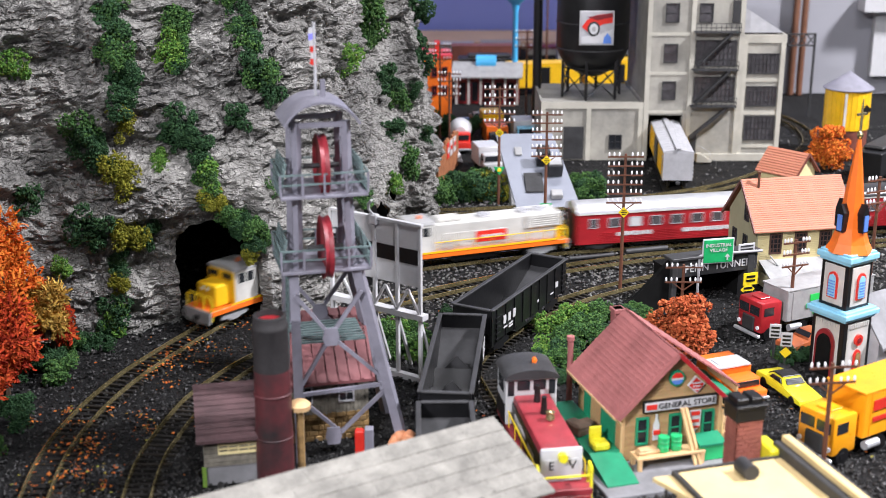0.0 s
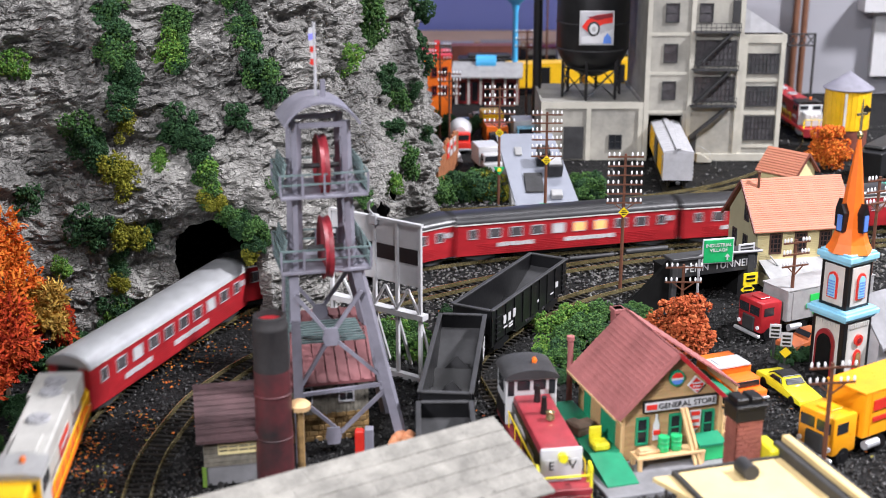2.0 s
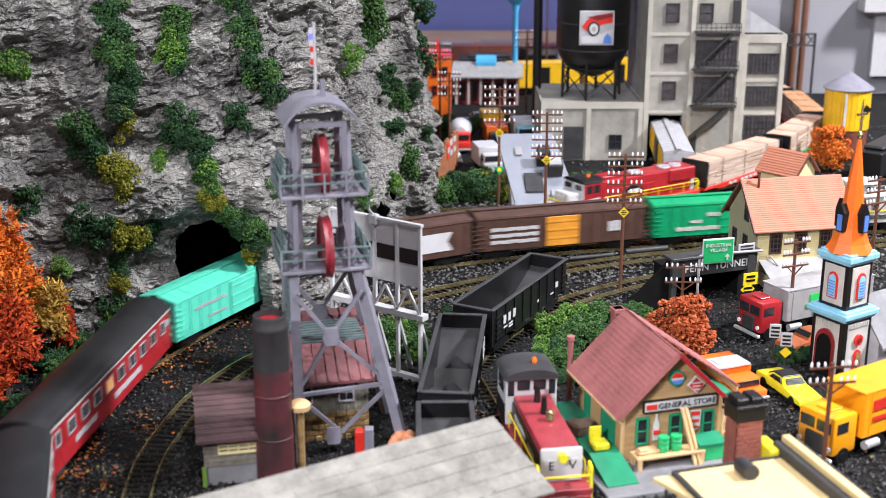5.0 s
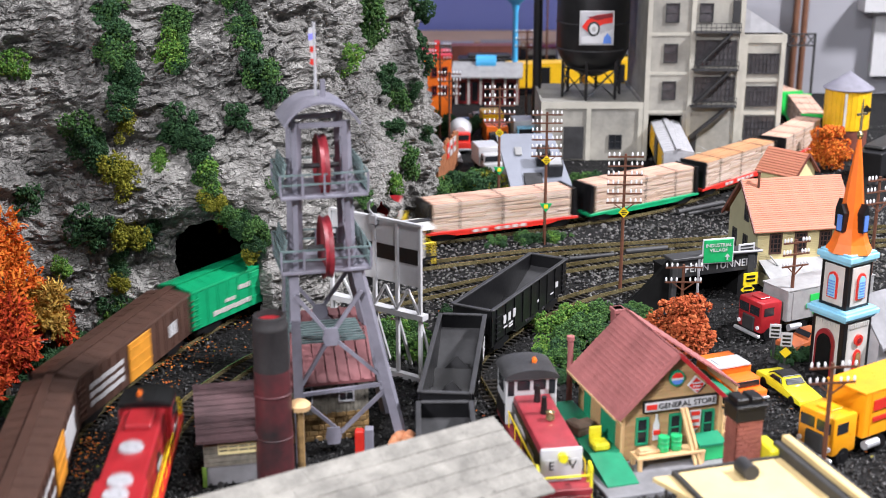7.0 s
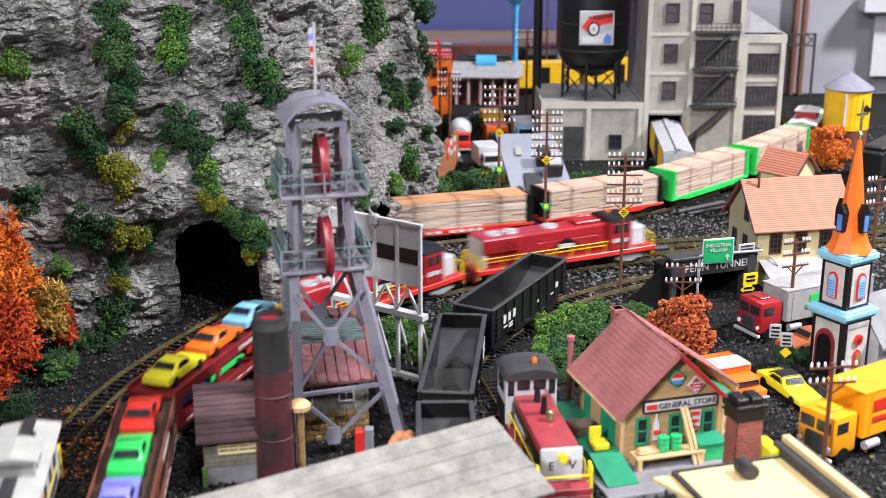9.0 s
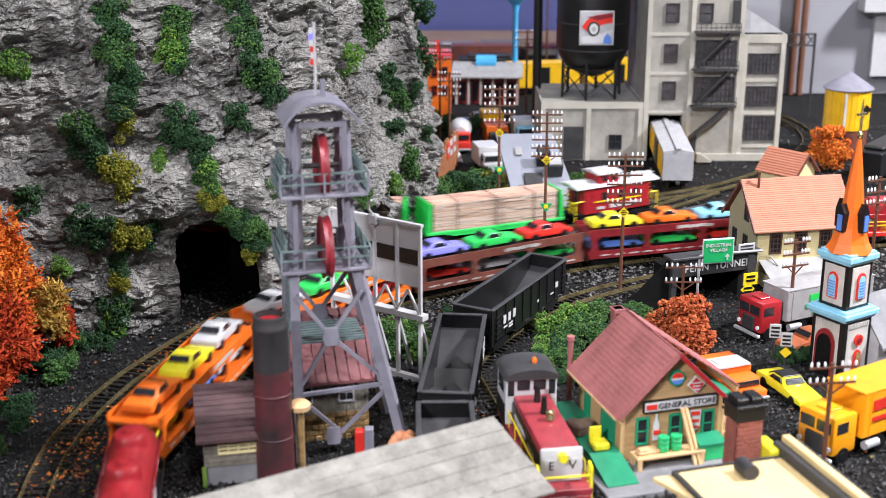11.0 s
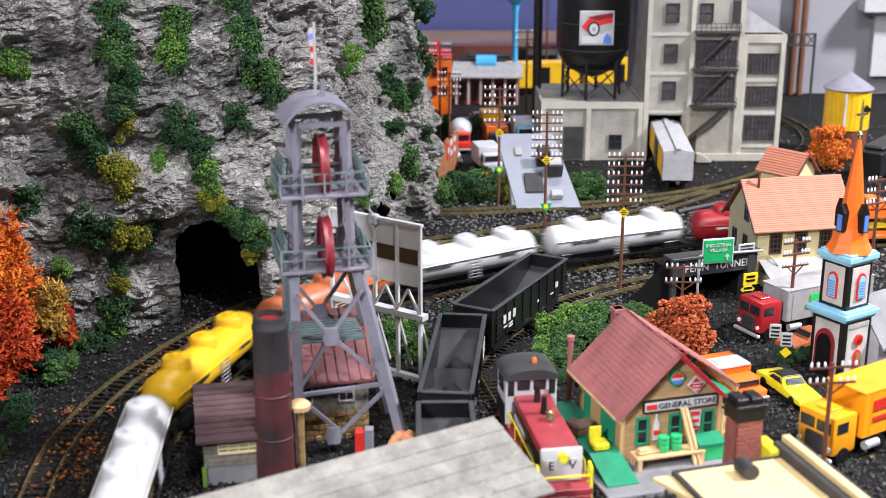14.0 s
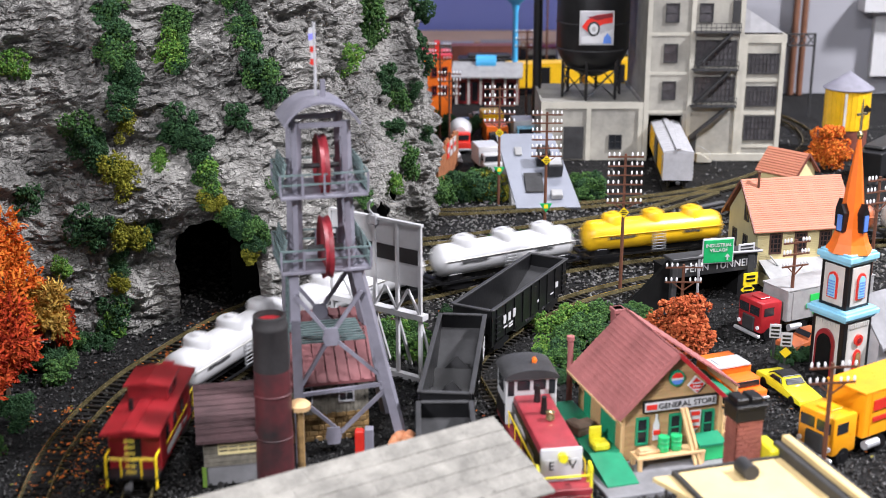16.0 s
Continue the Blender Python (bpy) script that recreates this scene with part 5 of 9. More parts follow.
def billboard():
    """Seen from behind: white posts, panels and struts."""
    x0, y0, x1, y1 = -0.0160, 0.8560, -0.0985, 0.9130
    ang = math.degrees(math.atan2(y1 - y0, x1 - x0))
    e = thing("billboard", pose(x0, y0, 0, 0, 0, ang), "white billboard on struts seen from behind", "billboard")
    n, sp = 5, 0.0200
    for i in range(n):
        x = i * sp
        b = BM()
        box(b, x - 0.0013, x + 0.0013, -0.0013, 0.0013, 0.0, 0.1170, 0.0003)
        part("post", b, "white", e)
        if i < n - 1:
            pn = panel("board_panel", "white", e, x + 0.0013, x + sp - 0.0013, -0.0012, -0.0002, 0.0715, 0.1165)
            panel("panel_bar", "black", pn, x + 0.0016, x + sp - 0.0022, -0.0004, 0.0004, 0.0880, 0.0990)
            b = BM()
            beam(b, (x, 0.001, 0.0520), (x + sp / 2, 0.001, 0.0690), 0.0016)
            beam(b, (x + sp, 0.001, 0.0520), (x + sp / 2, 0.001, 0.0690), 0.0016)
            part("brace", b, "white", e)
        b = BM()
        beam(b, (x, 0.001, 0.0500), (x, -0.016, 0.004), 0.0018)
        part("stay", b, "white", e)
    L = (n - 1) * sp
    panel("foot_rail", "white", e, -0.002, L, -0.0025, 0.0025, 0.0, 0.0040)
    panel("middle_rail", "white", e, -0.004, L, -0.004, 0.003, 0.0480, 0.0520)
    panel("top_rail", "white", e, -0.002, L, -0.0016, 0.0016, 0.1165, 0.1185)
    b = BM()
    tube(b, [(0.040, 0, 0.118), (0.042, 0.004, 0.124), (0.037, 0.010, 0.130), (0.031, 0.014, 0.1345)], 0.0010, 8)
    part("lamp_arm", b, "lgrey", e)
    b = BM()
    box(b, 0.036, 0.044, -0.002, 0.003, 0.112, 0.120, 0.001)
    part("lamp_box", b, "lgrey", e)


billboard()


def pole(x, y, h, arms, label, step=0.0095, width=0.030, diamond=None, turn=0.0, lean=0.0):
    e = thing("telegraph_pole", pose(x, y, 0, 0, lean, turn), label, "telegraph pole", "telegraph poles")
    b = BM()
    lathe(b, [(0.0016, 0.0), (0.0014, h * 0.5), (0.0011, h)], 10)
    part("mast", b, "pole", e, "", True)
    def ins(b):
        lathe(b, [(0.0004, 0.0), (0.0008, 0.0007), (0.0009, 0.0018), (0.0006, 0.0030), (0.0003, 0.0034)], 8)
    for k in range(arms):
        z = h - 0.003 - k * step
        a = panel("crossarm", "pole", e, -width / 2, width / 2, -0.0019, -0.0009, z, z + 0.0013)
        for i in range(3):
            for s in (-1, 1):
                xx = s * (0.0055 + i * (width / 2 - 0.0065) / 2)
                shared("insulator", ins, "glassins", "insulator", a, "", True, pose(xx, -0.0014, z + 0.0013))
    b = BM()
    z = h - 0.003 - (arms - 1) * step
    for s in (-1, 1):
        beam(b, (s * width * 0.28, -0.0016, z), (0, -0.0016, z - 0.0065), 0.0008)
    part("arm_brace", b, "pole", e)
    if diamond:
        b = BM()
        r = 0.0046
        prism(b, [(0, diamond + r), (r, diamond), (0, diamond - r), (-r, diamond)], -0.0030, -0.0022, "y")
        d = part("diamond_sign", b, "signyellow", e, "yellow diamond warning sign")
        for k in range(2):
            b = BM()
            for j in range(3):
                o = -0.0016 + j * 0.0016
                box(b, -0.0026 + abs(o) * 0.6, 0.0026 - abs(o) * 0.6, -0.0034, -0.0029, diamond + o - 0.0003, diamond + o + 0.0003)
            part("sign_bar", b, "black", d)
            break
    return e


MESHES = {}


def shared(key, build, material, name, parent, label="", smooth=False, m=None):
    """One mesh for all alike parts."""
    if key not in MESHES:
        b = BM()
        build(b)
        ob = part(name, b, material, parent, label, smooth)
        MESHES[key] = ob.data
    else:
        ob = new(name, MESHES[key])
        ob.parent = parent
        tagged(ob, label)
    if m is not None:
        ob.matrix_basis = m
    return ob


TP = "brown telegraph pole with white glass insulators on crossarms"
pole(0.1536, 1.0546, 0.122, 6, TP, 0.0080, 0.0300, 0.0715)
pole(0.0984, 1.1955, 0.129, 6, TP, 0.0080, 0.0290, 0.083)
pole(0.0598, 1.3397, 0.127, 5, TP, 0.0088, 0.0330, 0.078)
pole(0.2739, 0.9533, 0.078, 3, TP, 0.0095, 0.0240, None, 20)
pole(0.2334, 0.7138, 0.074, 2, TP, 0.0100, 0.0300, None, 8)
pole(0.1955, 0.9916, 0.045, 2, TP, 0.0125, 0.0300)
pole(0.008, 1.60, 0.098, 4, TP, 0.0090, 0.0290)
pole(-0.004, 1.66, 0.125, 3, TP, 0.0090, 0.0290)
pole(0.115, 1.76, 0.128, 3, TP, 0.0100, 0.0330)
pole(0.345, 0.985, 0.120, 3, TP, 0.0095, 0.0270, None, 25)
pole(0.165, 2.05, 0.20, 4, TP, 0.0100, 0.0300)


def tunnel_portal():
    e = thing("tunnel_portal", pose(0.1945, 1.010, 0, 0, 0, 20), "black painted road tunnel portal with white lettering", "tunnel portal")
    panel("lintel", "greyblack", e, -0.006, 0.0765, 0.0, 0.010, 0.0265, 0.0420, 0.0006)
    panel("pier", "greyblack", e, -0.0065, -0.0015, -0.002, 0.012, 0.0, 0.0420, 0.0005)
    panel("pier", "greyblack", e, 0.066, 0.0725, -0.002, 0.012, 0.0, 0.0420, 0.0005)
    panel("cap_stone", "greyblack", e, -0.0075, 0.0780, -0.003, 0.013, 0.0420, 0.0445, 0.0005)
    panel("dark_inside", "dark", e, -0.0015, 0.066, 0.034, 0.036, 0.0, 0.0300)
    panel("side_wall", "dark", e, -0.0035, -0.0015, 0.012, 0.034, 0.0, 0.0300)
    panel("side_wall", "dark", e, 0.066, 0.068, 0.012, 0.034, 0.0, 0.0300)
    panel("vault", "dark", e, -0.0035, 0.068, 0.010, 0.036, 0.0300, 0.0320)
    b = BM()
    prism(b, [(-0.0065, 0.0), (-0.0065, 0.042), (-0.048, 0.004), (-0.048, 0.0)], 0.002, 0.006, "y")
    part("wing_wall", b, "dark", e)
    words("portal_lettering", "PENN  TUNNEL", 0.0090, "white", e, pose(0.0375, -0.0004, 0.0335, 90, 0, 0), "white lettering")
    sg = thing("green_road_sign", e.matrix_basis @ pose(0.0345, -0.0045, 0.0370, 0, 0, -8), "green road sign with white lettering on the portal", "road sign")
    panel("rim", "white", sg, -0.0140, 0.0140, 0, 0.0012, 0, 0.0220, 0.0006)
    panel("face", "signgreen", sg, -0.0130, 0.0130, -0.0005, 0.0003, 0.001, 0.0210, 0.0004)
    words("lettering", "INDUSTRIAL\nVILLAGE", 0.0042, "white", sg, pose(0.0, -0.0007, 0.0140, 90))
    b = BM()
    box(b, 0.0075, 0.0088, -0.0010, -0.0004, 0.003, 0.0062)
    prism(b, [(0.0058, 0.0058), (0.0105, 0.0058), (0.00815, 0.0085)], -0.0010, -0.0004, "y")
    part("arrow", b, "white", sg)
    b = BM()
    tube(b, [(-0.0160, 0.001, -0.030), (-0.0160, 0.001, 0.007), (-0.0125, 0.001, 0.0085), (0.040, 0.001, 0.0085)], 0.0011, 8)
    part("pipe_frame", b, "lgrey", sg, "", True)
    s2 = thing("white_name_plate", e.matrix_basis @ pose(0.0630, -0.003, 0.0440), "small white name plate on the portal cap", "sign")
    panel("plate", "white", s2, -0.0080, 0.0080, 0, 0.001, 0, 0.0070, 0.0003)
    for k in range(2):
        panel("lettering_bar", "greyblack", s2, -0.0060, 0.0060, -0.0004, 0.0001, 0.0014 + k * 0.0028, 0.0028 + k * 0.0028)
    for dx, dz, dd in ((0.0670, 0.0110, 0), (0.0650, 0.0010, 1)):
        s3 = thing("yellow_sign", e.matrix_basis @ pose(dx, -0.006, dz + 0.004), "small yellow warning sign beside the tunnel", "sign", "yellow warning signs")
        b = BM()
        if dd:
            prism(b, [(0, 0.0125), (0.0068, 0.0060), (0, -0.0004), (-0.0068, 0.0060)], 0, 0.001, "y")
        else:
            box(b, -0.0068, 0.0068, 0, 0.001, 0, 0.0105)
        part("face", b, "signyellow", s3)
        for k in range(2):
            panel("lettering_bar", "black", s3, -0.0042, 0.0042, -0.0004, 0.0002, 0.003 + k * 0.0035, 0.0048 + k * 0.0035)
        panel("stem", "greyblack", s3, -0.0006, 0.0006, 0.0012, 0.0022, -dz - 0.004, 0.004)


tunnel_portal()


def foreground_buildings():
    # shingle-roofed building at the near edge
    px, py, ang = 0.0250, 0.6635, math.degrees(math.atan2(0.5712 - 0.6667, -0.1216 - 0.0323))
    e = thing("near_building", pose(px, py, 0, 0, 0, ang), "building with a worn grey shingle roof at the layout edge", "building")
    L, hw, zr, ze = 0.30, 0.058, 0.0610, 0.0410
    b = BM()
    prism(b, [(0.004, 0.0), (hw - 0.008, 0.0), (hw - 0.008, ze + 0.001), (0.004, zr - 0.003)], 0.010, L, "x")
    part("wall", b, "greyblack", e)
    rng = random.Random(5)
    for s in (1,):
        for r in range(6):
            y0, y1 = hw * r / 6, hw * (r + 1) / 6 + 0.0015
            x = -0.004
            while x < L:
                w = rng.uniform(0.014, 0.030)
                z0, z1 = zr - (zr - ze) * y0 / hw, zr - (zr - ze) * y1 / hw
                j = rng.uniform(0, 0.0004)
                b = BM()
                prism(b, [(s * y0, z0), (s * y1, z1), (s * y1, z1 + 0.0010 + j), (s * y0, z0 + 0.0006)], x, x + w - 0.0001, "x")
                part("shingle", b, "shingle", e)
                x += w
    # buff flat-roofed building with a brick chimney
    e = thing("flat_roof_building", pose(0.1275, 0.6284, 0, 0, 0, 16.5), "buff flat-roofed building with black parapets", "building")
    W, D, zt = 0.062, 0.080, 0.0450
    panel("wall", "tantrim", e, 0.0, W + 0.020, -D, 0.0, 0.0, zt - 0.002)
    panel("roof_slab", "buff", e, -0.0005, W + 0.020, -D, 0.0005, zt - 0.002, zt)
    panel("front_trim", "greyblack", e, -0.0015, W, 0.0005, 0.0020, zt - 0.003, zt + 0.0012)
    panel("side_trim", "greyblack", e, -0.0030, -0.0008, -D, 0.0020, zt - 0.003, zt + 0.0012)
    b = BM()
    prism(b, [(-0.0140, 0.002), (-0.003, 0.002), (-0.003, -0.030)], zt - 0.004, zt - 0.0015, "z")
    part("corner_canopy", b, "buff", e)
    panel("canopy_post", "greyblack", e, -0.0090, -0.0078, -0.004, -0.0028, 0.0, zt - 0.004)
    for x0, mt, h in ((W + 0.001, "greyblack", 0.006), (W + 0.0062, "buff", 0.009), (W + 0.0115, "greyblack", 0.006)):
        panel("parapet", mt, e, x0, x0 + 0.005, -D, 0.010, zt - 0.003, zt + h, 0.0004)
    panel("yellow_kerb", "lemon", e, W - 0.004, W + 0.004, 0.003, 0.022, 0.030, zt + 0.004, 0.001)
    b = BM()
    lathe(b, [(0.0045, -0.006), (0.0046, 0.006)], 16, "y", (0.034, -0.0125, zt + 0.0040))
    v = part("roof_vent", b, "greyblack", e, "small dark roof vent", True)
    panel("vent_stem", "grey", v, 0.0325, 0.0355, -0.014, -0.011, zt, zt + 0.003)
    # chimney of bricks
    c = thing("brick_chimney", pose(0.1690, 0.6600, 0, 0, 0, 16.5), "tall red brick chimney with a black double cap", "chimney")
    panel("core", "brick", c, -0.0076, 0.0076, -0.0060, 0.0060, 0.0, 0.0640)
    for r in range(17):
        z = 0.0180 + r * 0.0027
        off = 0.0 if r % 2 else 0.0022
        for k in range(5):
            xa = max(-0.0082, -0.0082 + k * 0.0042 - off)
            xb = min(0.0082, -0.0082 + (k + 1) * 0.0042 - off - 0.0003)
            if xb > xa:
                panel("brick", "brick", c, xa, xb, -0.0065, -0.0056, z, z + 0.0023)
        for k in range(3):
            panel("brick", "brick", c, -0.0082, -0.0072, -0.0065 + k * 0.0043, -0.0065 + k * 0.0043 + 0.0040, z, z + 0.0023)
    panel("cap_course", "black", c, -0.0090, 0.0090, -0.0074, 0.0074, 0.0640, 0.0715, 0.0004)
    panel("cap_course", "black", c, -0.0098, 0.0098, -0.0082, 0.0082, 0.0715, 0.0738, 0.0004)
    for x in (-0.0045, 0.0045):
        panel("flue", "black", c, x - 0.0038, x + 0.0038, -0.0060, 0.0060, 0.0738, 0.0775, 0.0006)


foreground_buildings()


def metal_roof_building():
    e = thing("metal_roof_building", pose(0.0778, 1.3060, 0, 0, 0, 3), "low building with a bright sheet metal roof", "building")
    pts = [(0.0, 0.0, 0.004), (0.068, 0.0, 0.004), (0.052, 0.118, 0.058), (-0.012, 0.118, 0.058)]
    b = BM()
    up = [b.verts.new(p) for p in pts]
    lo = [b.verts.new((p[0], p[1] + 0.002, p[2] - 0.003)) for p in pts]
    b.faces.new(up)
    b.faces.new(lo[::-1])
    for i in range(4):
        b.faces.new((up[i], lo[i], lo[(i + 1) % 4], up[(i + 1) % 4]))
    bmesh.ops.recalc_face_normals(b, faces=b.faces)
    part("roof", b, "metal", e)
    b = BM()
    prism(b, [(0.010, 0.0), (0.118, 0.0), (0.118, 0.054), (0.010, 0.006)], -0.004, 0.050, "x")
    part("wall", b, "grey", e)
    T = pose(0, 0, 0.005, math.degrees(math.atan2(0.054, 0.118)))
    def on(nm, mt, *a):
        o = panel(nm, mt, e, *a, 0.0006)
        o.data.transform(T)
    on("skylight", "greyblack", 0.012, 0.032, 0.024, 0.056, 0.0, 0.0018)
    on("hatch", "grey", 0.006, 0.014, 0.088, 0.102, 0.0, 0.0018)
    on("vent_box", "greyblack", 0.038, 0.054, 0.050, 0.066, 0.0, 0.0150)
    on("vent_hood", "black", 0.028, 0.042, 0.068, 0.084, 0.0, 0.0180)
    on("small_vent", "grey", 0.038, 0.050, 0.012, 0.022, 0.0, 0.0060)
    s = panel("vent_grille", "grey", e, 0.0395, 0.0525, 0.0515, 0.0645, 0.0150, 0.0160)
    s.data.transform(T)


metal_roof_building()


def plank_fence():
    e = thing("plank_fence", pose(-0.006, 1.405, 0, 0, 0, 78), "tall brown plank fence with small posters", "fence")
    for i in range(12):
        h = 0.046 - 0.006 * abs(math.sin(i * 0.7))
        panel("board", "fence", e, i * 0.0095, i * 0.0095 + 0.0090, -0.001, 0.001, 0.0, h + 0.0008 * (i % 3))
    for z in (0.010, 0.034):
        panel("rail", "fence", e, 0, 0.114, 0.001, 0.003, z, z + 0.003)
    for x, mt in ((0.045, "brightred"), (0.062, "white"), (0.082, "white")):
        p = panel("poster", mt, e, x, x + 0.014, -0.0016, -0.0009, 0.022, 0.040)
        panel("poster_bar", "white" if mt == "brightred" else "brightred", p, x + 0.002, x + 0.012, -0.0020, -0.0015, 0.029, 0.034)


plank_fence()


def far_town():
    # orange building, red-fronted station, blue tower, tall post, water tank
    e = thing("orange_building", pose(-0.050, 1.775, 0, 0, 0, 4), "bright orange brick building with small windows", "building")
    panel("wall", "orange", e, 0, 0.062, 0, 0.06, 0, 0.086, 0.0006)
    panel("parapet", "brightred", e, -0.001, 0.063, -0.001, 0.061, 0.086, 0.091)
    for i in range(4):
        for k in range(2):
            window(e, "maroon", 0.005 + i * 0.0145, 0.035 + k * 0.026, 0.008, 0.014, -0.0004, 0.0008, "glass", 1, 1)
    panel("chimney", "brightred", e, 0.040, 0.047, 0.02, 0.03, 0.091, 0.108)
    e = thing("station", pose(0.018, 1.90, 0, 0, 0, -4), "low station with a grey roof and dark red bays", "station")
    panel("wall", "maroon", e, 0, 0.095, 0, 0.055, 0, 0.040)
    b = BM()
    prism(b, [(-0.012, 0.0420), (0.030, 0.0580), (0.072, 0.0420), (0.072, 0.0400), (-0.012, 0.0400)], -0.005, 0.100, "x")
    part("roof", b, "grey", e)
    for i in range(6):
        panel("white_pier", "offwhite", e, 0.001 + i * 0.018, 0.004 + i * 0.018, -0.008, -0.005, 0, 0.040)
        if i < 5:
            panel("bay_door", "glass", e, 0.007 + i * 0.018, 0.016 + i * 0.018, -0.0008, 0.0004, 0.004, 0.032)
    b = BM()
    cyl(b, (0.030, 0.03, 0.056), (0.060, 0.03, 0.056), 0.012, n=18)
    part("roof_tank", b, "cyan", e, "", True)
    e = thing("blue_water_tower", pose(0.108, 1.93, 0), "bright blue ball-topped water tower", "water tower")
    b = BM()
    lathe(b, [(0.007, 0.0), (0.0042, 0.012), (0.0040, 0.132), (0.007, 0.146)], 20)
    part("stem", b, "cyan", e, "", True)
    b = BM()
    lathe(b, [(0.006, 0.143), (0.014, 0.150), (0.0190, 0.162), (0.0170, 0.174), (0.009, 0.183), (0.001, 0.185)], 26)
    part("ball", b, "cyan", e, "", True)
    e = thing("black_post", pose(0.1215, 1.655, 0), "thick black steel post", "post")
    b = BM()
    cyl(b, (0, 0, 0), (0, 0, 0.30), 0.0058, n=20)
    part("shaft", b, "hopper", e, "", True)
    b = BM()
    lathe(b, [(0.009, 0), (0.009, 0.004), (0.006, 0.006)], 20)
    part("base", b, "hopper", e, "", True)
    e = thing("yellow_water_tank", pose(0.4980, 1.565, 0), "yellow wooden water tank with a grey cone roof", "water tank")
    b = BM()
    lathe(b, [(0.0265, 0.0), (0.0265, 0.036)], 24)
    part("base", b, "brownred", e, "", True)
    for i in range(28):
        a = 2 * math.pi * i / 28
        b = BM()
        box(b, -0.00285, 0.00285, -0.0005, 0.0009, 0.0360, 0.0840, 0.0, rot=pose(0.0265 * math.cos(a), 0.0265 * math.sin(a), 0, 0, 0, math.degrees(a) - 90) @ pose(0, 0, 0, 0, 0, 0))
        part("stave", b, "yellow", e)
    b = BM()
    lathe(b, [(0.0262, 0.0362), (0.0262, 0.0838)], 24)
    part("inner_tank", b, "yellow", e)
    b = BM()
    lathe(b, [(0.0300, 0.0840), (0.0305, 0.0852), (0.0010, 0.1050)], 28)
    part("roof", b, "steel", e, "", True)
    panel("ladder", "offwhite", e, -0.012, -0.009, -0.0285, -0.0268, 0.036, 0.082)
    b = BM()
    prism(b, [(0.010, 0.062), (0.016, 0.068), (0.022, 0.062), (0.016, 0.056)], -0.0262, -0.0215, "y")
    part("black_mark", b, "black", e)
    e = thing("signal_gantry", pose(0.46, 1.80, 0), "dark lattice signal gantry", "gantry")
    for x in (0.0, 0.058):
        panel("post", "greyblack", e, x, x + 0.003, 0, 0.003, 0, 0.118)
    for z in (0.100, 0.116):
        panel("chord", "greyblack", e, -0.05, 0.061, 0, 0.0025, z, z + 0.002)
    for i in range(9):
        b = BM()
        x = -0.05 + i * 0.0122
        beam(b, (x, 0.001, 0.101), (x + 0.0122, 0.001, 0.117), 0.0014)
        beam(b, (x + 0.0122, 0.001, 0.101), (x, 0.001, 0.117), 0.0014)
        part("lattice", b, "greyblack", e)
    for i, (x, y, mt, lb, turn) in enumerate(((0.155, 1.99, "yellow", "yellow boxcar standing in the far yard", 8), (0.275, 2.02, "yellow", "yellow boxcar standing in the far yard", 6), (0.07, 2.17, "brownred", "oxide red boxcar in the far yard", 2), (0.25, 2.20, "offwhite", "pale boxcar in the far yard", 2))):
        f = thing("yard_boxcar", pose(x, y, 0.0, 0, 0, turn), lb, "boxcar", "far yard wagons")
        panel("body", mt, f, -0.055, 0.055, -0.0165, 0.0165, 0.010, 0.046, 0.0006)
        panel("door", "black" if mt == "yellow" else mt, f, -0.008, 0.008, -0.0176, -0.0163, 0.012, 0.042)
        for s in (-1, 1):
            panel("truck", "black", f, s * 0.038 - 0.012, s * 0.038 + 0.012, -0.012, 0.012, 0.0, 0.0098, 0.001)
        panel("roof", "lgrey" if mt == "offwhite" else mt, f, -0.056, 0.056, -0.017, 0.017, 0.046, 0.0475)
    for i in range(6):
        e = thing("far_building", pose(-0.10 + i * 0.085, 2.34 + 0.02 * (i % 2), 0), ("pale " if i % 2 else "brown ") + "low building along the backdrop", "building", "far buildings")
        panel("wall", ("tanboard", "grey", "brownred", "offwhite", "tanboard", "grey")[i], e, 0, 0.070, 0, 0.04, 0, 0.012 + 0.005 * (i % 3))
        panel("roof", ("maroon", "lgrey", "grey")[i % 3], e, -0.002, 0.072, -0.002, 0.042, 0.012 + 0.005 * (i % 3), 0.0145 + 0.005 * (i % 3))
    for x, y, t in ((0.070, 2.10, 0), (0.507, 1.452, 52)):
        e = thing("black_tender", pose(x, y, 0, 0, 0, t), "black steam locomotive tender on the yard track", "tender", "tenders")
        panel("body", "hopper", e, -0.045, 0.045, -0.016, 0.016, 0.010, 0.038, 0.001)
        panel("coal", "gravel", e, -0.030, 0.040, -0.012, 0.012, 0.038, 0.043, 0.002)
        for s in (-1, 1):
            panel("truck", "greyblack", e, s * 0.028 - 0.012, s * 0.028 + 0.012, -0.011, 0.011, 0.0, 0.0098, 0.001)
        panel("lettering_bar", "offwhite", e, -0.008, 0.008, -0.0166, -0.0158, 0.020, 0.030)


far_town()


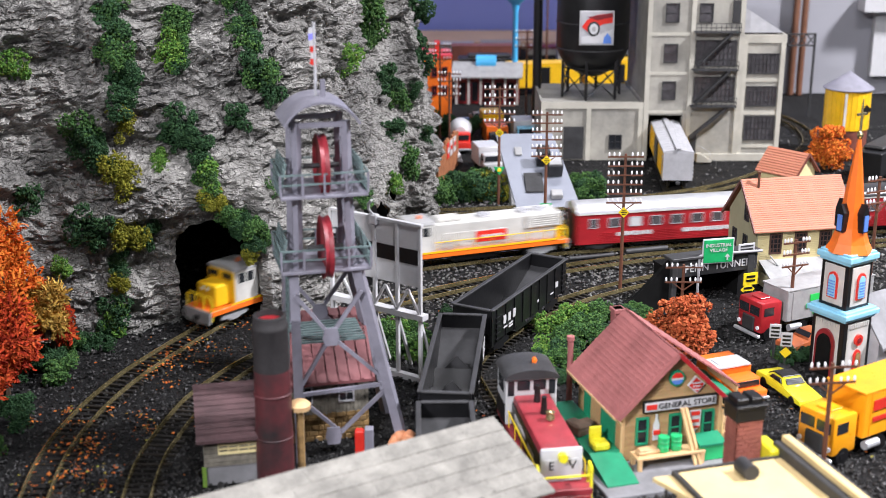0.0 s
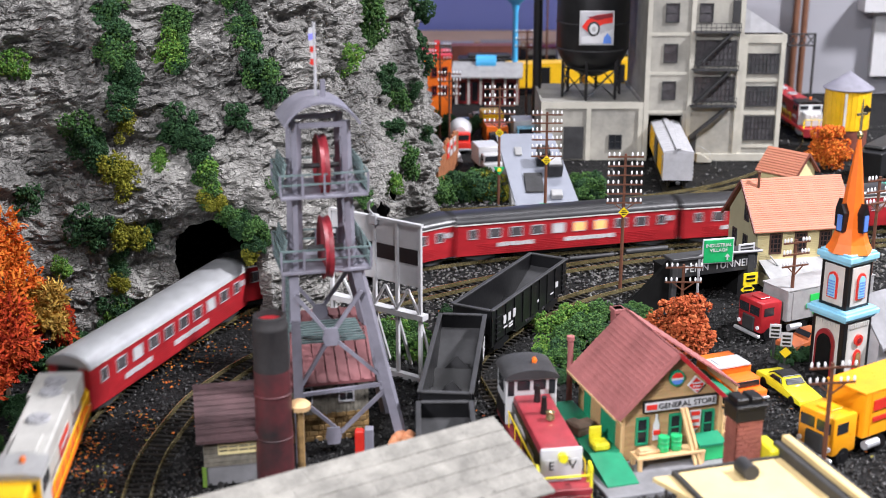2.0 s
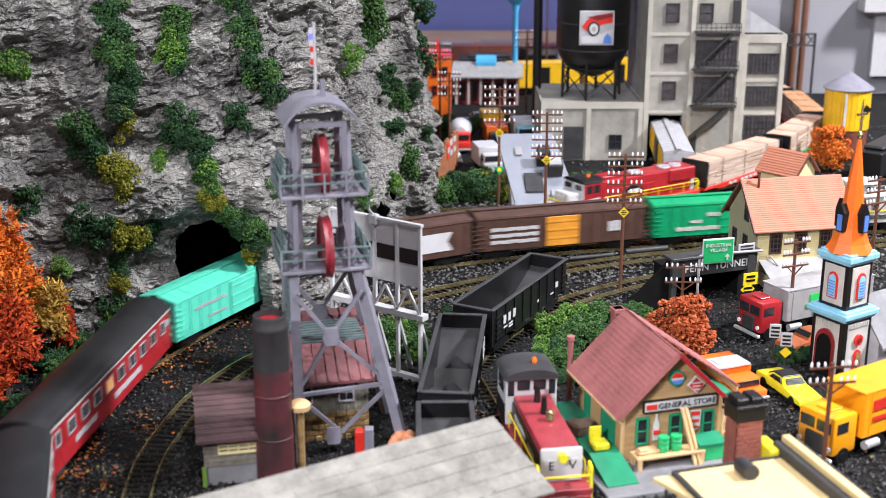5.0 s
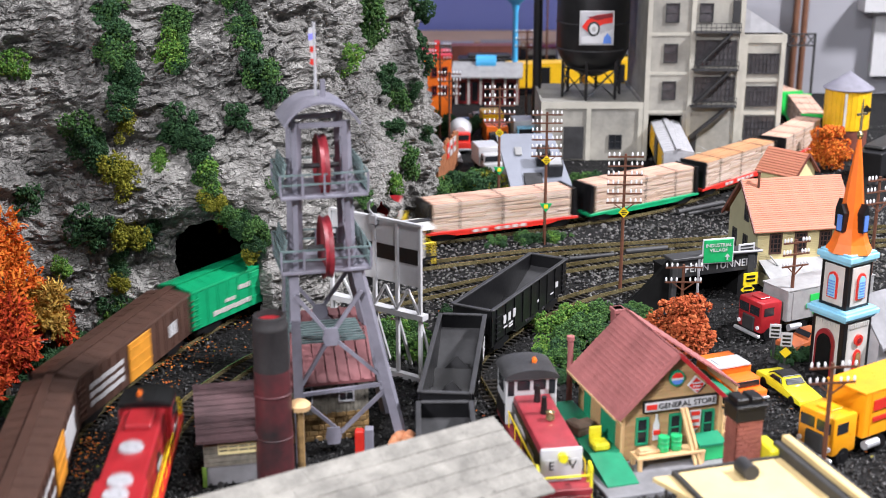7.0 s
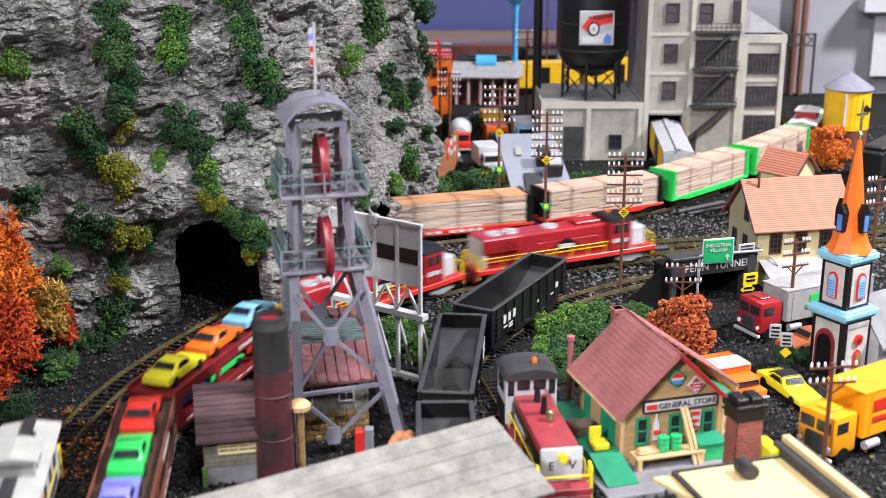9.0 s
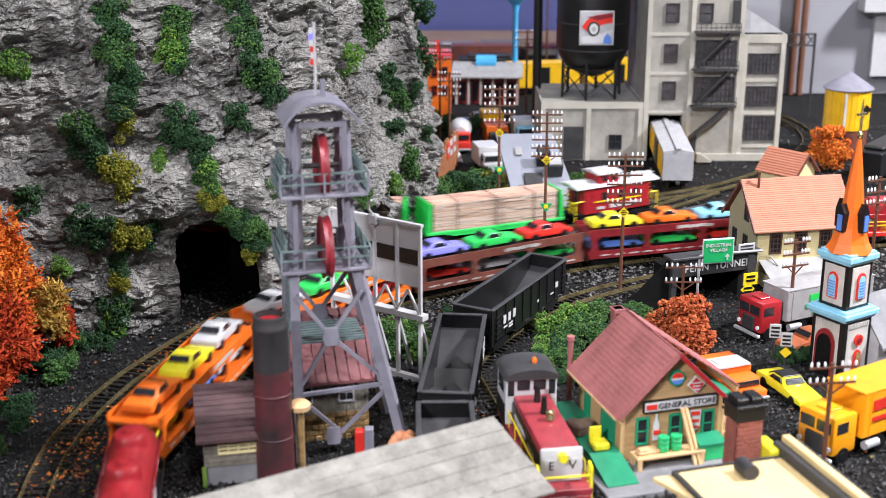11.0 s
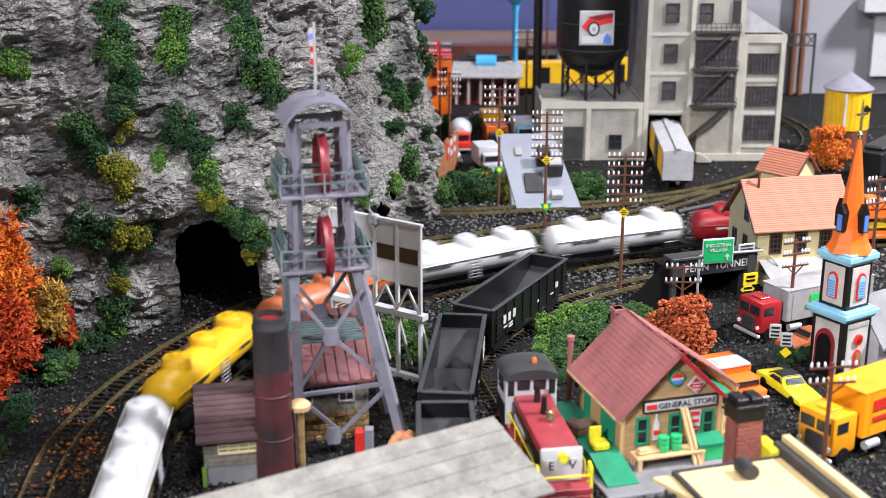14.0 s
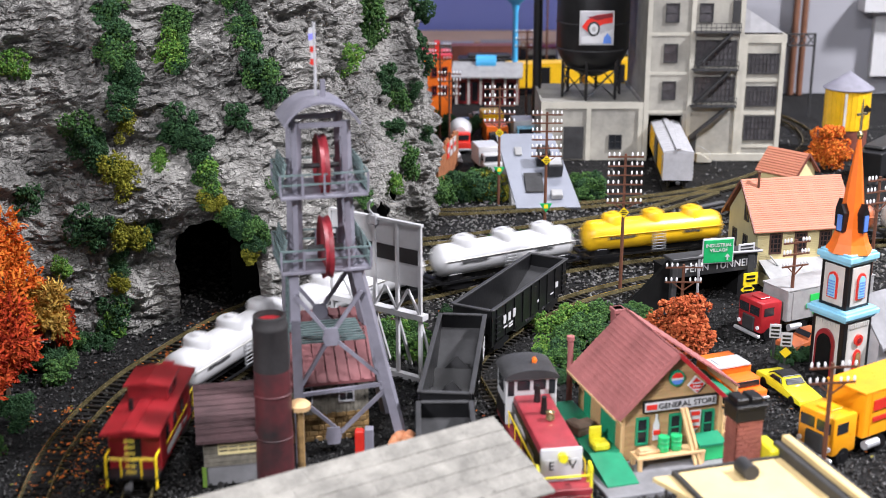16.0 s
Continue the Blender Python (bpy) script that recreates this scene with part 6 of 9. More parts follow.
# ---- hopper wagons, switcher and road vehicles ----
def hopper(m, label):
    e = thing("hopper_car", m, label, "hopper car", "black hopper wagons")
    l, w, z0, z1, t = 0.0700, 0.0162, 0.0125, 0.0385, 0.0010
    for s in (-1, 1):
        b = BM()
        box(b, -l, l, min(s * w, s * (w - t)), max(s * w, s * (w - t)), z0, z1)
        for i in range(9):
            x = -l + 0.008 + i * 0.0155
            box(b, x - 0.0008, x + 0.0008, min(s * w, s * (w + 0.0009)), max(s * w, s * (w + 0.0009)), z0, z1 - 0.001)
        part("side_wall", b, "hopper", e)
        b = BM()
        box(b, -l - 0.0008, l + 0.0008, s * w - 0.0016, s * w + 0.0016, z1, z1 + 0.0014, 0.0003)
        part("top_rail", b, "greyblack", e)
        panel("end_wall", "hopper", e, s * l - t / 2, s * l + t / 2, -w + t, w - t, 0.0200, z1)
        panel("end_rail", "greyblack", e, s * l - 0.0016, s * l + 0.0016, -w + 0.0017, w - 0.0017, z1, z1 + 0.0014, 0.0003)
        b = BM()
        prism(b, [(s * (l - 0.0006), 0.0290), (s * 0.026, 0.0090), (s * 0.026, 0.0080), (s * (l - 0.0006), 0.0278)], -w + t, w - t, "y")
        part("slope_sheet", b, "greyblack", e)
        b = BM()
        prism(b, [(s * 0.006, 0.0085), (s * 0.0165, 0.0190), (s * 0.026, 0.0085)], -w + t, w - t, "y")
        part("divider", b, "hopper", e)
        panel("end_sill", "hopper", e, s * (l - 0.002) - 0.002, s * (l - 0.002) + 0.002, -w, w, 0.0095, 0.0125)
        for y in (-0.0140, 0.0140):
            panel("end_post", "hopper", e, s * (l - 0.0006) - 0.0010, s * (l - 0.0006) + 0.0010, y - 0.0010, y + 0.0010, 0.0125, 0.0200)
        b = BM()
        for k in range(5):
            box(b, s * (l - 0.008) - 0.0035, s * (l - 0.008) + 0.0035, -w - 0.0019, -w - 0.0009, 0.0145 + k * 0.0042, 0.0152 + k * 0.0042)
        part("ladder", b, "hopper", e)
    for x in (-0.022, 0.022):
        b = BM()
        prism(b, [(-w + t, 0.010), (w - t, 0.010), (0, 0.0265)], x - 0.0006, x + 0.0006, "x")
        part("cross_plate", b, "greyblack", e)
    panel("floor_sheet", "hopper", e, -0.026, 0.026, -w + t, w - t, 0.0070, 0.0084)
    for s in (-1, 1):
        for k in range(3):
            b = BM()
            x = -0.050 + k * 0.0085
            prism(b, [(x - 0.0026, 0.0230), (x - 0.0026, 0.0295), (x + 0.0018, 0.0295), (x + 0.0022, 0.0262), (x + 0.0014, 0.0230)], s * (w + 0.0009), s * (w + 0.0013), "y")
            part("lettering", b, "white", e)
        for x0, x1, z, h in ((-0.052, -0.046, 0.0195, 0.0012), (-0.043, -0.036, 0.0195, 0.0012), (-0.043, -0.036, 0.0172, 0.0012), (0.046, 0.051, 0.0215, 0.0045), (0.036, 0.042, 0.0185, 0.001), (0.010, 0.0125, 0.0205, 0.0018)):
            panel("lettering", "white", e, x0, x1, min(s * (w + 0.0009), s * (w + 0.0013)), max(s * (w + 0.0009), s * (w + 0.0013)), z, z + h)
    running_gear(e, 0.147)
    return e


def between(ax, ay, bx, by, z=0.0046):
    return Matrix.Translation(((ax + bx) / 2, (ay + by) / 2, z)) @ pose(0, 0, 0, 0, 0, math.degrees(math.atan2(by - ay, bx - ax)))


def switcher():
    e = thing("switcher_locomotive", pose(0.0605, 0.7180, 0.0046, 0, 0, -81), "red and white switcher locomotive with a black cab roof", "locomotive")
    panel("frame_sill", "fadedred", e, -0.060, 0.060, -0.0160, 0.0160, 0.0095, 0.0140, 0.0005)
    b = BM()
    box(b, -0.030, 0.0475, -0.0118, 0.0118, 0.0140, 0.0345, 0.0018, 2)
    part("hood", b, "fadedred", e, "", True)
    panel("hood_side", "black", e, -0.030, 0.046, -0.0124, 0.0124, 0.0145, 0.0300, 0.0003)
    b = BM()
    box(b, 0.0470, 0.0500, -0.0124, 0.0124, 0.0140, 0.0350, 0.0010, 2)
    part("nose", b, "white", e, "", True)
    for y in (-0.0063, 0.0063):
        panel("nose_panel", "white", e, 0.0499, 0.0503, y - 0.0040, y + 0.0040, 0.0150, 0.0285)
    for y, t in ((-0.0063, "E"), (0.0063, "V")):
        words("lettering", t, 0.0075, "black", e, pose(0.0504, y, 0.0245, 90, 0, 90))
    b = BM()
    cyl(b, (0.0495, 0, 0.0305), (0.0540, 0, 0.0305), 0.0028, n=14)
    part("headlight", b, "lemon", e, "", True)
    b = BM()
    box(b, -0.056, -0.030, -0.0165, 0.0165, 0.0140, 0.0460, 0.0006)
    part("cab", b, "white", e)
    panel("cab_side", "black", e, -0.0555, -0.0315, -0.0170, 0.0170, 0.0145, 0.0270)
    b = BM()
    pts = [(0.0178 * math.cos(math.pi * k / 10), 0.0452 + 0.0062 * math.sin(math.pi * k / 10)) for k in range(11)]
    prism(b, pts, -0.0585, -0.0275, "x")
    part("cab_roof", b, "greyblack", e, "", True)
    for y0, y1 in ((-0.0152, -0.0112), (-0.0092, -0.0012), (0.0012, 0.0092), (0.0112, 0.0152)):
        panel("cab_window", "glass", e, -0.0303, -0.0295, y0, y1, 0.0372 if abs(y0 + y1) < 0.015 else 0.0340, 0.0435)
    for s in (-1, 1):
        panel("side_window", "glass", e, -0.050, -0.036, min(s * 0.0166, s * 0.0171), max(s * 0.0166, s * 0.0171), 0.0340, 0.0430)
        b = BM()
        tube(b, [(-0.028, s * 0.0150, 0.0240), (0.046, s * 0.0150, 0.0240)], 0.0006)
        for i in range(5):
            tube(b, [(-0.026 + i * 0.018, s * 0.0150, 0.0140), (-0.026 + i * 0.018, s * 0.0150, 0.0240)], 0.0004)
        part("handrail", b, "signyellow", e)
        b = BM()
        tube(b, [(0.0585, s * 0.0155, 0.004), (0.0585, s * 0.0155, 0.0260), (0.0530, s * 0.0155, 0.0275), (0.0515, s * 0.0155, 0.0140)], 0.0009, 8)
        part("step_rail", b, "lemon", e, "", True)
        bars(e, s * 0.0126, [(-0.020, 0.010, 0.018, 0.026), (0.016, 0.034, 0.018, 0.024)])
    b = BM()
    tube(b, [(0.0585, -0.0155, 0.0215), (0.0585, 0.0155, 0.0215)], 0.0007)
    part("front_rail", b, "lemon", e)
    for x in (0.000, -0.018):
        b = BM()
        lathe(b, [(0.0024, 0.034), (0.0016, 0.0445), (0.0018, 0.0455), (0.0012, 0.0456)], 12, at=(x, 0.001, 0))
        part("exhaust_stack", b, "black", e, "", True)
    b = BM()
    lathe(b, [(0.0010, 0.0345), (0.0030, 0.0355), (0.0022, 0.0390), (0.0030, 0.0400), (0.0010, 0.0410)], 14, at=(0.010, 0.0025, 0))
    part("bell", b, "rail", e, "", True)
    b = BM()
    lathe(b, [(0.0016, 0.0510), (0.0018, 0.0530), (0.0010, 0.0545)], 10, at=(-0.041, 0.004, 0))
    part("beacon", b, "orange", e, "", True)
    panel("front_step", "red", e, 0.0500, 0.0600, -0.0155, 0.0155, 0.0040, 0.0095, 0.0005)
    panel("fuel_tank", "black", e, -0.018, 0.018, -0.012, 0.012, 0.0035, 0.0095, 0.001)
    running_gear(e, 0.125)


def semi_truck(m, cabm, trailer, label, marks, L=0.125, top=0.0480, ribs=12):
    """Cab-over tractor and box trailer; x forward from the trailer's tail, z = 0 on the ground."""
    e = thing("semi_truck", m, label, "truck", "semi trucks")
    b = BM()
    box(b, -0.022, 0.0, -0.0145, 0.0145, 0.0065, 0.0330, 0.0022, 2)
    part("cab", b, cabm, e, "", True)
    for s in (-1, 1):
        panel("windscreen", "glass", e, -0.0006, 0.0005, min(s * 0.0010, s * 0.0120), max(s * 0.0010, s * 0.0120), 0.0215, 0.0288)
        panel("side_window", "glass", e, -0.0130, -0.0030, min(s * 0.0141, s * 0.0148), max(s * 0.0141, s * 0.0148), 0.0215, 0.0285)
        b = BM()
        cyl(b, (0.0, s * 0.0115, 0.0115), (0.0012, s * 0.0115, 0.0115), 0.0017, n=12)
        part("headlight", b, "glassins", e, "", True)
        b = BM()
        cyl(b, (-0.030, s * 0.0145, 0.0075), (-0.042, s * 0.0145, 0.0075), 0.0030, n=12)
        part("fuel_tank", b, "silver", e, "", True)
    panel("grille", "greyblack", e, -0.0004, 0.0016, -0.0070, 0.0070, 0.0075, 0.0195, 0.0006)
    panel("bumper", "silver", e, 0.0000, 0.0030, -0.0155, 0.0155, 0.0035, 0.0062, 0.0006)
    panel("roof_hatch", cabm, e, -0.017, -0.006, -0.006, 0.006, 0.0330, 0.0342, 0.0004)
    panel("chassis", "black", e, -0.060, 0.0, -0.006, 0.006, 0.0045, 0.0075)
    tr = panel("trailer", trailer, e, -0.026 - L, -0.026, -0.0155, 0.0155, 0.0130, top, 0.0008)
    panel("trailer_roof", trailer, tr, -0.0265 - L, -0.0255, -0.0158, 0.0158, top, top + 0.0008)
    for s in (-1, 1):
        for i in range(ribs):
            x = -0.032 - i * (L - 0.012) / (ribs - 1)
            panel("side_rib", trailer, tr, x - 0.0004, x + 0.0004, min(s * 0.0155, s * 0.0159), max(s * 0.0155, s * 0.0159), 0.0145, top - 0.001)
        for x0, x1, z0, z1, mt in marks:
            panel("lettering", mt, tr, x0, x1, min(s * 0.0157, s * 0.0164), max(s * 0.0157, s * 0.0164), z0, z1)
    def wh(b):
        cyl(b, (0, -0.0022, 0), (0, 0.0022, 0), 0.0056, n=18)
        cyl(b, (0, -0.0026, 0), (0, 0.0026, 0), 0.0026, n=12)
    for x in (-0.010, -0.045, -0.026 - L, -0.038 - L + 0.024):
        for s in (-1, 1):
            shared("truck_wheel", wh, "black", "wheel", e, "", True, pose(x, s * 0.0125, 0.0056))
    return e


def small_truck(m, cabm, box_m, label, drum=False, L=0.062):
    e = thing("small_truck", m, label, "truck", "small lorries")
    b = BM()
    box(b, L / 2 - 0.020, L / 2, -0.0120, 0.0120, 0.0040, 0.0135, 0.0016, 2)
    box(b, L / 2 - 0.022, L / 2 - 0.008, -0.0115, 0.0115, 0.0125, 0.0235, 0.0020, 2)
    part("cab", b, cabm, e, "", True)
    panel("windscreen", "glass", e, L / 2 - 0.0084, L / 2 - 0.0074, -0.0095, 0.0095, 0.0150, 0.0215)
    for s in (-1, 1):
        panel("side_window", "glass", e, L / 2 - 0.019, L / 2 - 0.011, min(s * 0.0112, s * 0.0118), max(s * 0.0112, s * 0.0118), 0.0155, 0.0210)
    panel("bumper", "silver", e, L / 2 - 0.0004, L / 2 + 0.0016, -0.0125, 0.0125, 0.0035, 0.0060, 0.0004)
    panel("chassis", "black", e, -L / 2, L / 2 - 0.002, -0.008, 0.008, 0.0035, 0.0065)
    b = BM()
    if drum:
        lathe(b, [(0.005, -0.020), (0.0115, -0.010), (0.0150, 0.002), (0.0120, 0.014), (0.0065, 0.019)], 24, "x", (-0.010, 0, 0.0225))
    else:
        box(b, -L / 2, L / 2 - 0.0235, -0.0140, 0.0140, 0.0066, 0.0290, 0.0010)
    part("drum" if drum else "box_body", b, box_m, e, "", True)
    def wh(b):
        cyl(b, (0, -0.0018, 0), (0, 0.0018, 0), 0.0048, n=16)
    for x in (-L / 2 + 0.012, L / 2 - 0.010):
        for s in (-1, 1):
            shared("small_wheel", wh, "black", "wheel", e, "", True, pose(x, s * 0.0115, 0.0048))
    return e


def loose_pipes():
    for ax, ay, bx, by, r in ((0.245, 1.293, 0.300, 1.330, 0.0026), (0.255, 1.288, 0.300, 1.316, 0.0018), (0.117, 1.136, 0.160, 1.149, 0.0020), (0.172, 1.155, 0.213, 1.167, 0.0028)):
        b = BM()
        cyl(b, (ax, ay, r + 0.001), (bx, by, r + 0.001), r, n=14)
        o = part("loose_pipe", b, "greyblack", None, "", True)
        tagged(o, "dark grey pipe lying beside the track", "pipe", "loose pipes")


loose_pipes()


def road_signs():
    for x, y, h, k in ((0.2475, 0.896, 0.030, 0), (0.2530, 0.884, 0.028, 1)):
        e = thing("road_sign", pose(x, y, 0, 0, 0, -10), "small white road sign on a black base", "road sign", "road signs")
        b = BM()
        lathe(b, [(0.0050, 0.0), (0.0046, 0.0016), (0.0010, 0.0018), (0.0008, h)], 16)
        part("post", b, "greyblack", e, "", True)
        panel("plate", "white", e, -0.0042, 0.0042, -0.0018, -0.0008, h - 0.011, h, 0.0003)
        for j in range(3):
            panel("lettering_bar", "black", e, -0.0030, 0.0030, -0.0022, -0.0017, h - 0.0095 + j * 0.003, h - 0.0080 + j * 0.003)
        if k:
            b = BM()
            prism(b, [(0, h - 0.0115), (0.0042, h - 0.0158), (0, h - 0.020), (-0.0042, h - 0.0158)], -0.0018, -0.0008, "y")
            part("diamond_plate", b, "signyellow", e)
    for x, y in ((0.0985, 1.190), (0.0600, 1.335)):
        e = thing("triangle_sign", pose(x, y, 0), "green and yellow triangle sign on a pole foot", "sign", "triangle signs")
        b = BM()
        prism(b, [(-0.0062, 0.0420), (0.0062, 0.0420), (0.0, 0.0330)], -0.0030, -0.0022, "y")
        part("plate", b, "signgreen", e)
        panel("yellow_mark", "signyellow", e, -0.0020, 0.0020, -0.0035, -0.0029, 0.0372, 0.0408)
        panel("stem", "pole", e, -0.0007, 0.0007, -0.0021, -0.0008, 0.0, 0.0400)
    e = thing("mailbox", pose(0.2010, 0.765, 0, 0, 0, 16), "grey utility box beside the store", "box")
    panel("box", "grey", e, -0.006, 0.006, -0.004, 0.004, 0.002, 0.017, 0.0005)
    panel("foot", "greyblack", e, -0.004, 0.004, -0.003, 0.003, 0.0, 0.002)


# ---- plants ----
def clump_mesh(name, seed, n, r, mt, flat=1.0):
    """Foam-like foliage: many small crumbs over a few uneven lobes with gaps, of unit size."""
    rng = random.Random(seed)
    base = [Vector(v) for v in ((1, 0, 0), (-1, 0, 0), (0, 1, 0), (0, -1, 0), (0, 0, 1), (0, 0, -1))]
    tri = [(0, 2, 4), (2, 1, 4), (1, 3, 4), (3, 0, 4), (2, 0, 5), (1, 2, 5), (3, 1, 5), (0, 3, 5)]
    verts, faces = [], []
    lobes = [(Vector((rng.uniform(-0.72, 0.72), rng.uniform(-0.60, 0.60), rng.uniform(-0.70, 0.70))), rng.uniform(0.20, 0.48)) for _ in range(14)]
    weights = [lr * lr for _, lr in lobes]
    for i in range(n):
        c, lr = rng.choices(lobes, weights)[0]
        d = Vector((rng.gauss(0, 1), rng.gauss(0, 1), rng.gauss(0, 1))).normalized()
        p = c + d * lr * rng.uniform(0.70, 1.10)
        s = r * rng.uniform(0.55, 1.5)
        turn = Euler((rng.uniform(0, 6), rng.uniform(0, 6), rng.uniform(0, 6))).to_matrix()
        k = len(verts)
        for v in base:
            verts.append(p + turn @ (v * s * rng.uniform(0.6, 1.4)))
        faces += [(a + k, b + k, c2 + k) for a, b, c2 in tri]
    me = bpy.data.meshes.new(name)
    me.from_pydata([(v.x, v.y, v.z * flat) for v in verts], [], faces)
    me.materials.append(M[mt])
    return me


CLUMPS = {}


def clump(kind, i):
    mt = dict(g="leafgreen", d="leafdark", l="leaflight", y="leafyellow", r="rust", o="leaforange")[kind]
    key = (kind, i % 6)
    if key not in CLUMPS:
        CLUMPS[key] = clump_mesh("foliage", 10 + i % 6 + 7 * ord(kind), 950, 0.068, mt)
    return CLUMPS[key]


COUNT = [0]
WORDS = dict(g="mid-green", d="dark green", l="light green", y="yellow-green", r="rust brown", o="orange")


def bush(kind, x, y, z, r, label, group="", tall=1.0, name="bush"):
    COUNT[0] += 1
    o = new(name, clump(kind, COUNT[0]))
    o.matrix_basis = pose(x, y, z, 12 * math.sin(COUNT[0]), 14 * math.cos(1.7 * COUNT[0]), COUNT[0] * 77) @ Matrix.Diagonal((r, r, r * tall, 1))
    return tagged(o, WORDS[kind] + " " + label, "bush", group)


def vine(kinds, rows):
    rows = list(rows)
    mids = [tuple((p + q) / 2 for p, q in zip(a, b)) for a, b in zip(rows, rows[1:]) if sum((p - q) ** 2 for p, q in zip(a[:3], b[:3])) < 0.035 ** 2]
    for k, (x, y, z, r) in list(zip(kinds, rows)) + [(kinds[(i + 1) % len(kinds)], m) for i, m in enumerate(mids)]:
        bush(k, x, y, z, r * (1.12 if y < 1.2 else 1.35), "foam foliage clump on the rock face", "foliage on the cliff", 1.1, "foliage_clump")


vine('gdgddy', [(-0.2536, 0.9823, 0.2538, 0.0128), (-0.251, 0.9742, 0.2337, 0.0119), (-0.2488, 0.9758, 0.2121, 0.0129), (-0.2467, 0.9793, 0.1941, 0.0121), (-0.2449, 0.9678, 0.181, 0.0112), (-0.2477, 0.9786, 0.1611, 0.0088)])
vine('gdgdy', [(-0.1666, 0.972, 0.0893, 0.0095), (-0.1572, 0.974, 0.0814, 0.0095), (-0.1471, 0.974, 0.0768, 0.0100), (-0.1500, 0.973, 0.0660, 0.0085), (-0.1539, 0.972, 0.0566, 0.0065)])
vine('l', [(-0.3185, 0.9532, 0.2166, 0.0117)])
vine('gddyy', [(-0.2768, 0.9607, 0.1628, 0.0146), (-0.2737, 0.9646, 0.1509, 0.0121), (-0.2641, 0.9628, 0.1403, 0.0104), (-0.2447, 0.9613, 0.1228, 0.0122), (-0.2519, 0.968, 0.13, 0.0079)])
vine('ggld', [(-0.2088, 1.0118, 0.2438, 0.0115), (-0.2104, 1.0106, 0.2286, 0.0097), (-0.2123, 1.0046, 0.214, 0.0124), (-0.2055, 1.0052, 0.2051, 0.0071)])
vine('gdgdgd', [(-0.1691, 1.0269, 0.2485, 0.0107), (-0.1614, 1.0299, 0.2326, 0.0108), (-0.1593, 1.0266, 0.2196, 0.0117), (-0.1531, 1.0253, 0.204, 0.0126), (-0.1434, 1.034, 0.1911, 0.0119), (-0.1386, 1.0352, 0.1794, 0.011)])
vine('d', [(-0.1645, 1.0133, 0.162, 0.0108)])
vine('dddd', [(-0.2043, 0.996, 0.1597, 0.0142), (-0.2153, 0.9926, 0.1514, 0.0107), (-0.1942, 0.9982, 0.1478, 0.0116), (-0.1918, 0.986, 0.1331, 0.0098)])
vine('ll', [(-0.2244, 0.989, 0.1363, 0.0071), (-0.2224, 0.9773, 0.1286, 0.0079)])
vine('lgy', [(-0.1863, 0.984, 0.1187, 0.0135), (-0.1858, 0.975, 0.1065, 0.009), (-0.1762, 0.972, 0.100, 0.0081)])
vine('ddydlydddd', [(-0.3196, 0.9446, 0.1138, 0.0137), (-0.2756, 0.9493, 0.09, 0.0139), (-0.2494, 0.9562, 0.0843, 0.0114), (-0.2348, 0.9678, 0.079, 0.0115), (-0.2912, 0.9343, 0.0629, 0.0086), (-0.2555, 0.9547, 0.0398, 0.0098), (-0.2522, 0.9607, 0.0612, 0.008), (-0.2586, 0.9463, 0.0193, 0.0133), (-0.2666, 0.9464, 0.0027, 0.0125)])
vine('gdyg', [(-0.163, 1.000, 0.085, 0.0125), (-0.146, 1.003, 0.083, 0.0100), (-0.150, 1.000, 0.066, 0.0070), (-0.135, 1.010, 0.100, 0.011)])
vine('ggldgddd', [(-0.072, 1.2352, 0.2184, 0.014), (-0.072, 1.2284, 0.198, 0.0129), (-0.0822, 1.1053, 0.1934, 0.0117), (-0.0568, 1.2348, 0.1536, 0.0131), (-0.0473, 1.2662, 0.1225, 0.0135), (-0.0485, 1.2175, 0.1072, 0.0109), (-0.0277, 1.2766, 0.1348, 0.0068), (-0.0196, 1.2836, 0.0871, 0.0086)])
vine('ddglgd', [(-0.029, 1.3598, 0.206, 0.0142), (-0.027, 1.336, 0.1594, 0.0164), (-0.0379, 1.2201, 0.0759, 0.0121), (-0.0495, 1.1618, 0.07, 0.0105), (-0.07, 1.069, 0.0825, 0.0107)])


def thicket(label, group, rows):
    rng = random.Random(len(label))
    for x, y, r, n, kinds in rows:
        for i in range(n):
            k = kinds[i % len(kinds)]
            s = r * rng.uniform(0.45, 0.75)
            bush(k, x + rng.uniform(-r, r), y + rng.uniform(-r, r) * 1.1, s * 0.45, s, label, group, 0.9)


thicket("foam bush on the bank beside the store track", "bank bushes", [(0.128, 0.965, 0.022, 7, "glgd"), (0.105, 0.945, 0.022, 7, "gdl"), (0.085, 0.905, 0.018, 6, "gld"), (0.075, 0.87, 0.014, 4, "gd"), (0.160, 0.985, 0.014, 4, "ggd"), (0.078, 0.895, 0.014, 5, "gdg"), (0.094, 0.925, 0.014, 5, "lgd"), (0.088, 0.86, 0.014, 5, "gdd"), (0.112, 0.975, 0.012, 5, "dgl"), (0.066, 0.845, 0.010, 3, "dg")])
thicket("foam bush behind the billboard", "billboard bushes", [(-0.045, 0.915, 0.022, 7, "gdl"), (-0.020, 0.905, 0.016, 5, "gl"), (0.004, 0.985, 0.010, 3, "gd")])
thicket("foam bush below the metal roof", "roadside bushes", [(0.012, 1.365, 0.030, 9, "ggdy"), (0.045, 1.375, 0.026, 8, "gdy"), (0.030, 1.42, 0.02, 5, "gd"), (0.158, 1.375, 0.024, 7, "gdg"), (0.010, 1.70, 0.03, 4, "gd")])
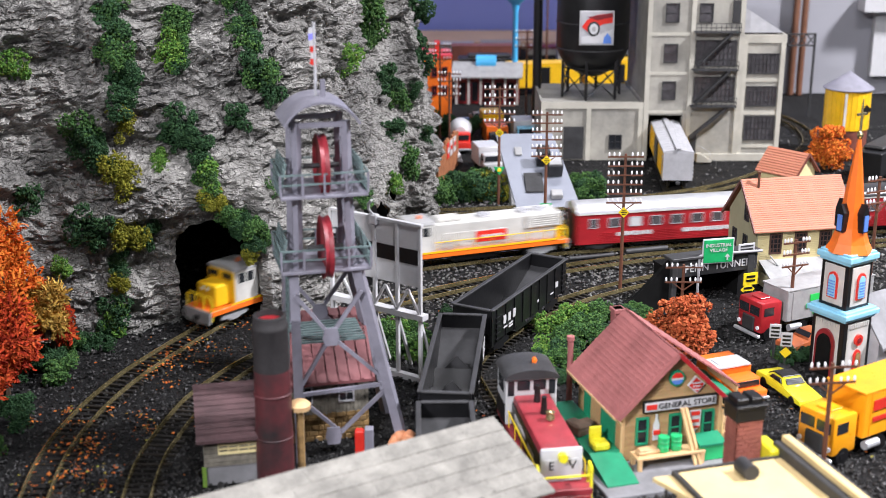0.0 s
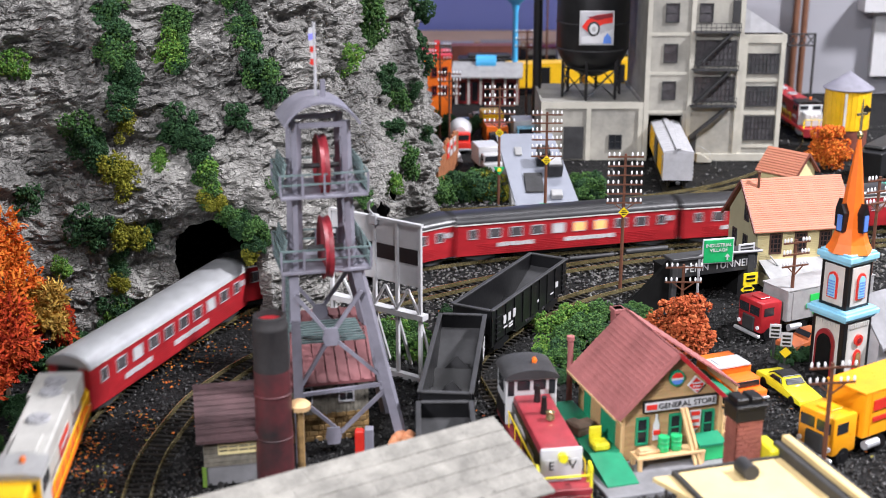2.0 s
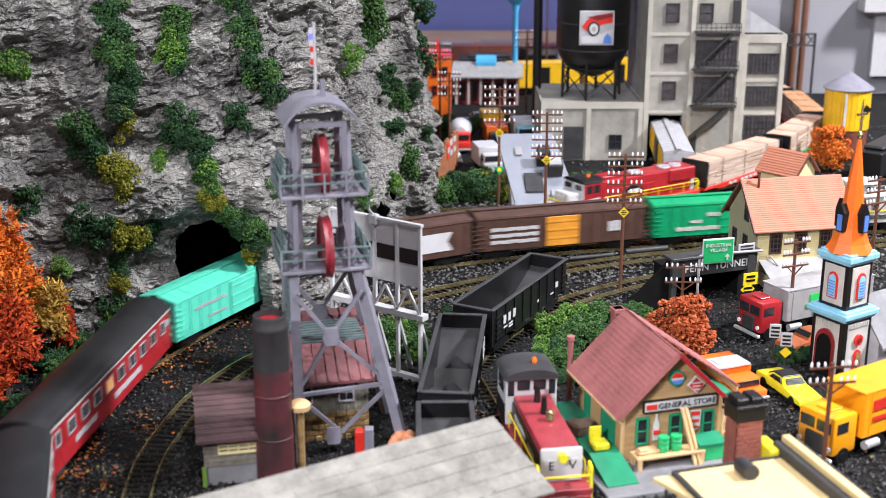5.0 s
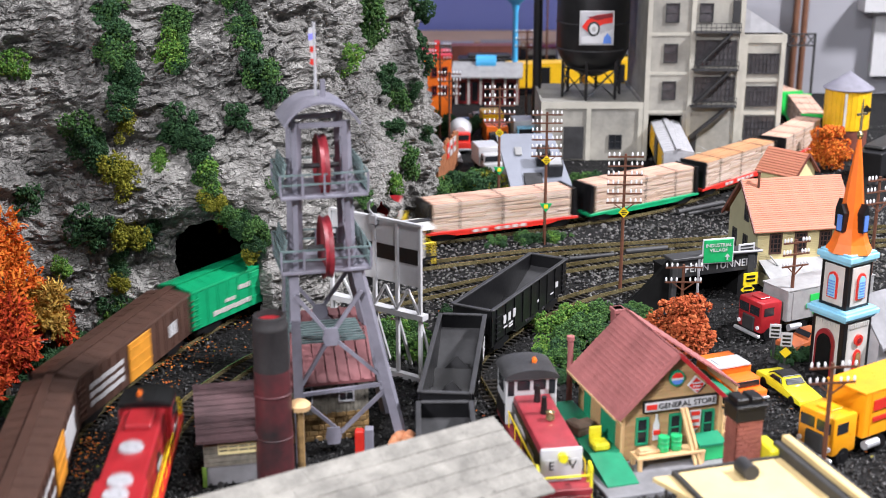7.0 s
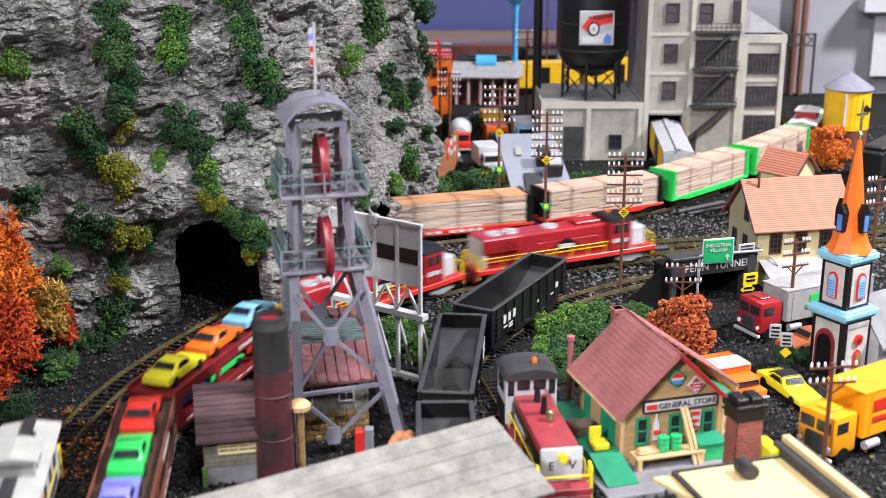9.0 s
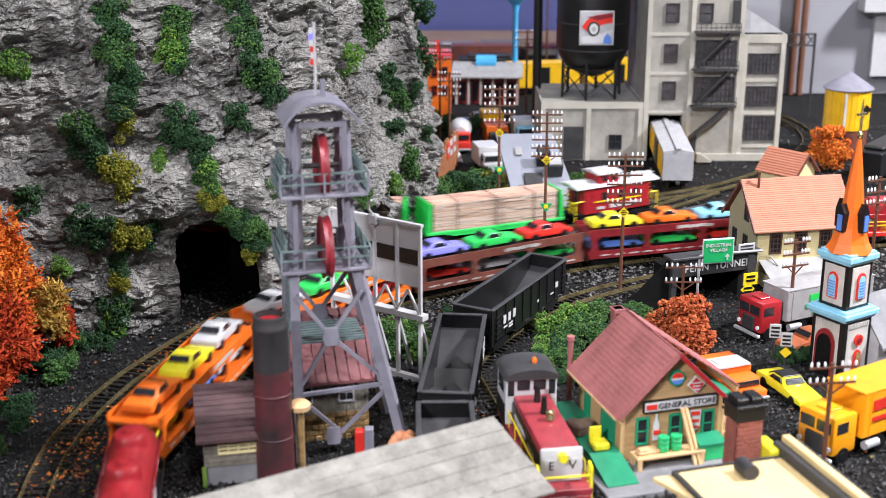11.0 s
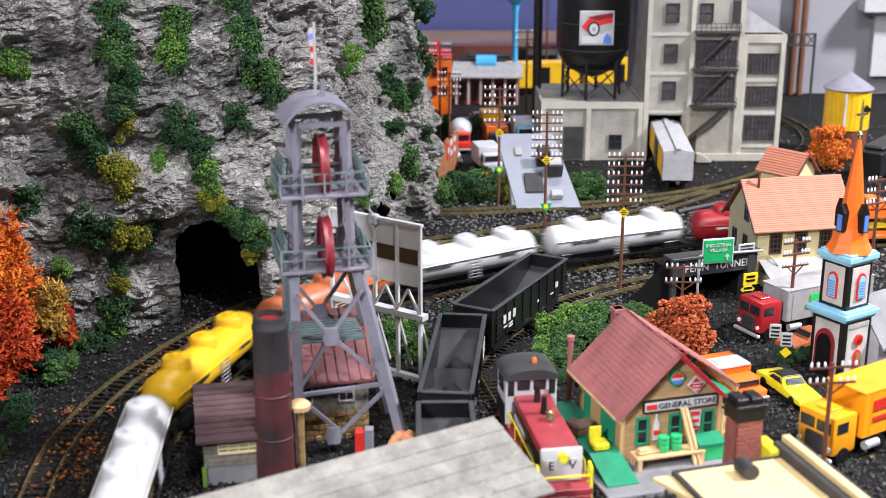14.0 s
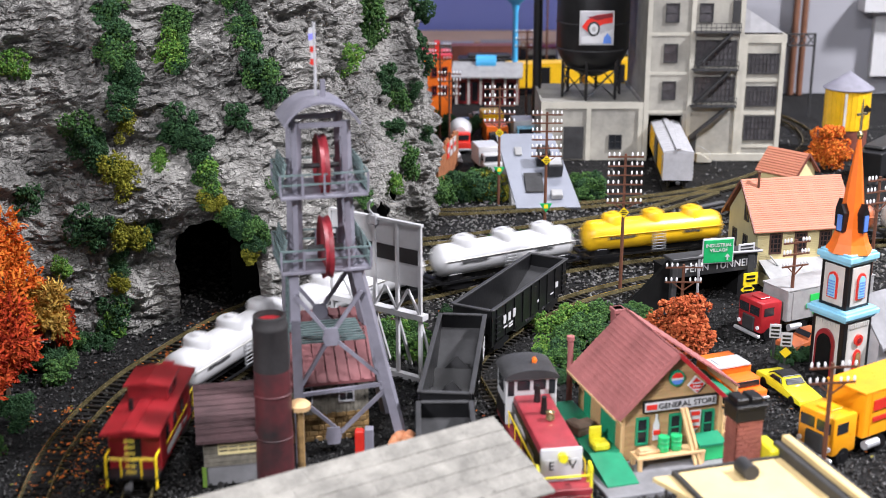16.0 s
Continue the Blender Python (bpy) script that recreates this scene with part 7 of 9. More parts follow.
thicket("low foam bush between the tracks", "trackside bushes", [(0.048, 1.184, 0.010, 4, "dg"), (0.066, 1.190, 0.010, 4, "dgg"), (0.088, 1.199, 0.011, 5, "dg"), (0.106, 1.207, 0.011, 5, "gdl"), (0.120, 1.211, 0.008, 3, "gd")])
thicket("foam bush beside the church door", "church bushes", [(0.264, 0.893, 0.012, 6, "ddg")])
thicket("dark foam bush at the foot of the cliff", "cliff foot bushes", [(-0.285, 0.905, 0.018, 6, "dgd"), (-0.262, 0.930, 0.012, 4, "dd"), (-0.295, 0.865, 0.018, 5, "dg"), (-0.30, 0.80, 0.02, 4, "d"), (-0.292, 0.745, 0.014, 3, "gd")])


def strand_mesh(name, seed, n, mt, rx, rz, length):
    """A crown of fine crooked fibres round a few lobes."""
    rng = random.Random(seed)
    verts, faces = [], []
    lobes = [(Vector((rng.uniform(-rx, rx) * 0.6, rng.uniform(-rx, rx) * 0.6, rz * rng.uniform(0.25, 0.8))), rng.uniform(0.35, 0.55) * min(rx, rz / 2) * 1.25) for _ in range(12)]
    for i in range(n):
        c, lr = rng.choice(lobes)
        d = Vector((rng.gauss(0, 1), rng.gauss(0, 1), rng.gauss(0, 1))).normalized()
        p = c + d * lr * rng.uniform(0.55, 1.0)
        g = (d + Vector((rng.gauss(0, 0.7), rng.gauss(0, 0.7), rng.gauss(0, 0.7)))).normalized()
        w = rng.uniform(0.0005, 0.0010)
        k = len(verts)
        for j in range(4):
            s = g.orthogonal().normalized()
            u = g.cross(s)
            for q in range(3):
                a = 2.0944 * q
                verts.append(p + (s * math.cos(a) + u * math.sin(a)) * w)
            p = p + g * length * rng.uniform(0.2, 0.4)
            g = (g + Vector((rng.gauss(0, 0.5), rng.gauss(0, 0.5), rng.gauss(0, 0.5)))).normalized()
        for j in range(3):
            for q in range(3):
                a, b = k + j * 3 + q, k + j * 3 + (q + 1) % 3
                faces.append((a, b, b + 3, a + 3))
    me = bpy.data.meshes.new(name)
    me.from_pydata(verts, [], faces)
    me.materials.append(M[mt])
    return me


def autumn_tree(x, y, z, h, r, mt, seed, label, n=2600, length=0.008):
    e = thing("autumn_tree", pose(x, y, z, 0, 0, seed * 40), label, "tree", "autumn trees")
    b = BM()
    lathe(b, [(0.0032, 0.0), (0.0020, h * 0.35), (0.0009, h * 0.8)], 8)
    tr = part("trunk", b, "trunk", e, "", True)
    rng = random.Random(seed)
    for k in range(6):
        a = k * 1.05 + rng.random()
        z0 = h * rng.uniform(0.2, 0.6)
        b = BM()
        p1 = (r * 0.35 * math.cos(a), r * 0.35 * math.sin(a), z0 + h * 0.10)
        p2 = (r * 0.7 * math.cos(a + 0.2), r * 0.7 * math.sin(a + 0.2), z0 + h * 0.25)
        cyl(b, (0, 0, z0), p1, 0.0012, 0.0009, 6)
        cyl(b, p1, p2, 0.0009, 0.0004, 6)
        part("limb", b, "trunk", e)
    o = new("crown", strand_mesh("crown", seed, n, mt, r, h, length))
    o.parent = e
    return e


OT = "tree of fine orange autumn fibres at the cliff foot"
autumn_tree(-0.330, 0.905, 0.0, 0.128, 0.027, "leaforange", 1, OT, 2200)
autumn_tree(-0.315, 0.872, 0.0, 0.094, 0.022, "leaforange", 2, OT, 2000)
autumn_tree(-0.2915, 0.886, 0.020, 0.048, 0.0125, "leafgold", 3, "bush of fine golden autumn fibres at the cliff foot", 1300)
autumn_tree(-0.2935, 0.905, 0.0, 0.044, 0.011, "leafred", 4, "bush of fine red-orange autumn fibres", 1200)
autumn_tree(-0.308, 0.835, 0.0, 0.072, 0.020, "leafred", 5, "tree of dark red-orange autumn fibres", 2000)
autumn_tree(-0.312, 0.790, 0.0, 0.058, 0.016, "leafred", 6, "tree of dark red-orange autumn fibres", 1600)
autumn_tree(-0.362, 0.900, 0.0, 0.15, 0.030, "leaforange", 7, OT)


def orange_tree():
    e = thing("round_orange_tree", pose(0.4585, 1.490, 0), "round orange autumn tree near the yellow water tank", "tree")
    b = BM()
    lathe(b, [(0.003, 0), (0.002, 0.03)], 8)
    part("trunk", b, "trunk", e)
    for i, (x, y, z, r) in enumerate(((0, 0, 0.034, 0.020), (0.010, -0.006, 0.022, 0.017), (-0.012, 0.004, 0.020, 0.017), (0.002, 0.0, 0.014, 0.016))):
        o = new("crown", clump("o", i))
        o.parent = e
        o.matrix_basis = pose(x, y, z, 0, 0, 70 * i) @ Matrix.Diagonal((r, r, r, 1))


orange_tree()


def rust_bush():
    e = thing("rust_bush", pose(0.1835, 0.9200, 0) @ Matrix.Diagonal((0.93, 0.93, 0.96, 1)), "round rust brown foam bush behind the store", "bush")
    for i, (x, y, z, r) in enumerate(((0, 0, 0.020, 0.026), (0.010, -0.008, 0.012, 0.020), (-0.014, 0.004, 0.014, 0.020), (0.004, 0.006, 0.028, 0.018))):
        o = new("foliage", clump("r", i))
        o.parent = e
        o.matrix_basis = pose(x, y, z) @ Matrix.Diagonal((r, r, r * 0.9, 1))


rust_bush()


# ---- rolling stock (x forward, z = 0 on the rail heads) ----
def truck_frame(b):
    for y in (-0.0125, 0.0125):
        prism(b, [(-0.013, 0.0075), (-0.013, 0.0042), (-0.006, 0.0035), (-0.004, 0.0018), (0.004, 0.0018), (0.006, 0.0035), (0.013, 0.0042), (0.013, 0.0075), (0.005, 0.009), (-0.005, 0.009)], y - 0.001, y + 0.001, "y")
    box(b, -0.003, 0.003, -0.012, 0.012, 0.003, 0.0085)


def wheel_pair(b):
    cyl(b, (0, -0.0115, 0), (0, 0.0115, 0), 0.0012, n=8)
    for y in (-0.0085, 0.0085):
        cyl(b, (0, y - 0.0013, 0), (0, y + 0.0013, 0), 0.0052, n=16)


def knuckle(b):
    box(b, 0, 0.006, -0.0012, 0.0012, 0.0062, 0.0088)
    box(b, 0.004, 0.0078, -0.0024, 0.0022, 0.0058, 0.0094, 0.0006)


def running_gear(e, L, frame_mat="black", axles=(-0.009, 0.009)):
    for sx in (-1, 1):
        x = sx * (L / 2 - 0.026)
        t = shared(("truck", frame_mat), truck_frame, frame_mat, "truck", e, "", m=pose(x, 0, 0))
        for a in axles:
            shared("wheels", wheel_pair, "wheel", "wheelset", t, "", True, pose(a, 0, 0.0052))
        shared("knuckle", knuckle, "greyblack", "coupler", e, "", m=pose(sx * (L / 2 - 0.0045), 0, 0, 0, 0, 0 if sx > 0 else 180))


def bars(e, y, rows, material="white", name="lettering"):
    """Unreadable writing as plain bars on a side, cut into letter-wide pieces: rows of x0, x1, z0, z1."""
    for x0, x1, z0, z1 in rows:
        n = max(1, round((x1 - x0) / 0.0052)) if name == "lettering" else 1
        for k in range(n):
            a, c = x0 + (x1 - x0) * k / n, x0 + (x1 - x0) * (k + 1) / n
            b = BM()
            box(b, a, c - (0.0009 if n > 1 else 0.0), min(y, y * 1.02), max(y, y * 1.02), z0 + (0.0004 if k % 3 == 1 else 0.0), z1 - (0.0004 if k % 4 == 2 else 0.0))
            part(name, b, material, e)


def boxcar(label, body, door, extra="", L=0.174, h=0.043, roof=None, walk_mat=None):
    e = thing("boxcar", pose(0, 0, 0), label, "boxcar", "freight wagons")
    l = L / 2 - 0.005
    b = BM()
    box(b, -l, l, -0.0165, 0.0165, 0.0095, h - 0.003, 0.0005)
    for i in range(14):
        x = -l + 0.006 + i * (2 * l - 0.012) / 13
        if abs(x) > 0.022:
            for s in (-1, 1):
                box(b, x - 0.0007, x + 0.0007, s * 0.0165 - 0.0006, s * 0.0165 + 0.0006, 0.011, h - 0.004)
    for k in range(5):
        z = 0.014 + k * 0.0055
        for s in (-1, 1):
            box(b, s * l - 0.0009, s * l + 0.0009, -0.0145, 0.0145, z, z + 0.0022, 0.0004)
    part("body", b, body, e)
    b = BM()
    prism(b, [(-0.0172, h - 0.003), (0.0172, h - 0.003), (0.0168, h - 0.0012), (0, h + 0.0015), (-0.0168, h - 0.0012)], -l - 0.001, l + 0.001, "x")
    for i in range(13):
        x = -l + 0.008 + i * (2 * l - 0.016) / 12
        prism(b, [(-0.0166, h - 0.001), (0, h + 0.0019), (0.0166, h - 0.001), (0, h + 0.0008)], x - 0.0007, x + 0.0007, "x")
    part("roof", b, roof or body, e)
    b = BM()
    box(b, -l - 0.003, l + 0.003, -0.0028, 0.0028, h + 0.002, h + 0.0028)
    part("roof_walk", b, walk_mat or roof or body, e)
    for s in (-1, 1):
        b = BM()
        box(b, -0.016, 0.016, s * 0.0172 - 0.0006, s * 0.0172 + 0.0006, 0.0105, h - 0.0045, 0.0003)
        for k in range(3):
            box(b, -0.0155, 0.0155, s * 0.0178 - 0.0004, s * 0.0178 + 0.0004, 0.017 + k * 0.008, 0.0185 + k * 0.008)
        part("door", b, door, e)
        b = BM()
        tube(b, [(s * (l - 0.002), -0.0172 * 1, 0.010), (s * (l - 0.002), -0.0172, h - 0.004)], 0.0004)
        for k in range(6):
            z = 0.013 + k * 0.0042
            box(b, s * l - 0.008, s * l - 0.001, -0.0176, -0.0168, z, z + 0.0006)
            box(b, s * l - 0.008, s * l - 0.001, 0.0168, 0.0176, z, z + 0.0006)
        part("ladder", b, "silver" if extra == "plain" else body, e)
    b = BM()
    box(b, -l + 0.004, l - 0.004, -0.008, 0.008, 0.0065, 0.0098)
    part("underframe", b, "black", e)
    running_gear(e, L)
    for s in (-1, 1):
        y = s * 0.0170
        if extra == "teal":
            b = BM()
            prism(b, [(s * -0.022, 0.018), (s * -0.052, 0.018), (s * -0.052, 0.031), (s * -0.022, 0.031), (s * -0.030, 0.0245)], y - 0.0003, y + 0.0003, "y")
            part("black_panel", b, "black", e)
            bars(e, y * 1.03, [tuple(sorted((s * -0.048, s * -0.034))) + (0.023, 0.027)])
            bars(e, y, [tuple(sorted((s * 0.022, s * 0.060))) + (0.028, 0.0305), tuple(sorted((s * 0.022, s * 0.045))) + (0.018, 0.020)], "lgrey")
        elif extra == "white panel":
            b = BM()
            prism(b, [(s * -0.020, 0.016), (s * -0.062, 0.016), (s * -0.057, 0.0245), (s * -0.062, 0.033), (s * -0.020, 0.033)], y - 0.0003, y + 0.0003, "y")
            part("white_panel", b, "white", e)
            bars(e, y, [tuple(sorted((s * 0.022, s * 0.068))) + (0.0295, 0.033), tuple(sorted((s * 0.022, s * 0.055))) + (0.018, 0.0215)])
        elif extra == "lines":
            bars(e, y, [tuple(sorted((s * 0.024, s * 0.070))) + (z, z + 0.0035) for z in (0.016, 0.022, 0.028)])
            bars(e, y, [tuple(sorted((s * -0.045, s * -0.058))) + (0.020, 0.030)])
        elif extra == "green":
            bars(e, y, [tuple(sorted((s * -0.010, s * 0.030))) + (0.028, 0.032), tuple(sorted((s * 0.0, s * 0.060))) + (0.015, 0.019), tuple(sorted((s * 0.034, s * 0.046))) + (0.022, 0.025)], "offwhite")
            b = BM()
            box(b, min(s * -0.05, s * -0.068), max(s * -0.05, s * -0.068), y - 0.0003, y + 0.0003, 0.020, 0.036)
            part("black_panel", b, "black", e)
            bars(e, y * 1.03, [tuple(sorted((s * -0.053, s * -0.065))) + (z, z + 0.002) for z in (0.023, 0.027, 0.031)], "offwhite")
    return e


def passenger(label, roof="greyblack", lit=()):
    L = 0.2235
    e = thing("passenger_car", pose(0, 0, 0), label, "passenger car", "red passenger train")
    l = L / 2 - 0.003
    b = BM()
    box(b, -l, l, -0.0162, 0.0162, 0.007, 0.0375, 0.0006)
    part("body", b, "red", e)
    for s in (-1, 1):
        for k in range(6):
            z = 0.0095 + k * 0.0016
            b = BM()
            box(b, -l + 0.02, l - 0.02, s * 0.0162 - 0.0003, s * 0.0162 + 0.0003, z, z + 0.0007)
            part("fluting", b, "red", e)
    b = BM()
    prof = [(0.0168 * math.cos(a), 0.0372 + 0.0085 * math.sin(a)) for a in [math.pi * i / 12 for i in range(13)]]
    prism(b, prof, -l - 0.0005, l + 0.0005, "x")
    part("roof", b, roof, e, smooth=True)
    b = BM()
    for s in (-1, 1):
        box(b, -l, l, s * 0.0166 - 0.0004, s * 0.0166 + 0.0004, 0.0362, 0.0374)
    part("cornice_stripe", b, "offwhite", e)
    for s in (-1, 1):
        for i in range(10):
            x = -l + 0.016 + i * (2 * l - 0.032) / 9
            b = BM()
            w = 0.0055 if 0 < i < 9 else 0.0035
            box(b, x - w, x + w, s * 0.0162 - 0.0004, s * 0.0162 + 0.0004, 0.0235, 0.0318, 0.0003)
            w2 = part("window", b, "lit" if i in lit else ("white" if (i * 7 + len(label)) % 5 == 0 and 0 < i < 9 else "glassgrey"), e)
            b = BM()
            for x0, x1, z0, z1 in ((x - w - 0.0006, x + w + 0.0006, 0.0316, 0.0323), (x - w - 0.0006, x + w + 0.0006, 0.0229, 0.0236), (x - w - 0.0006, x - w + 0.0001, 0.0229, 0.0323), (x + w - 0.0001, x + w + 0.0006, 0.0229, 0.0323)):
                box(b, x0, x1, s * 0.0163 - 0.0005, s * 0.0163 + 0.0005, z0, z1)
            part("window_frame", b, "lgrey", w2)
        bars(e, s * 0.0166, [(-0.045, 0.005, 0.0145, 0.0185), (0.035, 0.07, 0.0145, 0.0185)])
        bars(e, s * 0.0166, [(-l + 0.004, -l + 0.012, 0.026, 0.031)], "lgrey")
        b = BM()
        box(b, -0.05, 0.05, s * 0.009 - 0.003, s * 0.009 + 0.003, 0.003, 0.0075, 0.0008)
        part("underfloor_box", b, "black", e)
    for s in (-1, 1):
        b = BM()
        box(b, s * l - 0.0012, s * l + 0.0022, -0.008, 0.008, 0.008, 0.038, 0.0008)
        part("vestibule", b, "black", e)
    running_gear(e, L, "greyblack")
    return e


def diesel(label, scheme, high=False):
    """Road-switcher: short nose and cab at the front, long hood behind."""
    L = 0.194
    e = thing("diesel_locomotive", pose(0, 0, 0), label, "locomotive", scheme + " locomotives")
    l = L / 2 - 0.006
    pale = scheme == "grey and yellow"
    hood, cab, nose, sill, rail, cabroof = (("offwhite", "offwhite", "yellow", "orange", "yellow", "grey") if pale else ("red", "red", "white", "brightred", "signyellow", "black"))
    b = BM()
    box(b, -l, l, -0.0165, 0.0165, 0.010, 0.0145, 0.0005)
    part("frame_sill", b, sill, e)
    for s in (-1, 1):
        b = BM()
        prism(b, [(-0.0160, 0.0140), (0.0160, 0.0140), (0.0150, 0.0040), (0.0050, 0.0026), (-0.0050, 0.0026), (-0.0150, 0.0040)], min(s * l, s * (l + 0.0016)), max(s * l, s * (l + 0.0016)), "x")
        part("pilot", b, "grey" if pale else "maroon", e)
    b = BM()
    hw = 0.0125
    box(b, -l + 0.010, 0.042, -hw, hw, 0.0145, 0.0405, 0.0016, 2)
    box(b, -l + 0.006, -l + 0.042, -hw - 0.002, hw + 0.002, 0.027, 0.041, 0.0012)
    for s in (-1, 1):
        for i in range(9):
            x = -0.03 + i * 0.007
            box(b, x, x + 0.0055, s * hw - 0.0004, s * hw + 0.0004, 0.017, 0.031, 0.0002)
        for i in range(5):
            box(b, -l + 0.010, -l + 0.038, s * (hw + 0.002) - 0.0004, s * (hw + 0.002) + 0.0004, 0.029 + i * 0.002, 0.0298 + i * 0.002)
    part("long_hood", b, hood, e)
    b = BM()
    box(b, 0.042, 0.066, -0.0158, 0.0158, 0.0145, 0.0425, 0.001)
    part("cab", b, cab if not pale else "offwhite", e)
    b = BM()
    prism(b, [(-0.0163, 0.0415), (0.0163, 0.0415), (0.0155, 0.0438), (0.006, 0.0452), (-0.006, 0.0452), (-0.0155, 0.0438)], 0.041, 0.067, "x")
    part("cab_roof", b, cabroof, e)
    b = BM()
    box(b, 0.066, l - 0.008, -0.0115, 0.0115, 0.0145, 0.0400 if high else 0.033, 0.002, 2)
    box(b, 0.0655, 0.0672, -0.0155, 0.0155, 0.0145, 0.041, 0.0005)
    part("short_nose", b, nose, e)
    for s in (-1, 1):
        b = BM()
        box(b, 0.046, 0.053, s * 0.0158 - 0.0004, s * 0.0158 + 0.0004, 0.031, 0.039, 0.0003)
        box(b, 0.055, 0.062, s * 0.0158 - 0.0004, s * 0.0158 + 0.0004, 0.031, 0.039, 0.0003)
        part("cab_window", b, "glass", e)
        b = BM()
        box(b, 0.0668, 0.0676, min(s * 0.003, s * 0.0135), max(s * 0.003, s * 0.0135), 0.0345, 0.0395)
        part("windscreen", b, "glass", e)
        b = BM()
        pts = [(-l + 0.004, s * 0.0162, 0.0245), (0.040, s * 0.0162, 0.0245)]
        tube(b, pts, 0.0005)
        for i in range(8):
            x = -l + 0.006 + i * 0.0175
            tube(b, [(x, s * 0.0162, 0.0145), (x, s * 0.0162, 0.0245)], 0.0004)
        part("handrail", b, rail, e)
        if pale:
            bars(e, s * 0.0130, [(-0.03, 0.0, 0.020, 0.030)], "brightred", "red_panel")
            bars(e, s * 0.0134, [(-0.026, -0.004, 0.024, 0.0265)], "white")
            bars(e, s * 0.0166, [(-l + 0.01, l - 0.02, 0.0148, 0.0165)], "yellow", "stripe")
        else:
            b = BM()
            prism(b, [(0.012, 0.026), (-0.001, 0.033), (-0.014, 0.026), (-0.001, 0.019)], s * 0.0130 - 0.0003, s * 0.0130 + 0.0003, "y")
            part("black_diamond", b, "black", e)
            bars(e, s * 0.0134, [(-0.009, 0.007, 0.024, 0.0275)])
            bars(e, s * 0.0163, [(0.046, 0.062, 0.022, 0.026)])
            bars(e, s * 0.0131, [(-l + 0.012, 0.040, 0.0195, 0.0207)], "signyellow", "stripe")
    for sx in (-1, 1):
        b = BM()
        x = sx * (l - 0.0015)
        for y in (-0.014, -0.005, 0.005, 0.014):
            tube(b, [(x, y, 0.0145), (x, y, 0.0255)], 0.0006)
        tube(b, [(x, -0.014, 0.0255), (x, 0.014, 0.0255)], 0.0006)
        tube(b, [(x, -0.015, 0.006), (x, -0.015, 0.024)], 0.0008)
        tube(b, [(x, 0.015, 0.006), (x, 0.015, 0.024)], 0.0008)
        part("end_railing", b, "signyellow", e)
    b = BM()
    box(b, -l + 0.0055, -l + 0.0105, -hw - 0.001, hw + 0.001, 0.0145, 0.0395, 0.0008)
    part("rear_end", b, "offwhite" if not pale else "yellow", e)
    for x in (-0.068, -0.052, -0.012):
        b = BM()
        cyl(b, (x, 0, 0.0408), (x, 0, 0.0425), 0.0072, 0.0066, 18)
        cyl(b, (x, 0, 0.0425), (x, 0, 0.0431), 0.0020, 0.0020, 10)
        for k in range(4):
            a = math.pi * k / 4
            beam(b, (x - 0.0066 * math.cos(a), -0.0066 * math.sin(a), 0.0427), (x + 0.0066 * math.cos(a), 0.0066 * math.sin(a), 0.0427), 0.0006)
        part("roof_fan", b, "lgrey", e)
    b = BM()
    box(b, 0.012, 0.036, -0.008, 0.008, 0.040, 0.0436, 0.001)
    part("exhaust_hatch", b, hood, e)
    b = BM()
    lathe(b, [(0.0018, 0.0), (0.0018, 0.0018), (0.0012, 0.003)], 10, at=(0.052, 0.004, 0.0452))
    part("beacon", b, "orange", e)
    b = BM()
    box(b, -0.022, 0.022, -0.013, 0.013, 0.0035, 0.0102, 0.0015)
    part("fuel_tank", b, "black", e)
    b = BM()
    for y in (-0.003, 0.003):
        cyl(b, (l - 0.009, y, 0.029), (l - 0.0074, y, 0.029), 0.0016, n=10)
    part("headlight", b, "glassins", e)
    running_gear(e, L - 0.01, "silver", (-0.011, 0.0, 0.011))
    return e


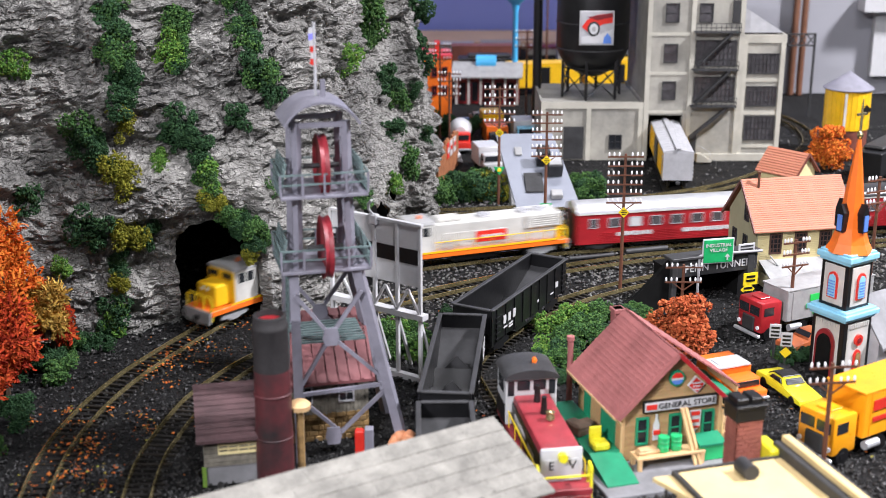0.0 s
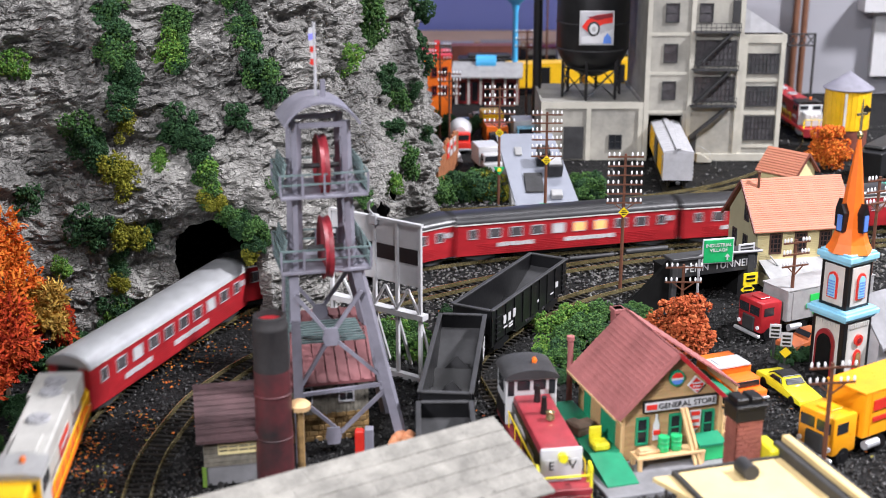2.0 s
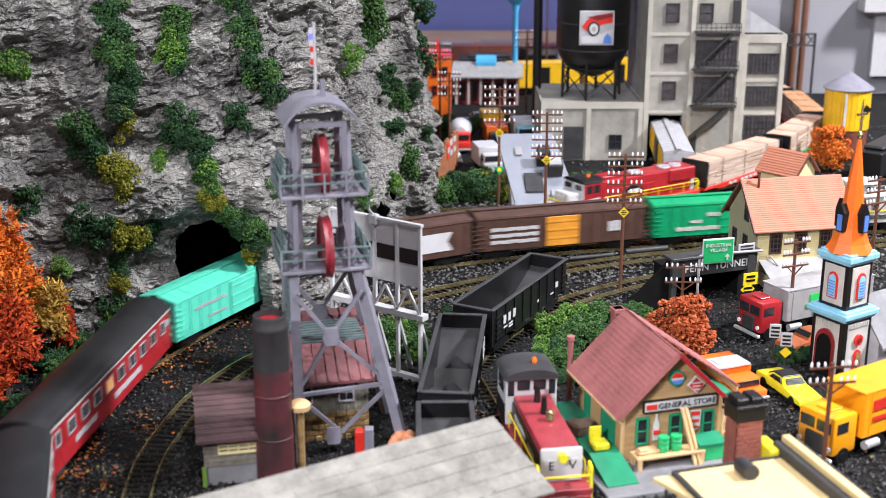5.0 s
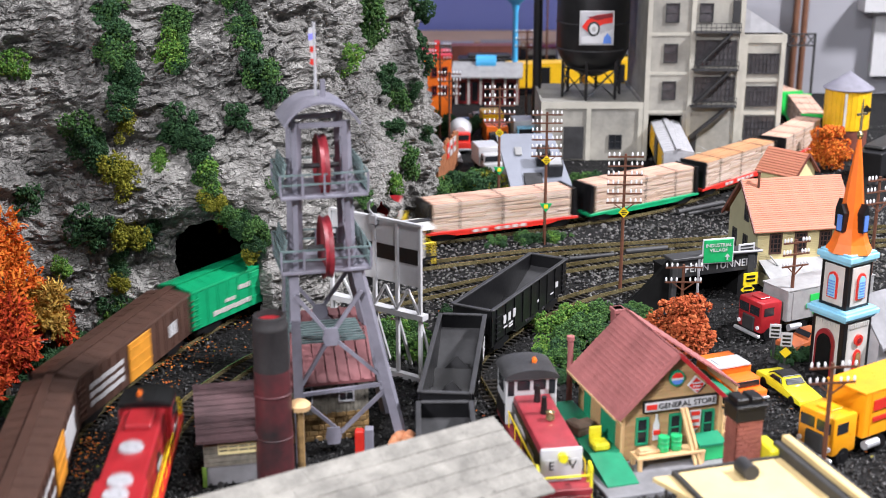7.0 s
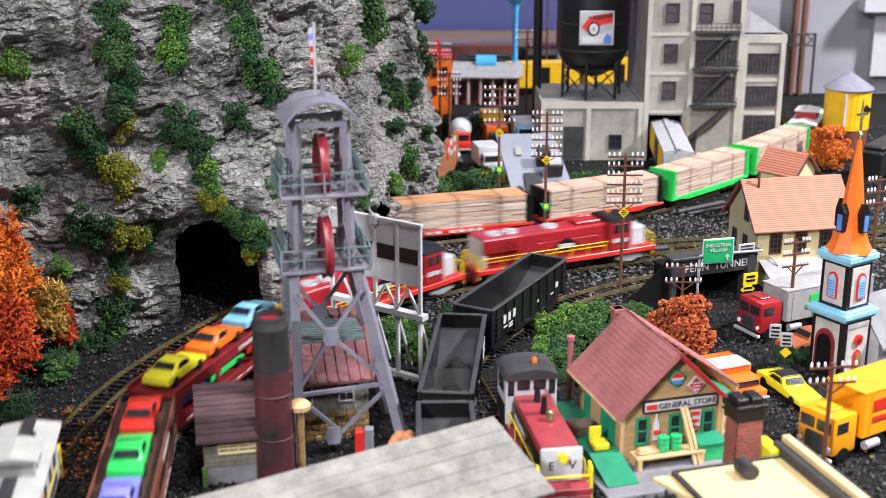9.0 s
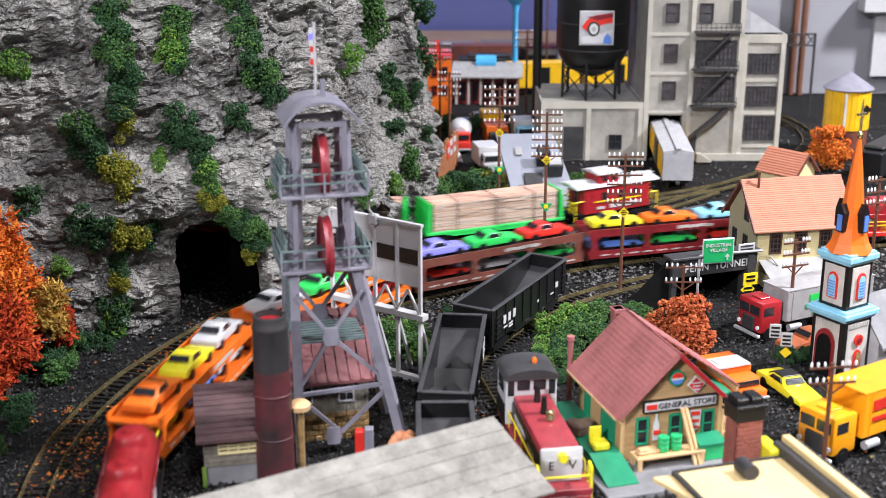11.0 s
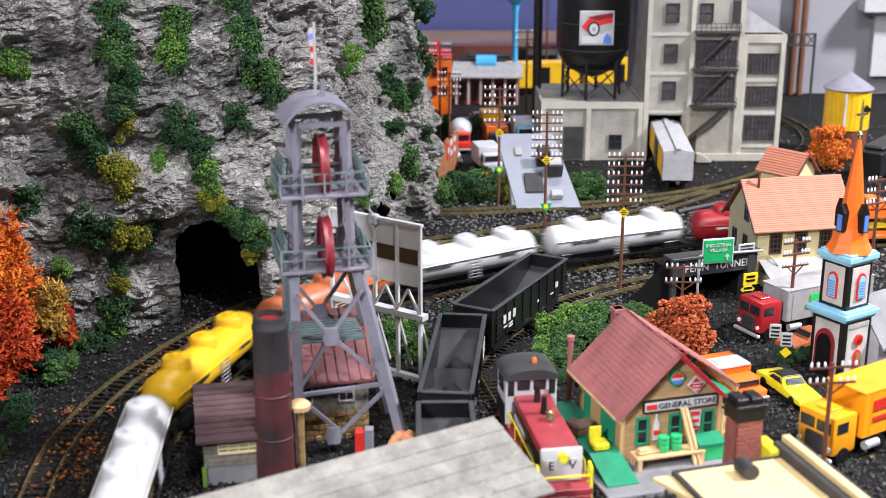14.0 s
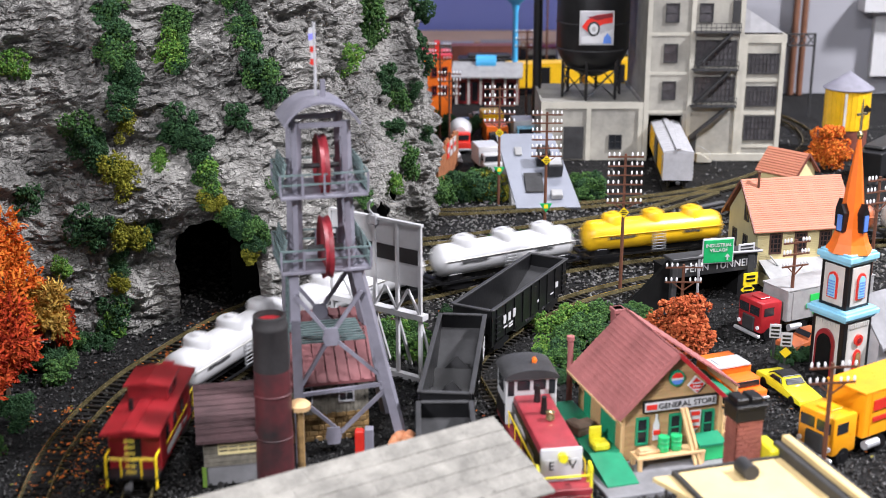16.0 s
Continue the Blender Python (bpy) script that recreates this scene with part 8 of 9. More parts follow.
def tank_car(label, body, L=0.153):
    e = thing("tank_car", pose(0, 0, 0), label, "tank car", "three-dome tank wagons")
    l = L / 2 - 0.008
    b = BM()
    r, zc = 0.0143, 0.0255
    lathe(b, [(0.003, -l + 0.0), (0.009, -l + 0.001), (0.0128, -l + 0.0035), (r, -l + 0.007), (r, l - 0.007), (0.0128, l - 0.0035), (0.009, l - 0.001), (0.003, l)], 28, "x", (0, 0, zc))
    part("tank", b, body, e, smooth=True)
    for x in (-0.040, 0.0, 0.040):
        b = BM()
        lathe(b, [(0.0102, 0.034), (0.0098, 0.0425), (0.0086, 0.0442), (0.0040, 0.0450), (0.0036, 0.0465), (0.0010, 0.0468)], 20, at=(x, 0, 0))
        part("dome", b, body, e, smooth=True)
    for s in (-1, 1):
        b = BM()
        tube(b, [(-l + 0.003, s * 0.0150, zc + 0.003), (l - 0.003, s * 0.0150, zc + 0.003)], 0.0006)
        for i in range(7):
            x = -l + 0.006 + i * (2 * l - 0.012) / 6
            tube(b, [(x, s * 0.0142, zc + 0.003), (x, s * 0.0151, zc + 0.003)], 0.0005, 5)
        part("grab_rail", b, "offwhite" if body == "white" else body, e)
        b = BM()
        for x in (-0.005, 0.005):
            tube(b, [(x, s * 0.0158, 0.010), (x, s * 0.0150, zc + 0.004)], 0.0005, 5)
        for k in range(6):
            z = 0.012 + k * 0.0028
            tube(b, [(-0.005, s * 0.0157, z), (0.005, s * 0.0157, z)], 0.0004, 5)
        part("ladder", b, "silver", e)
        bars(e, s * 0.0147, [(-0.050, -0.022, 0.0245, 0.0270), (0.026, 0.044, 0.0245, 0.0270)], "greyblack" if body != "darkred" else "white")
    b = BM()
    box(b, -l - 0.004, l + 0.004, -0.0035, 0.0035, 0.0075, 0.0118)
    for s in (-1, 1):
        box(b, s * (l - 0.014) - 0.006, s * (l - 0.014) + 0.006, -0.012, 0.012, 0.0085, 0.0155, 0.0006)
        box(b, s * (l + 0.003) - 0.0015, s * (l + 0.003) + 0.0015, -0.0145, 0.0145, 0.0085, 0.0115)
    part("underframe", b, "black", e)
    for s in (-1, 1):
        b = BM()
        box(b, -l - 0.002, l + 0.002, s * 0.0158 - 0.0004, s * 0.0158 + 0.0004, 0.0095, 0.0112)
        part("running_board", b, "black", e)
    running_gear(e, L)
    return e


def autorack(label, body, floor_mat, L=0.1815):
    e = thing("autorack", pose(0, 0, 0), label, "car carrier", "two-deck car carriers")
    l = L / 2 - 0.006
    for z, nm in ((0.0105, "lower_deck"), (0.0300, "upper_deck")):
        b = BM()
        box(b, -l, l, -0.0165, 0.0165, z, z + 0.0018)
        part(nm, b, floor_mat, e)
    for s in (-1, 1):
        y = s * 0.0168
        b = BM()
        box(b, -l, l, y - 0.0007, y + 0.0007, 0.0085, 0.0155)
        part("lower_sill", b, body, e)
        b = BM()
        box(b, -l, l, y - 0.0007, y + 0.0007, 0.0285, 0.0355)
        part("upper_rail", b, body, e)
        for x in (-l + 0.005, -l * 0.33, l * 0.33, l - 0.005):
            b = BM()
            w = 0.0045 if abs(x) < l * 0.6 else 0.005
            prism(b, [(x - w, 0.0155), (x + w, 0.0155), (x + w * 0.5, 0.019), (x + w * 0.5, 0.0255), (x + w, 0.0285), (x - w, 0.0285), (x - w * 0.5, 0.0255), (x - w * 0.5, 0.019)], y - 0.0009, y + 0.0009, "y")
            part("side_post", b, body, e)
        bars(e, y * 1.05, [(-0.02 * s - 0.018, -0.02 * s + 0.018, 0.0305, 0.0335)], "offwhite")
        bars(e, y * 1.05, [(-l + 0.012 + k * 0.014, -l + 0.021 + k * 0.014, 0.0108, 0.0122) for k in range(11)], "offwhite")
    b = BM()
    box(b, -l + 0.006, l - 0.006, -0.010, 0.010, 0.0065, 0.0106)
    part("underframe", b, "black", e)
    running_gear(e, L)
    return e


def toy_car(col, label=None, cat="car", L=0.050):
    """A small plastic coupe, x forward, z = 0 under its wheels."""
    e = thing("toy_car", pose(0, 0, 0), label or "small " + col[1] + " plastic toy coupe on the car carrier", "toy car", "toy cars")
    k = L / 0.050
    def body(b):
        prism(b, [(p[0] * k, p[1]) for p in [(-0.025, 0.0035), (-0.0245, 0.0085), (-0.016, 0.0095), (0.008, 0.0092), (0.024, 0.0072), (0.025, 0.0035)]], -0.0098, 0.0098, "y")
        bmesh.ops.bevel(b, geom=list(b.edges), offset=0.001, segments=2, profile=0.6, affect="EDGES")
    def top(b):
        v = []
        for x, z, w in ((-0.0155, 0.009, 0.0092), (0.008, 0.009, 0.0092), (0.0015, 0.0142, 0.0072), (-0.0085, 0.0142, 0.0072)):
            v.append((b.verts.new((x * k, -w, z)), b.verts.new((x * k, w, z))))
        for i in range(4):
            a, c = v[i], v[(i + 1) % 4]
            b.faces.new((a[0], c[0], c[1], a[1]))
        b.faces.new([p[0] for p in v][::-1])
        b.faces.new([p[1] for p in v])
        bmesh.ops.recalc_face_normals(b, faces=b.faces)
        bmesh.ops.bevel(b, geom=list(b.edges), offset=0.0007, segments=1, affect="EDGES")
    def panes(b, s):
        prism(b, [(-0.0105 * k, 0.0103), (0.0035 * k, 0.0103), (0.0005 * k, 0.0132), (-0.0075 * k, 0.0132)], s * 0.0083 - 0.0008, s * 0.0083 + 0.0006, "y")
    def shields(b, xa, xb):
        if True:
            q = [b.verts.new(p) for p in ((xa * k, -0.0072, 0.0106), (xa * k, 0.0072, 0.0106), (xb * k, 0.0062, 0.0136), (xb * k, -0.0062, 0.0136))]
            q2 = [b.verts.new(p.co + Vector((0.0006 if xa > 0 else -0.0006, 0, 0.0004))) for p in q]
            b.faces.new(q2)
            for i in range(4):
                b.faces.new((q[i], q[(i + 1) % 4], q2[(i + 1) % 4], q2[i]))
    def wheel(b):
        cyl(b, (0, -0.0012, 0), (0, 0.0012, 0), 0.0036, n=14)
        cyl(b, (0, -0.0014, 0), (0, 0.0014, 0), 0.0016, n=10)
    shared(("car_body", col, k), body, col[0], "body", e, "", True)
    shared(("car_top", col, k), top, col[0], "cabin", e, "", True)
    for s in (-1, 1):
        shared(("car_pane", k, s), lambda b, s=s: panes(b, s), "glass", "side_window", e)
    for xa, xb in ((0.0062, 0.0028), (-0.0142, -0.0100)):
        shared(("car_shield", k, xa), lambda b, xa=xa, xb=xb: shields(b, xa, xb), "glass", "windscreen", e)
    for x in (-0.0155, 0.0155):
        for s in (-1, 1):
            shared("car_wheel", wheel, "black", "wheel", e, "", True, pose(x * k, s * 0.0090, 0.0036))
    return e


def lumber_car(label, base, L=0.16):
    e = thing("bulkhead_flatcar", pose(0, 0, 0), label, "flatcar", "lumber flatcars")
    l = L / 2 - 0.005
    b = BM()
    box(b, -l, l, -0.0165, 0.0165, 0.0085, 0.0115, 0.0004)
    prism(b, [(-l, 0.0087), (-l * 0.75, 0.0087), (-l * 0.6, 0.0060), (l * 0.6, 0.0060), (l * 0.75, 0.0087), (l, 0.0087), (l, 0.0112), (-l, 0.0112)], -0.0162, -0.0150, "y")
    prism(b, [(-l, 0.0087), (-l * 0.75, 0.0087), (-l * 0.6, 0.0060), (l * 0.6, 0.0060), (l * 0.75, 0.0087), (l, 0.0087), (l, 0.0112), (-l, 0.0112)], 0.0150, 0.0162, "y")
    part("deck", b, base, e)
    for s in (-1, 1):
        b = BM()
        x = s * (l - 0.004)
        box(b, x - 0.0012, x + 0.0012, -0.0165, 0.0165, 0.0115, 0.040, 0.0003)
        for y in (-0.0155, -0.005, 0.005, 0.0155):
            prism(b, [(x, 0.0115), (x + s * 0.0035, 0.0115), (x + s * 0.0012, 0.040), (x, 0.040)], y - 0.0007, y + 0.0007, "y")
        part("bulkhead", b, "black" if base != "brightgreen" else "brightgreen", e)
    if base == "brightred":
        for s in (-1, 1):
            bars(e, s * 0.0168, [(k * 0.009 - 0.024 + (0.006 if k > 3 else 0), k * 0.009 - 0.018 + (0.006 if k > 3 else 0), 0.0076, 0.0104) for k in range(6)], "offwhite")
    running_gear(e, L)
    return e


def lumber_load(L=0.16, top="lumbertop"):
    """A banded stack of sawn boards, z = 0 under it."""
    e = thing("lumber_load", pose(0, 0, 0), "stack of pale sawn boards strapped on a bulkhead flatcar", "lumber", "lumber loads")
    l = L / 2 - 0.013
    panel("stack_core", "lumber", e, -l, l, -0.0140, 0.0140, 0.0, 0.0270)
    rng = random.Random(4)
    for s in (-1, 1):
        z = 0.0002
        while z < 0.0262:
            x = -l
            while x < l - 0.002:
                w = min(rng.uniform(0.014, 0.046), l - x)
                d = rng.uniform(0.0002, 0.0014)
                panel("board", "lumberboard", e, x + 0.0002, x + w - 0.0002, min(s * 0.0135, s * (0.0141 + d)), max(s * 0.0135, s * (0.0141 + d)), z, z + 0.0015)
                x += w
            z += 0.0017
    for i in range(7):
        y = -0.0146 + i * 0.0042
        panel("top_board", top, e, -l - 0.0005, l + 0.0005, y, y + 0.0040, 0.0270, 0.0280 + 0.0002 * (i % 3))
    for x in (-l * 0.62, 0.0, l * 0.62):
        b = BM()
        for x0, x1, y0, y1, z0, z1 in ((x, x + 0.0008, -0.0158, -0.0155, 0.0, 0.0288), (x, x + 0.0008, 0.0155, 0.0158, 0.0, 0.0288), (x, x + 0.0008, -0.0158, 0.0158, 0.0285, 0.0288)):
            box(b, x0, x1, y0, y1, z0, z1)
        part("strap", b, "greyblack", e)
    return e


def caboose(label, body, roof, L=0.114, trim="signyellow"):
    e = thing("caboose", pose(0, 0, 0), label, "caboose", "cabooses")
    l = L / 2 - 0.006
    b = BM()
    box(b, -l + 0.011, l - 0.011, -0.0155, 0.0155, 0.010, 0.0375, 0.0005)
    for s in (-1, 1):
        for i in range(18):
            x = -l + 0.014 + i * 0.0042
            if x < l - 0.014:
                panel("batten", body, e, x, x + 0.0003, s * 0.0155 - 0.0003, s * 0.0155 + 0.0003, 0.011, 0.037)
    part("body", b, body, e)
    b = BM()
    prism(b, [(-0.0175, 0.037), (0.0175, 0.037), (0.017, 0.0385), (0, 0.0412), (-0.017, 0.0385)], -l, l, "x")
    part("roof", b, roof, e)
    b = BM()
    box(b, -0.004, 0.021, -0.0125, 0.0125, 0.0395, 0.0490, 0.0005)
    part("cupola", b, body, e)
    b = BM()
    prism(b, [(-0.0145, 0.0488), (0.0145, 0.0488), (0.014, 0.0500), (0, 0.0520), (-0.014, 0.0500)], -0.0065, 0.0235, "x")
    part("cupola_roof", b, roof, e)
    for s in (-1, 1):
        for x in (-0.022, -0.004, 0.016):
            b = BM()
            box(b, x - 0.0032, x + 0.0032, s * 0.0156 - 0.0003, s * 0.0156 + 0.0004, 0.0235, 0.031)
            part("window", b, "glass", e)
        for x in (0.003, 0.014):
            b = BM()
            box(b, x - 0.003, x + 0.003, s * 0.0126 - 0.0003, s * 0.0126 + 0.0004, 0.042, 0.0465)
            part("cupola_window", b, "glass", e)
        bars(e, s * 0.0160, [(-0.028, 0.028, 0.0215, 0.0228)], trim, "stripe")
        bars(e, s * 0.0160, [(-0.026, 0.010, 0.0140, 0.0185), (0.016, 0.026, 0.0140, 0.0170)], "greyblack" if body == "offwhite" else "white")
        b = BM()
        box(b, min(s * l, s * (l - 0.012)), max(s * l, s * (l - 0.012)), -0.0155, 0.0155, 0.0095, 0.0112)
        part("platform", b, "black", e)
        b = BM()
        for y in (-0.0148, 0.0148):
            tube(b, [(s * (l - 0.0008), y, 0.004), (s * (l - 0.0008), y, 0.024), (s * (l - 0.010), y, 0.024)], 0.0008)
        for y in (-0.006, 0.006):
            tube(b, [(s * (l - 0.0008), y, 0.011), (s * (l - 0.0008), y, 0.0225)], 0.0006)
        tube(b, [(s * (l - 0.0008), -0.0148, 0.0225), (s * (l - 0.0008), 0.0148, 0.0225)], 0.0006)
        for k in range(6):
            tube(b, [(s * (l - 0.0008), -0.003, 0.014 + k * 0.004), (s * (l - 0.0008), 0.003, 0.014 + k * 0.004)], 0.0005)
        part("end_railing", b, trim, e)
        b = BM()
        box(b, s * (l - 0.0112) - 0.0004, s * (l - 0.0112) + 0.0004, -0.004, 0.004, 0.0115, 0.033)
        part("end_door", b, "glass", e)
    b = BM()
    box(b, -l + 0.004, l - 0.004, -0.008, 0.008, 0.0065, 0.0101)
    part("underframe", b, "black", e)
    b = BM()
    cyl(b, (-0.02, 0.006, 0.039), (-0.02, 0.006, 0.047), 0.0016, n=10)
    part("smokestack", b, "black", e)
    for x0, x1 in ((-l - 0.002, -0.007), (0.024, l + 0.002)):
        panel("roof_walk", "greyblack" if body == "offwhite" else roof, e, x0, x1, -0.0036, 0.0036, 0.0409, 0.0418)
    if body == "offwhite":
        for s in (-1, 1):
            panel("red_panel", "brightred", e, 0.028, 0.036, min(s * 0.0157, s * 0.0161), max(s * 0.0157, s * 0.0161), 0.0240, 0.0320)
    running_gear(e, L)
    return e


boxcar_static()


# the three trains: (thing, its length, loads riding on it with their places)
RAIL_TOP = 0.0046
PALE = "grey and yellow diesel locomotive with a red panel"
TRAIN_ONE = [
    (diesel(PALE, "grey and yellow"), 0.197), (diesel(PALE, "grey and yellow", True), 0.194),
    (passenger("red passenger car with a silver-grey roof", "silver"), 0.227), (passenger("red passenger car with a black roof", "roofblack", (7,)), 0.224),
    (passenger("red passenger car with a lit window", "roofblack", (3, 4)), 0.224), (passenger("red passenger car with pale windows", "roofblack", (5,)), 0.223),
    (boxcar("teal boxcar with a black notched panel", "teal", "teal", "teal"), 0.174),
    (boxcar("brown boxcar with an orange door and white panel", "brown", "doororange", "white panel"), 0.173),
    (boxcar("brown boxcar with an orange door and white lines", "brown", "doororange", "lines"), 0.174),
    (boxcar("bright green boxcar with a black panel", "green", "green", "green"), 0.174),
    (caboose("dusty white caboose with yellow railings", "offwhite", "offwhite"), 0.114),
]
REDL = "red diesel locomotive with yellow handrails and black cab roof"
TRAIN_TWO = [
    (diesel(REDL, "red"), 0.197), (diesel(REDL, "red"), 0.203),
    (autorack("maroon two-deck car carrier", "maroon", "maroon"), 0.181), (autorack("brown two-deck car carrier", "brownred", "brown"), 0.181),
    (autorack("orange two-deck car carrier", "orange", "orange"), 0.182), (autorack("orange two-deck car carrier", "orange", "orange"), 0.181),
    (tank_car("dark red three-dome tank car", "darkred"), 0.149), (tank_car("white three-dome tank car", "white"), 0.154), (tank_car("white three-dome tank car", "white"), 0.152),
    (tank_car("rusty orange three-dome tank car", "orange2"), 0.152), (tank_car("yellow three-dome tank car", "yellow"), 0.155),
    (tank_car("white three-dome tank car", "white"), 0.153), (tank_car("white three-dome tank car", "white"), 0.153), (tank_car("white three-dome tank car", "white"), 0.153),
    (caboose("dark red caboose with yellow railings", "darkred", "darkred"), 0.114),
]
TRAIN_THREE = [
    (diesel(REDL, "red"), 0.195),
    (lumber_car("bulkhead flatcar with a red deck", "brightred", 0.174), 0.174), (lumber_car("bulkhead flatcar with a green deck", "green", 0.161), 0.161),
    (lumber_car("bulkhead flatcar with a red deck", "brightred", 0.165), 0.165), (lumber_car("bulkhead flatcar with a red deck", "brightred", 0.155), 0.155),
    (lumber_car("bright green bulkhead flatcar", "brightgreen", 0.157), 0.157), (lumber_car("bright green bulkhead flatcar", "brightgreen", 0.158), 0.158),
    (caboose("red caboose with a white roof", "red", "white"), 0.115),
]
RIDERS = {}
CAR_COLS = dict(b=("sky", "light blue"), o=("orange", "orange"), y=("lemon", "yellow"), r=("brightred", "red"), g=("brightgreen", "green"), p=("purple", "violet"), w=("white", "white"), d=("blue", "blue"))
for i, (up, low) in {2: ("boy", "rgd"), 3: ("rgp", "gwr"), 4: ("ygw", "roy"), 5: ("wyo", "wdy")}.items():
    for deck, z in ((up, 0.0318), (low, 0.0123)):
        for k, c in enumerate(deck):
            RIDERS.setdefault(TRAIN_TWO[i][0].name, []).append((toy_car(CAR_COLS[c]), pose(0.054 - 0.054 * k, 0, z)))
for i, (ob, ln) in enumerate(TRAIN_THREE[1:7]):
    RIDERS[ob.name] = [(lumber_load(ln, "lumberdark" if i == 2 else "lumbertop"), pose(0, 0, 0.0115))]

# distance of the leading end along its track, by time
RUN_ONE = [(0, 3.490), (1, 3.774), (2, 4.059), (3, 4.329), (4, 4.588), (6.5, 5.203), (7.5, 5.456), (8, 5.590), (8.5, 5.72), (9, 5.845), (16, 7.60)]
RUN_TWO = [(0, 2.745), (7.5, 4.770), (8.5, 5.052), (9, 5.195), (11.5, 5.823), (12, 5.962), (13, 6.225), (14, 6.503), (14.5, 6.637), (15, 6.758), (15.5, 6.882), (16, 7.001)]
RUN_THREE = [(0, 2.221), (3.5, 2.853), (4, 2.960), (6.5, 3.381), (7.5, 3.552), (8.5, 3.74), (9, 3.842), (11.5, 4.387), (12, 4.513), (16, 5.44)]


def run_train(cars, line, run):
    ts = [0.25 * i for i in range(65)]
    kt, ks = [r[0] for r in run], [r[1] for r in run]
    behind = 0.0
    for ob, ln in cars:
        reach = ln / 2 - 0.028
        rows = []
        for t in ts:
            mid = float(np.interp(t, kt, ks)) - behind - ln / 2
            a, b = line.at(mid + reach), line.at(mid - reach)
            d = a - b
            rows.append((t, Matrix.Translation((a + b) / 2 + Vector((0, 0, RAIL_TOP))) @ pose(0, 0, 0, 0, 0, math.degrees(math.atan2(d.y, d.x)))))
        walk(ob, rows)
        for load, m in RIDERS.get(ob.name, []):
            walk(load, [(t, p @ m) for t, p in rows])
        behind += ln


# standing wagons and road vehicles
HOP = "black open hopper wagon with white lettering marks"
hopper(between(0.0200, 0.8900, 0.0890, 1.0200), HOP)
hopper(between(0.0143, 0.8790, 0.0014, 0.7380), "dusty black open hopper wagon, empty inside")
hopper(between(0.0010, 0.7260, 0.0040, 0.5830), "dusty black open hopper wagon, empty inside")
switcher()
semi_truck(pose(0.2330, 0.7340, 0, 0, 0, 213), "truckyellow", "truckyellow", "yellow semi truck with red lettering marks on the trailer", [(-0.064, -0.034, 0.031, 0.038, "brightred"), (-0.100, -0.070, 0.031, 0.038, "brightred"), (-0.060, -0.034, 0.0235, 0.0265, "brightred"), (-0.092, -0.064, 0.0235, 0.0265, "brightred")], 0.125, 0.0435, 2)
semi_truck(pose(0.2400, 0.9460, 0, 0, 0, 207) @ Matrix.Diagonal((0.95, 0.95, 0.95, 1)), "red", "grey", "red semi truck with a grey trailer and green marks", [(-0.068, -0.050, 0.0285, 0.034, "brightgreen"), (-0.062, -0.046, 0.0225, 0.0265, "brightgreen"), (-0.074, -0.054, 0.0165, 0.0205, "brightgreen")], 0.095, 0.0395, 2)
yc = toy_car(("lemon", "yellow"), "yellow plastic coupe with a dark roof beside the store", "car", 0.058)
yc.matrix_basis = pose(0.2440, 0.8350, 0, 0, 0, -72)
panel("dark_roof", "black", yc, -0.0100, 0.0018, -0.0074, 0.0074, 0.0138, 0.0150, 0.0005)
oc = toy_car(("orange2", "orange"), "small orange car parked beside the church", "car", 0.05)
oc.matrix_basis = pose(0.2810, 0.925, 0, 0, 0, 210)
small_truck(pose(0.2055, 0.8440, 0, 0, 0, -68) @ Matrix.Diagonal((1, 1, 0.62, 1)), "orange", "orange", "orange box truck with a white panel behind the store", False, 0.052)
wp = thing("white_board", pose(0.2035, 0.8460, 0.0181, 0, 0, -68), "white board lying on the orange truck", "board")
panel("board", "white", wp, -0.012, 0.006, -0.0135, 0.0135, 0.0, 0.0012)
panel("lettering_bar", "lgrey", wp, -0.009, 0.003, -0.010, 0.010, 0.0012, 0.0016)
small_truck(pose(0.0222, 1.605, 0, 0, 0, -88), "brightred", "white", "red mixer truck with a white drum", True)
small_truck(pose(0.0540, 1.490, 0, 0, 0, -78), "white", "white", "white van with an orange stripe beside the metal roof", False, 0.060)
small_truck(pose(0.0680, 1.610, 0, 0, 0, -85), "greyblack", "orange", "dark truck with an orange box on the road", False, 0.070)
small_truck(pose(0.0660, 1.690, 0, 0, 0, -85), "yellow", "yellow", "yellow truck on the far road", False, 0.060)
small_truck(pose(0.1050, 1.640, 0, 0, 0, -85), "sky", "white", "pale blue and white truck on the far road", False, 0.060)
small_truck(pose(-0.004, 1.520, 0, 0, 0, 10), "white", "white", "white van behind the plank fence", False, 0.050)
for x, y, c, w in ((0.028, 1.72, "blue", "dark blue"), (0.050, 1.76, "grey", "grey")):
    o = toy_car((c, w), w + " toy car on the far road", "car")
    o.matrix_basis = pose(x, y, 0, 0, 0, -80)
road_signs()


# ---- pieces in great numbers: ties, gravel, fallen leaves ----
def ties():
    b = BM()
    box(b, -0.0011, 0.0011, -0.0140, 0.0140, -0.0004, 0.0015, 0.0002)
    me = bpy.data.meshes.new("tie")
    b.to_mesh(me)
    b.free()
    me.materials.append(M["tie"])
    for root, line, s0, s1 in TIES:
        n = min(300, int((s1 - s0) / 0.0066))
        for i in range(n):
            s = s0 + (s1 - s0) * (i + 0.5) / n
            p, q = line.at(s), line.at(s + 0.002)
            o = new("tie", me)
            o.parent = root
            o.matrix_basis = Matrix.Translation(p) @ pose(0, 0, 0, 0, 0, math.degrees(math.atan2(q.y - p.y, q.x - p.x)))


ties()


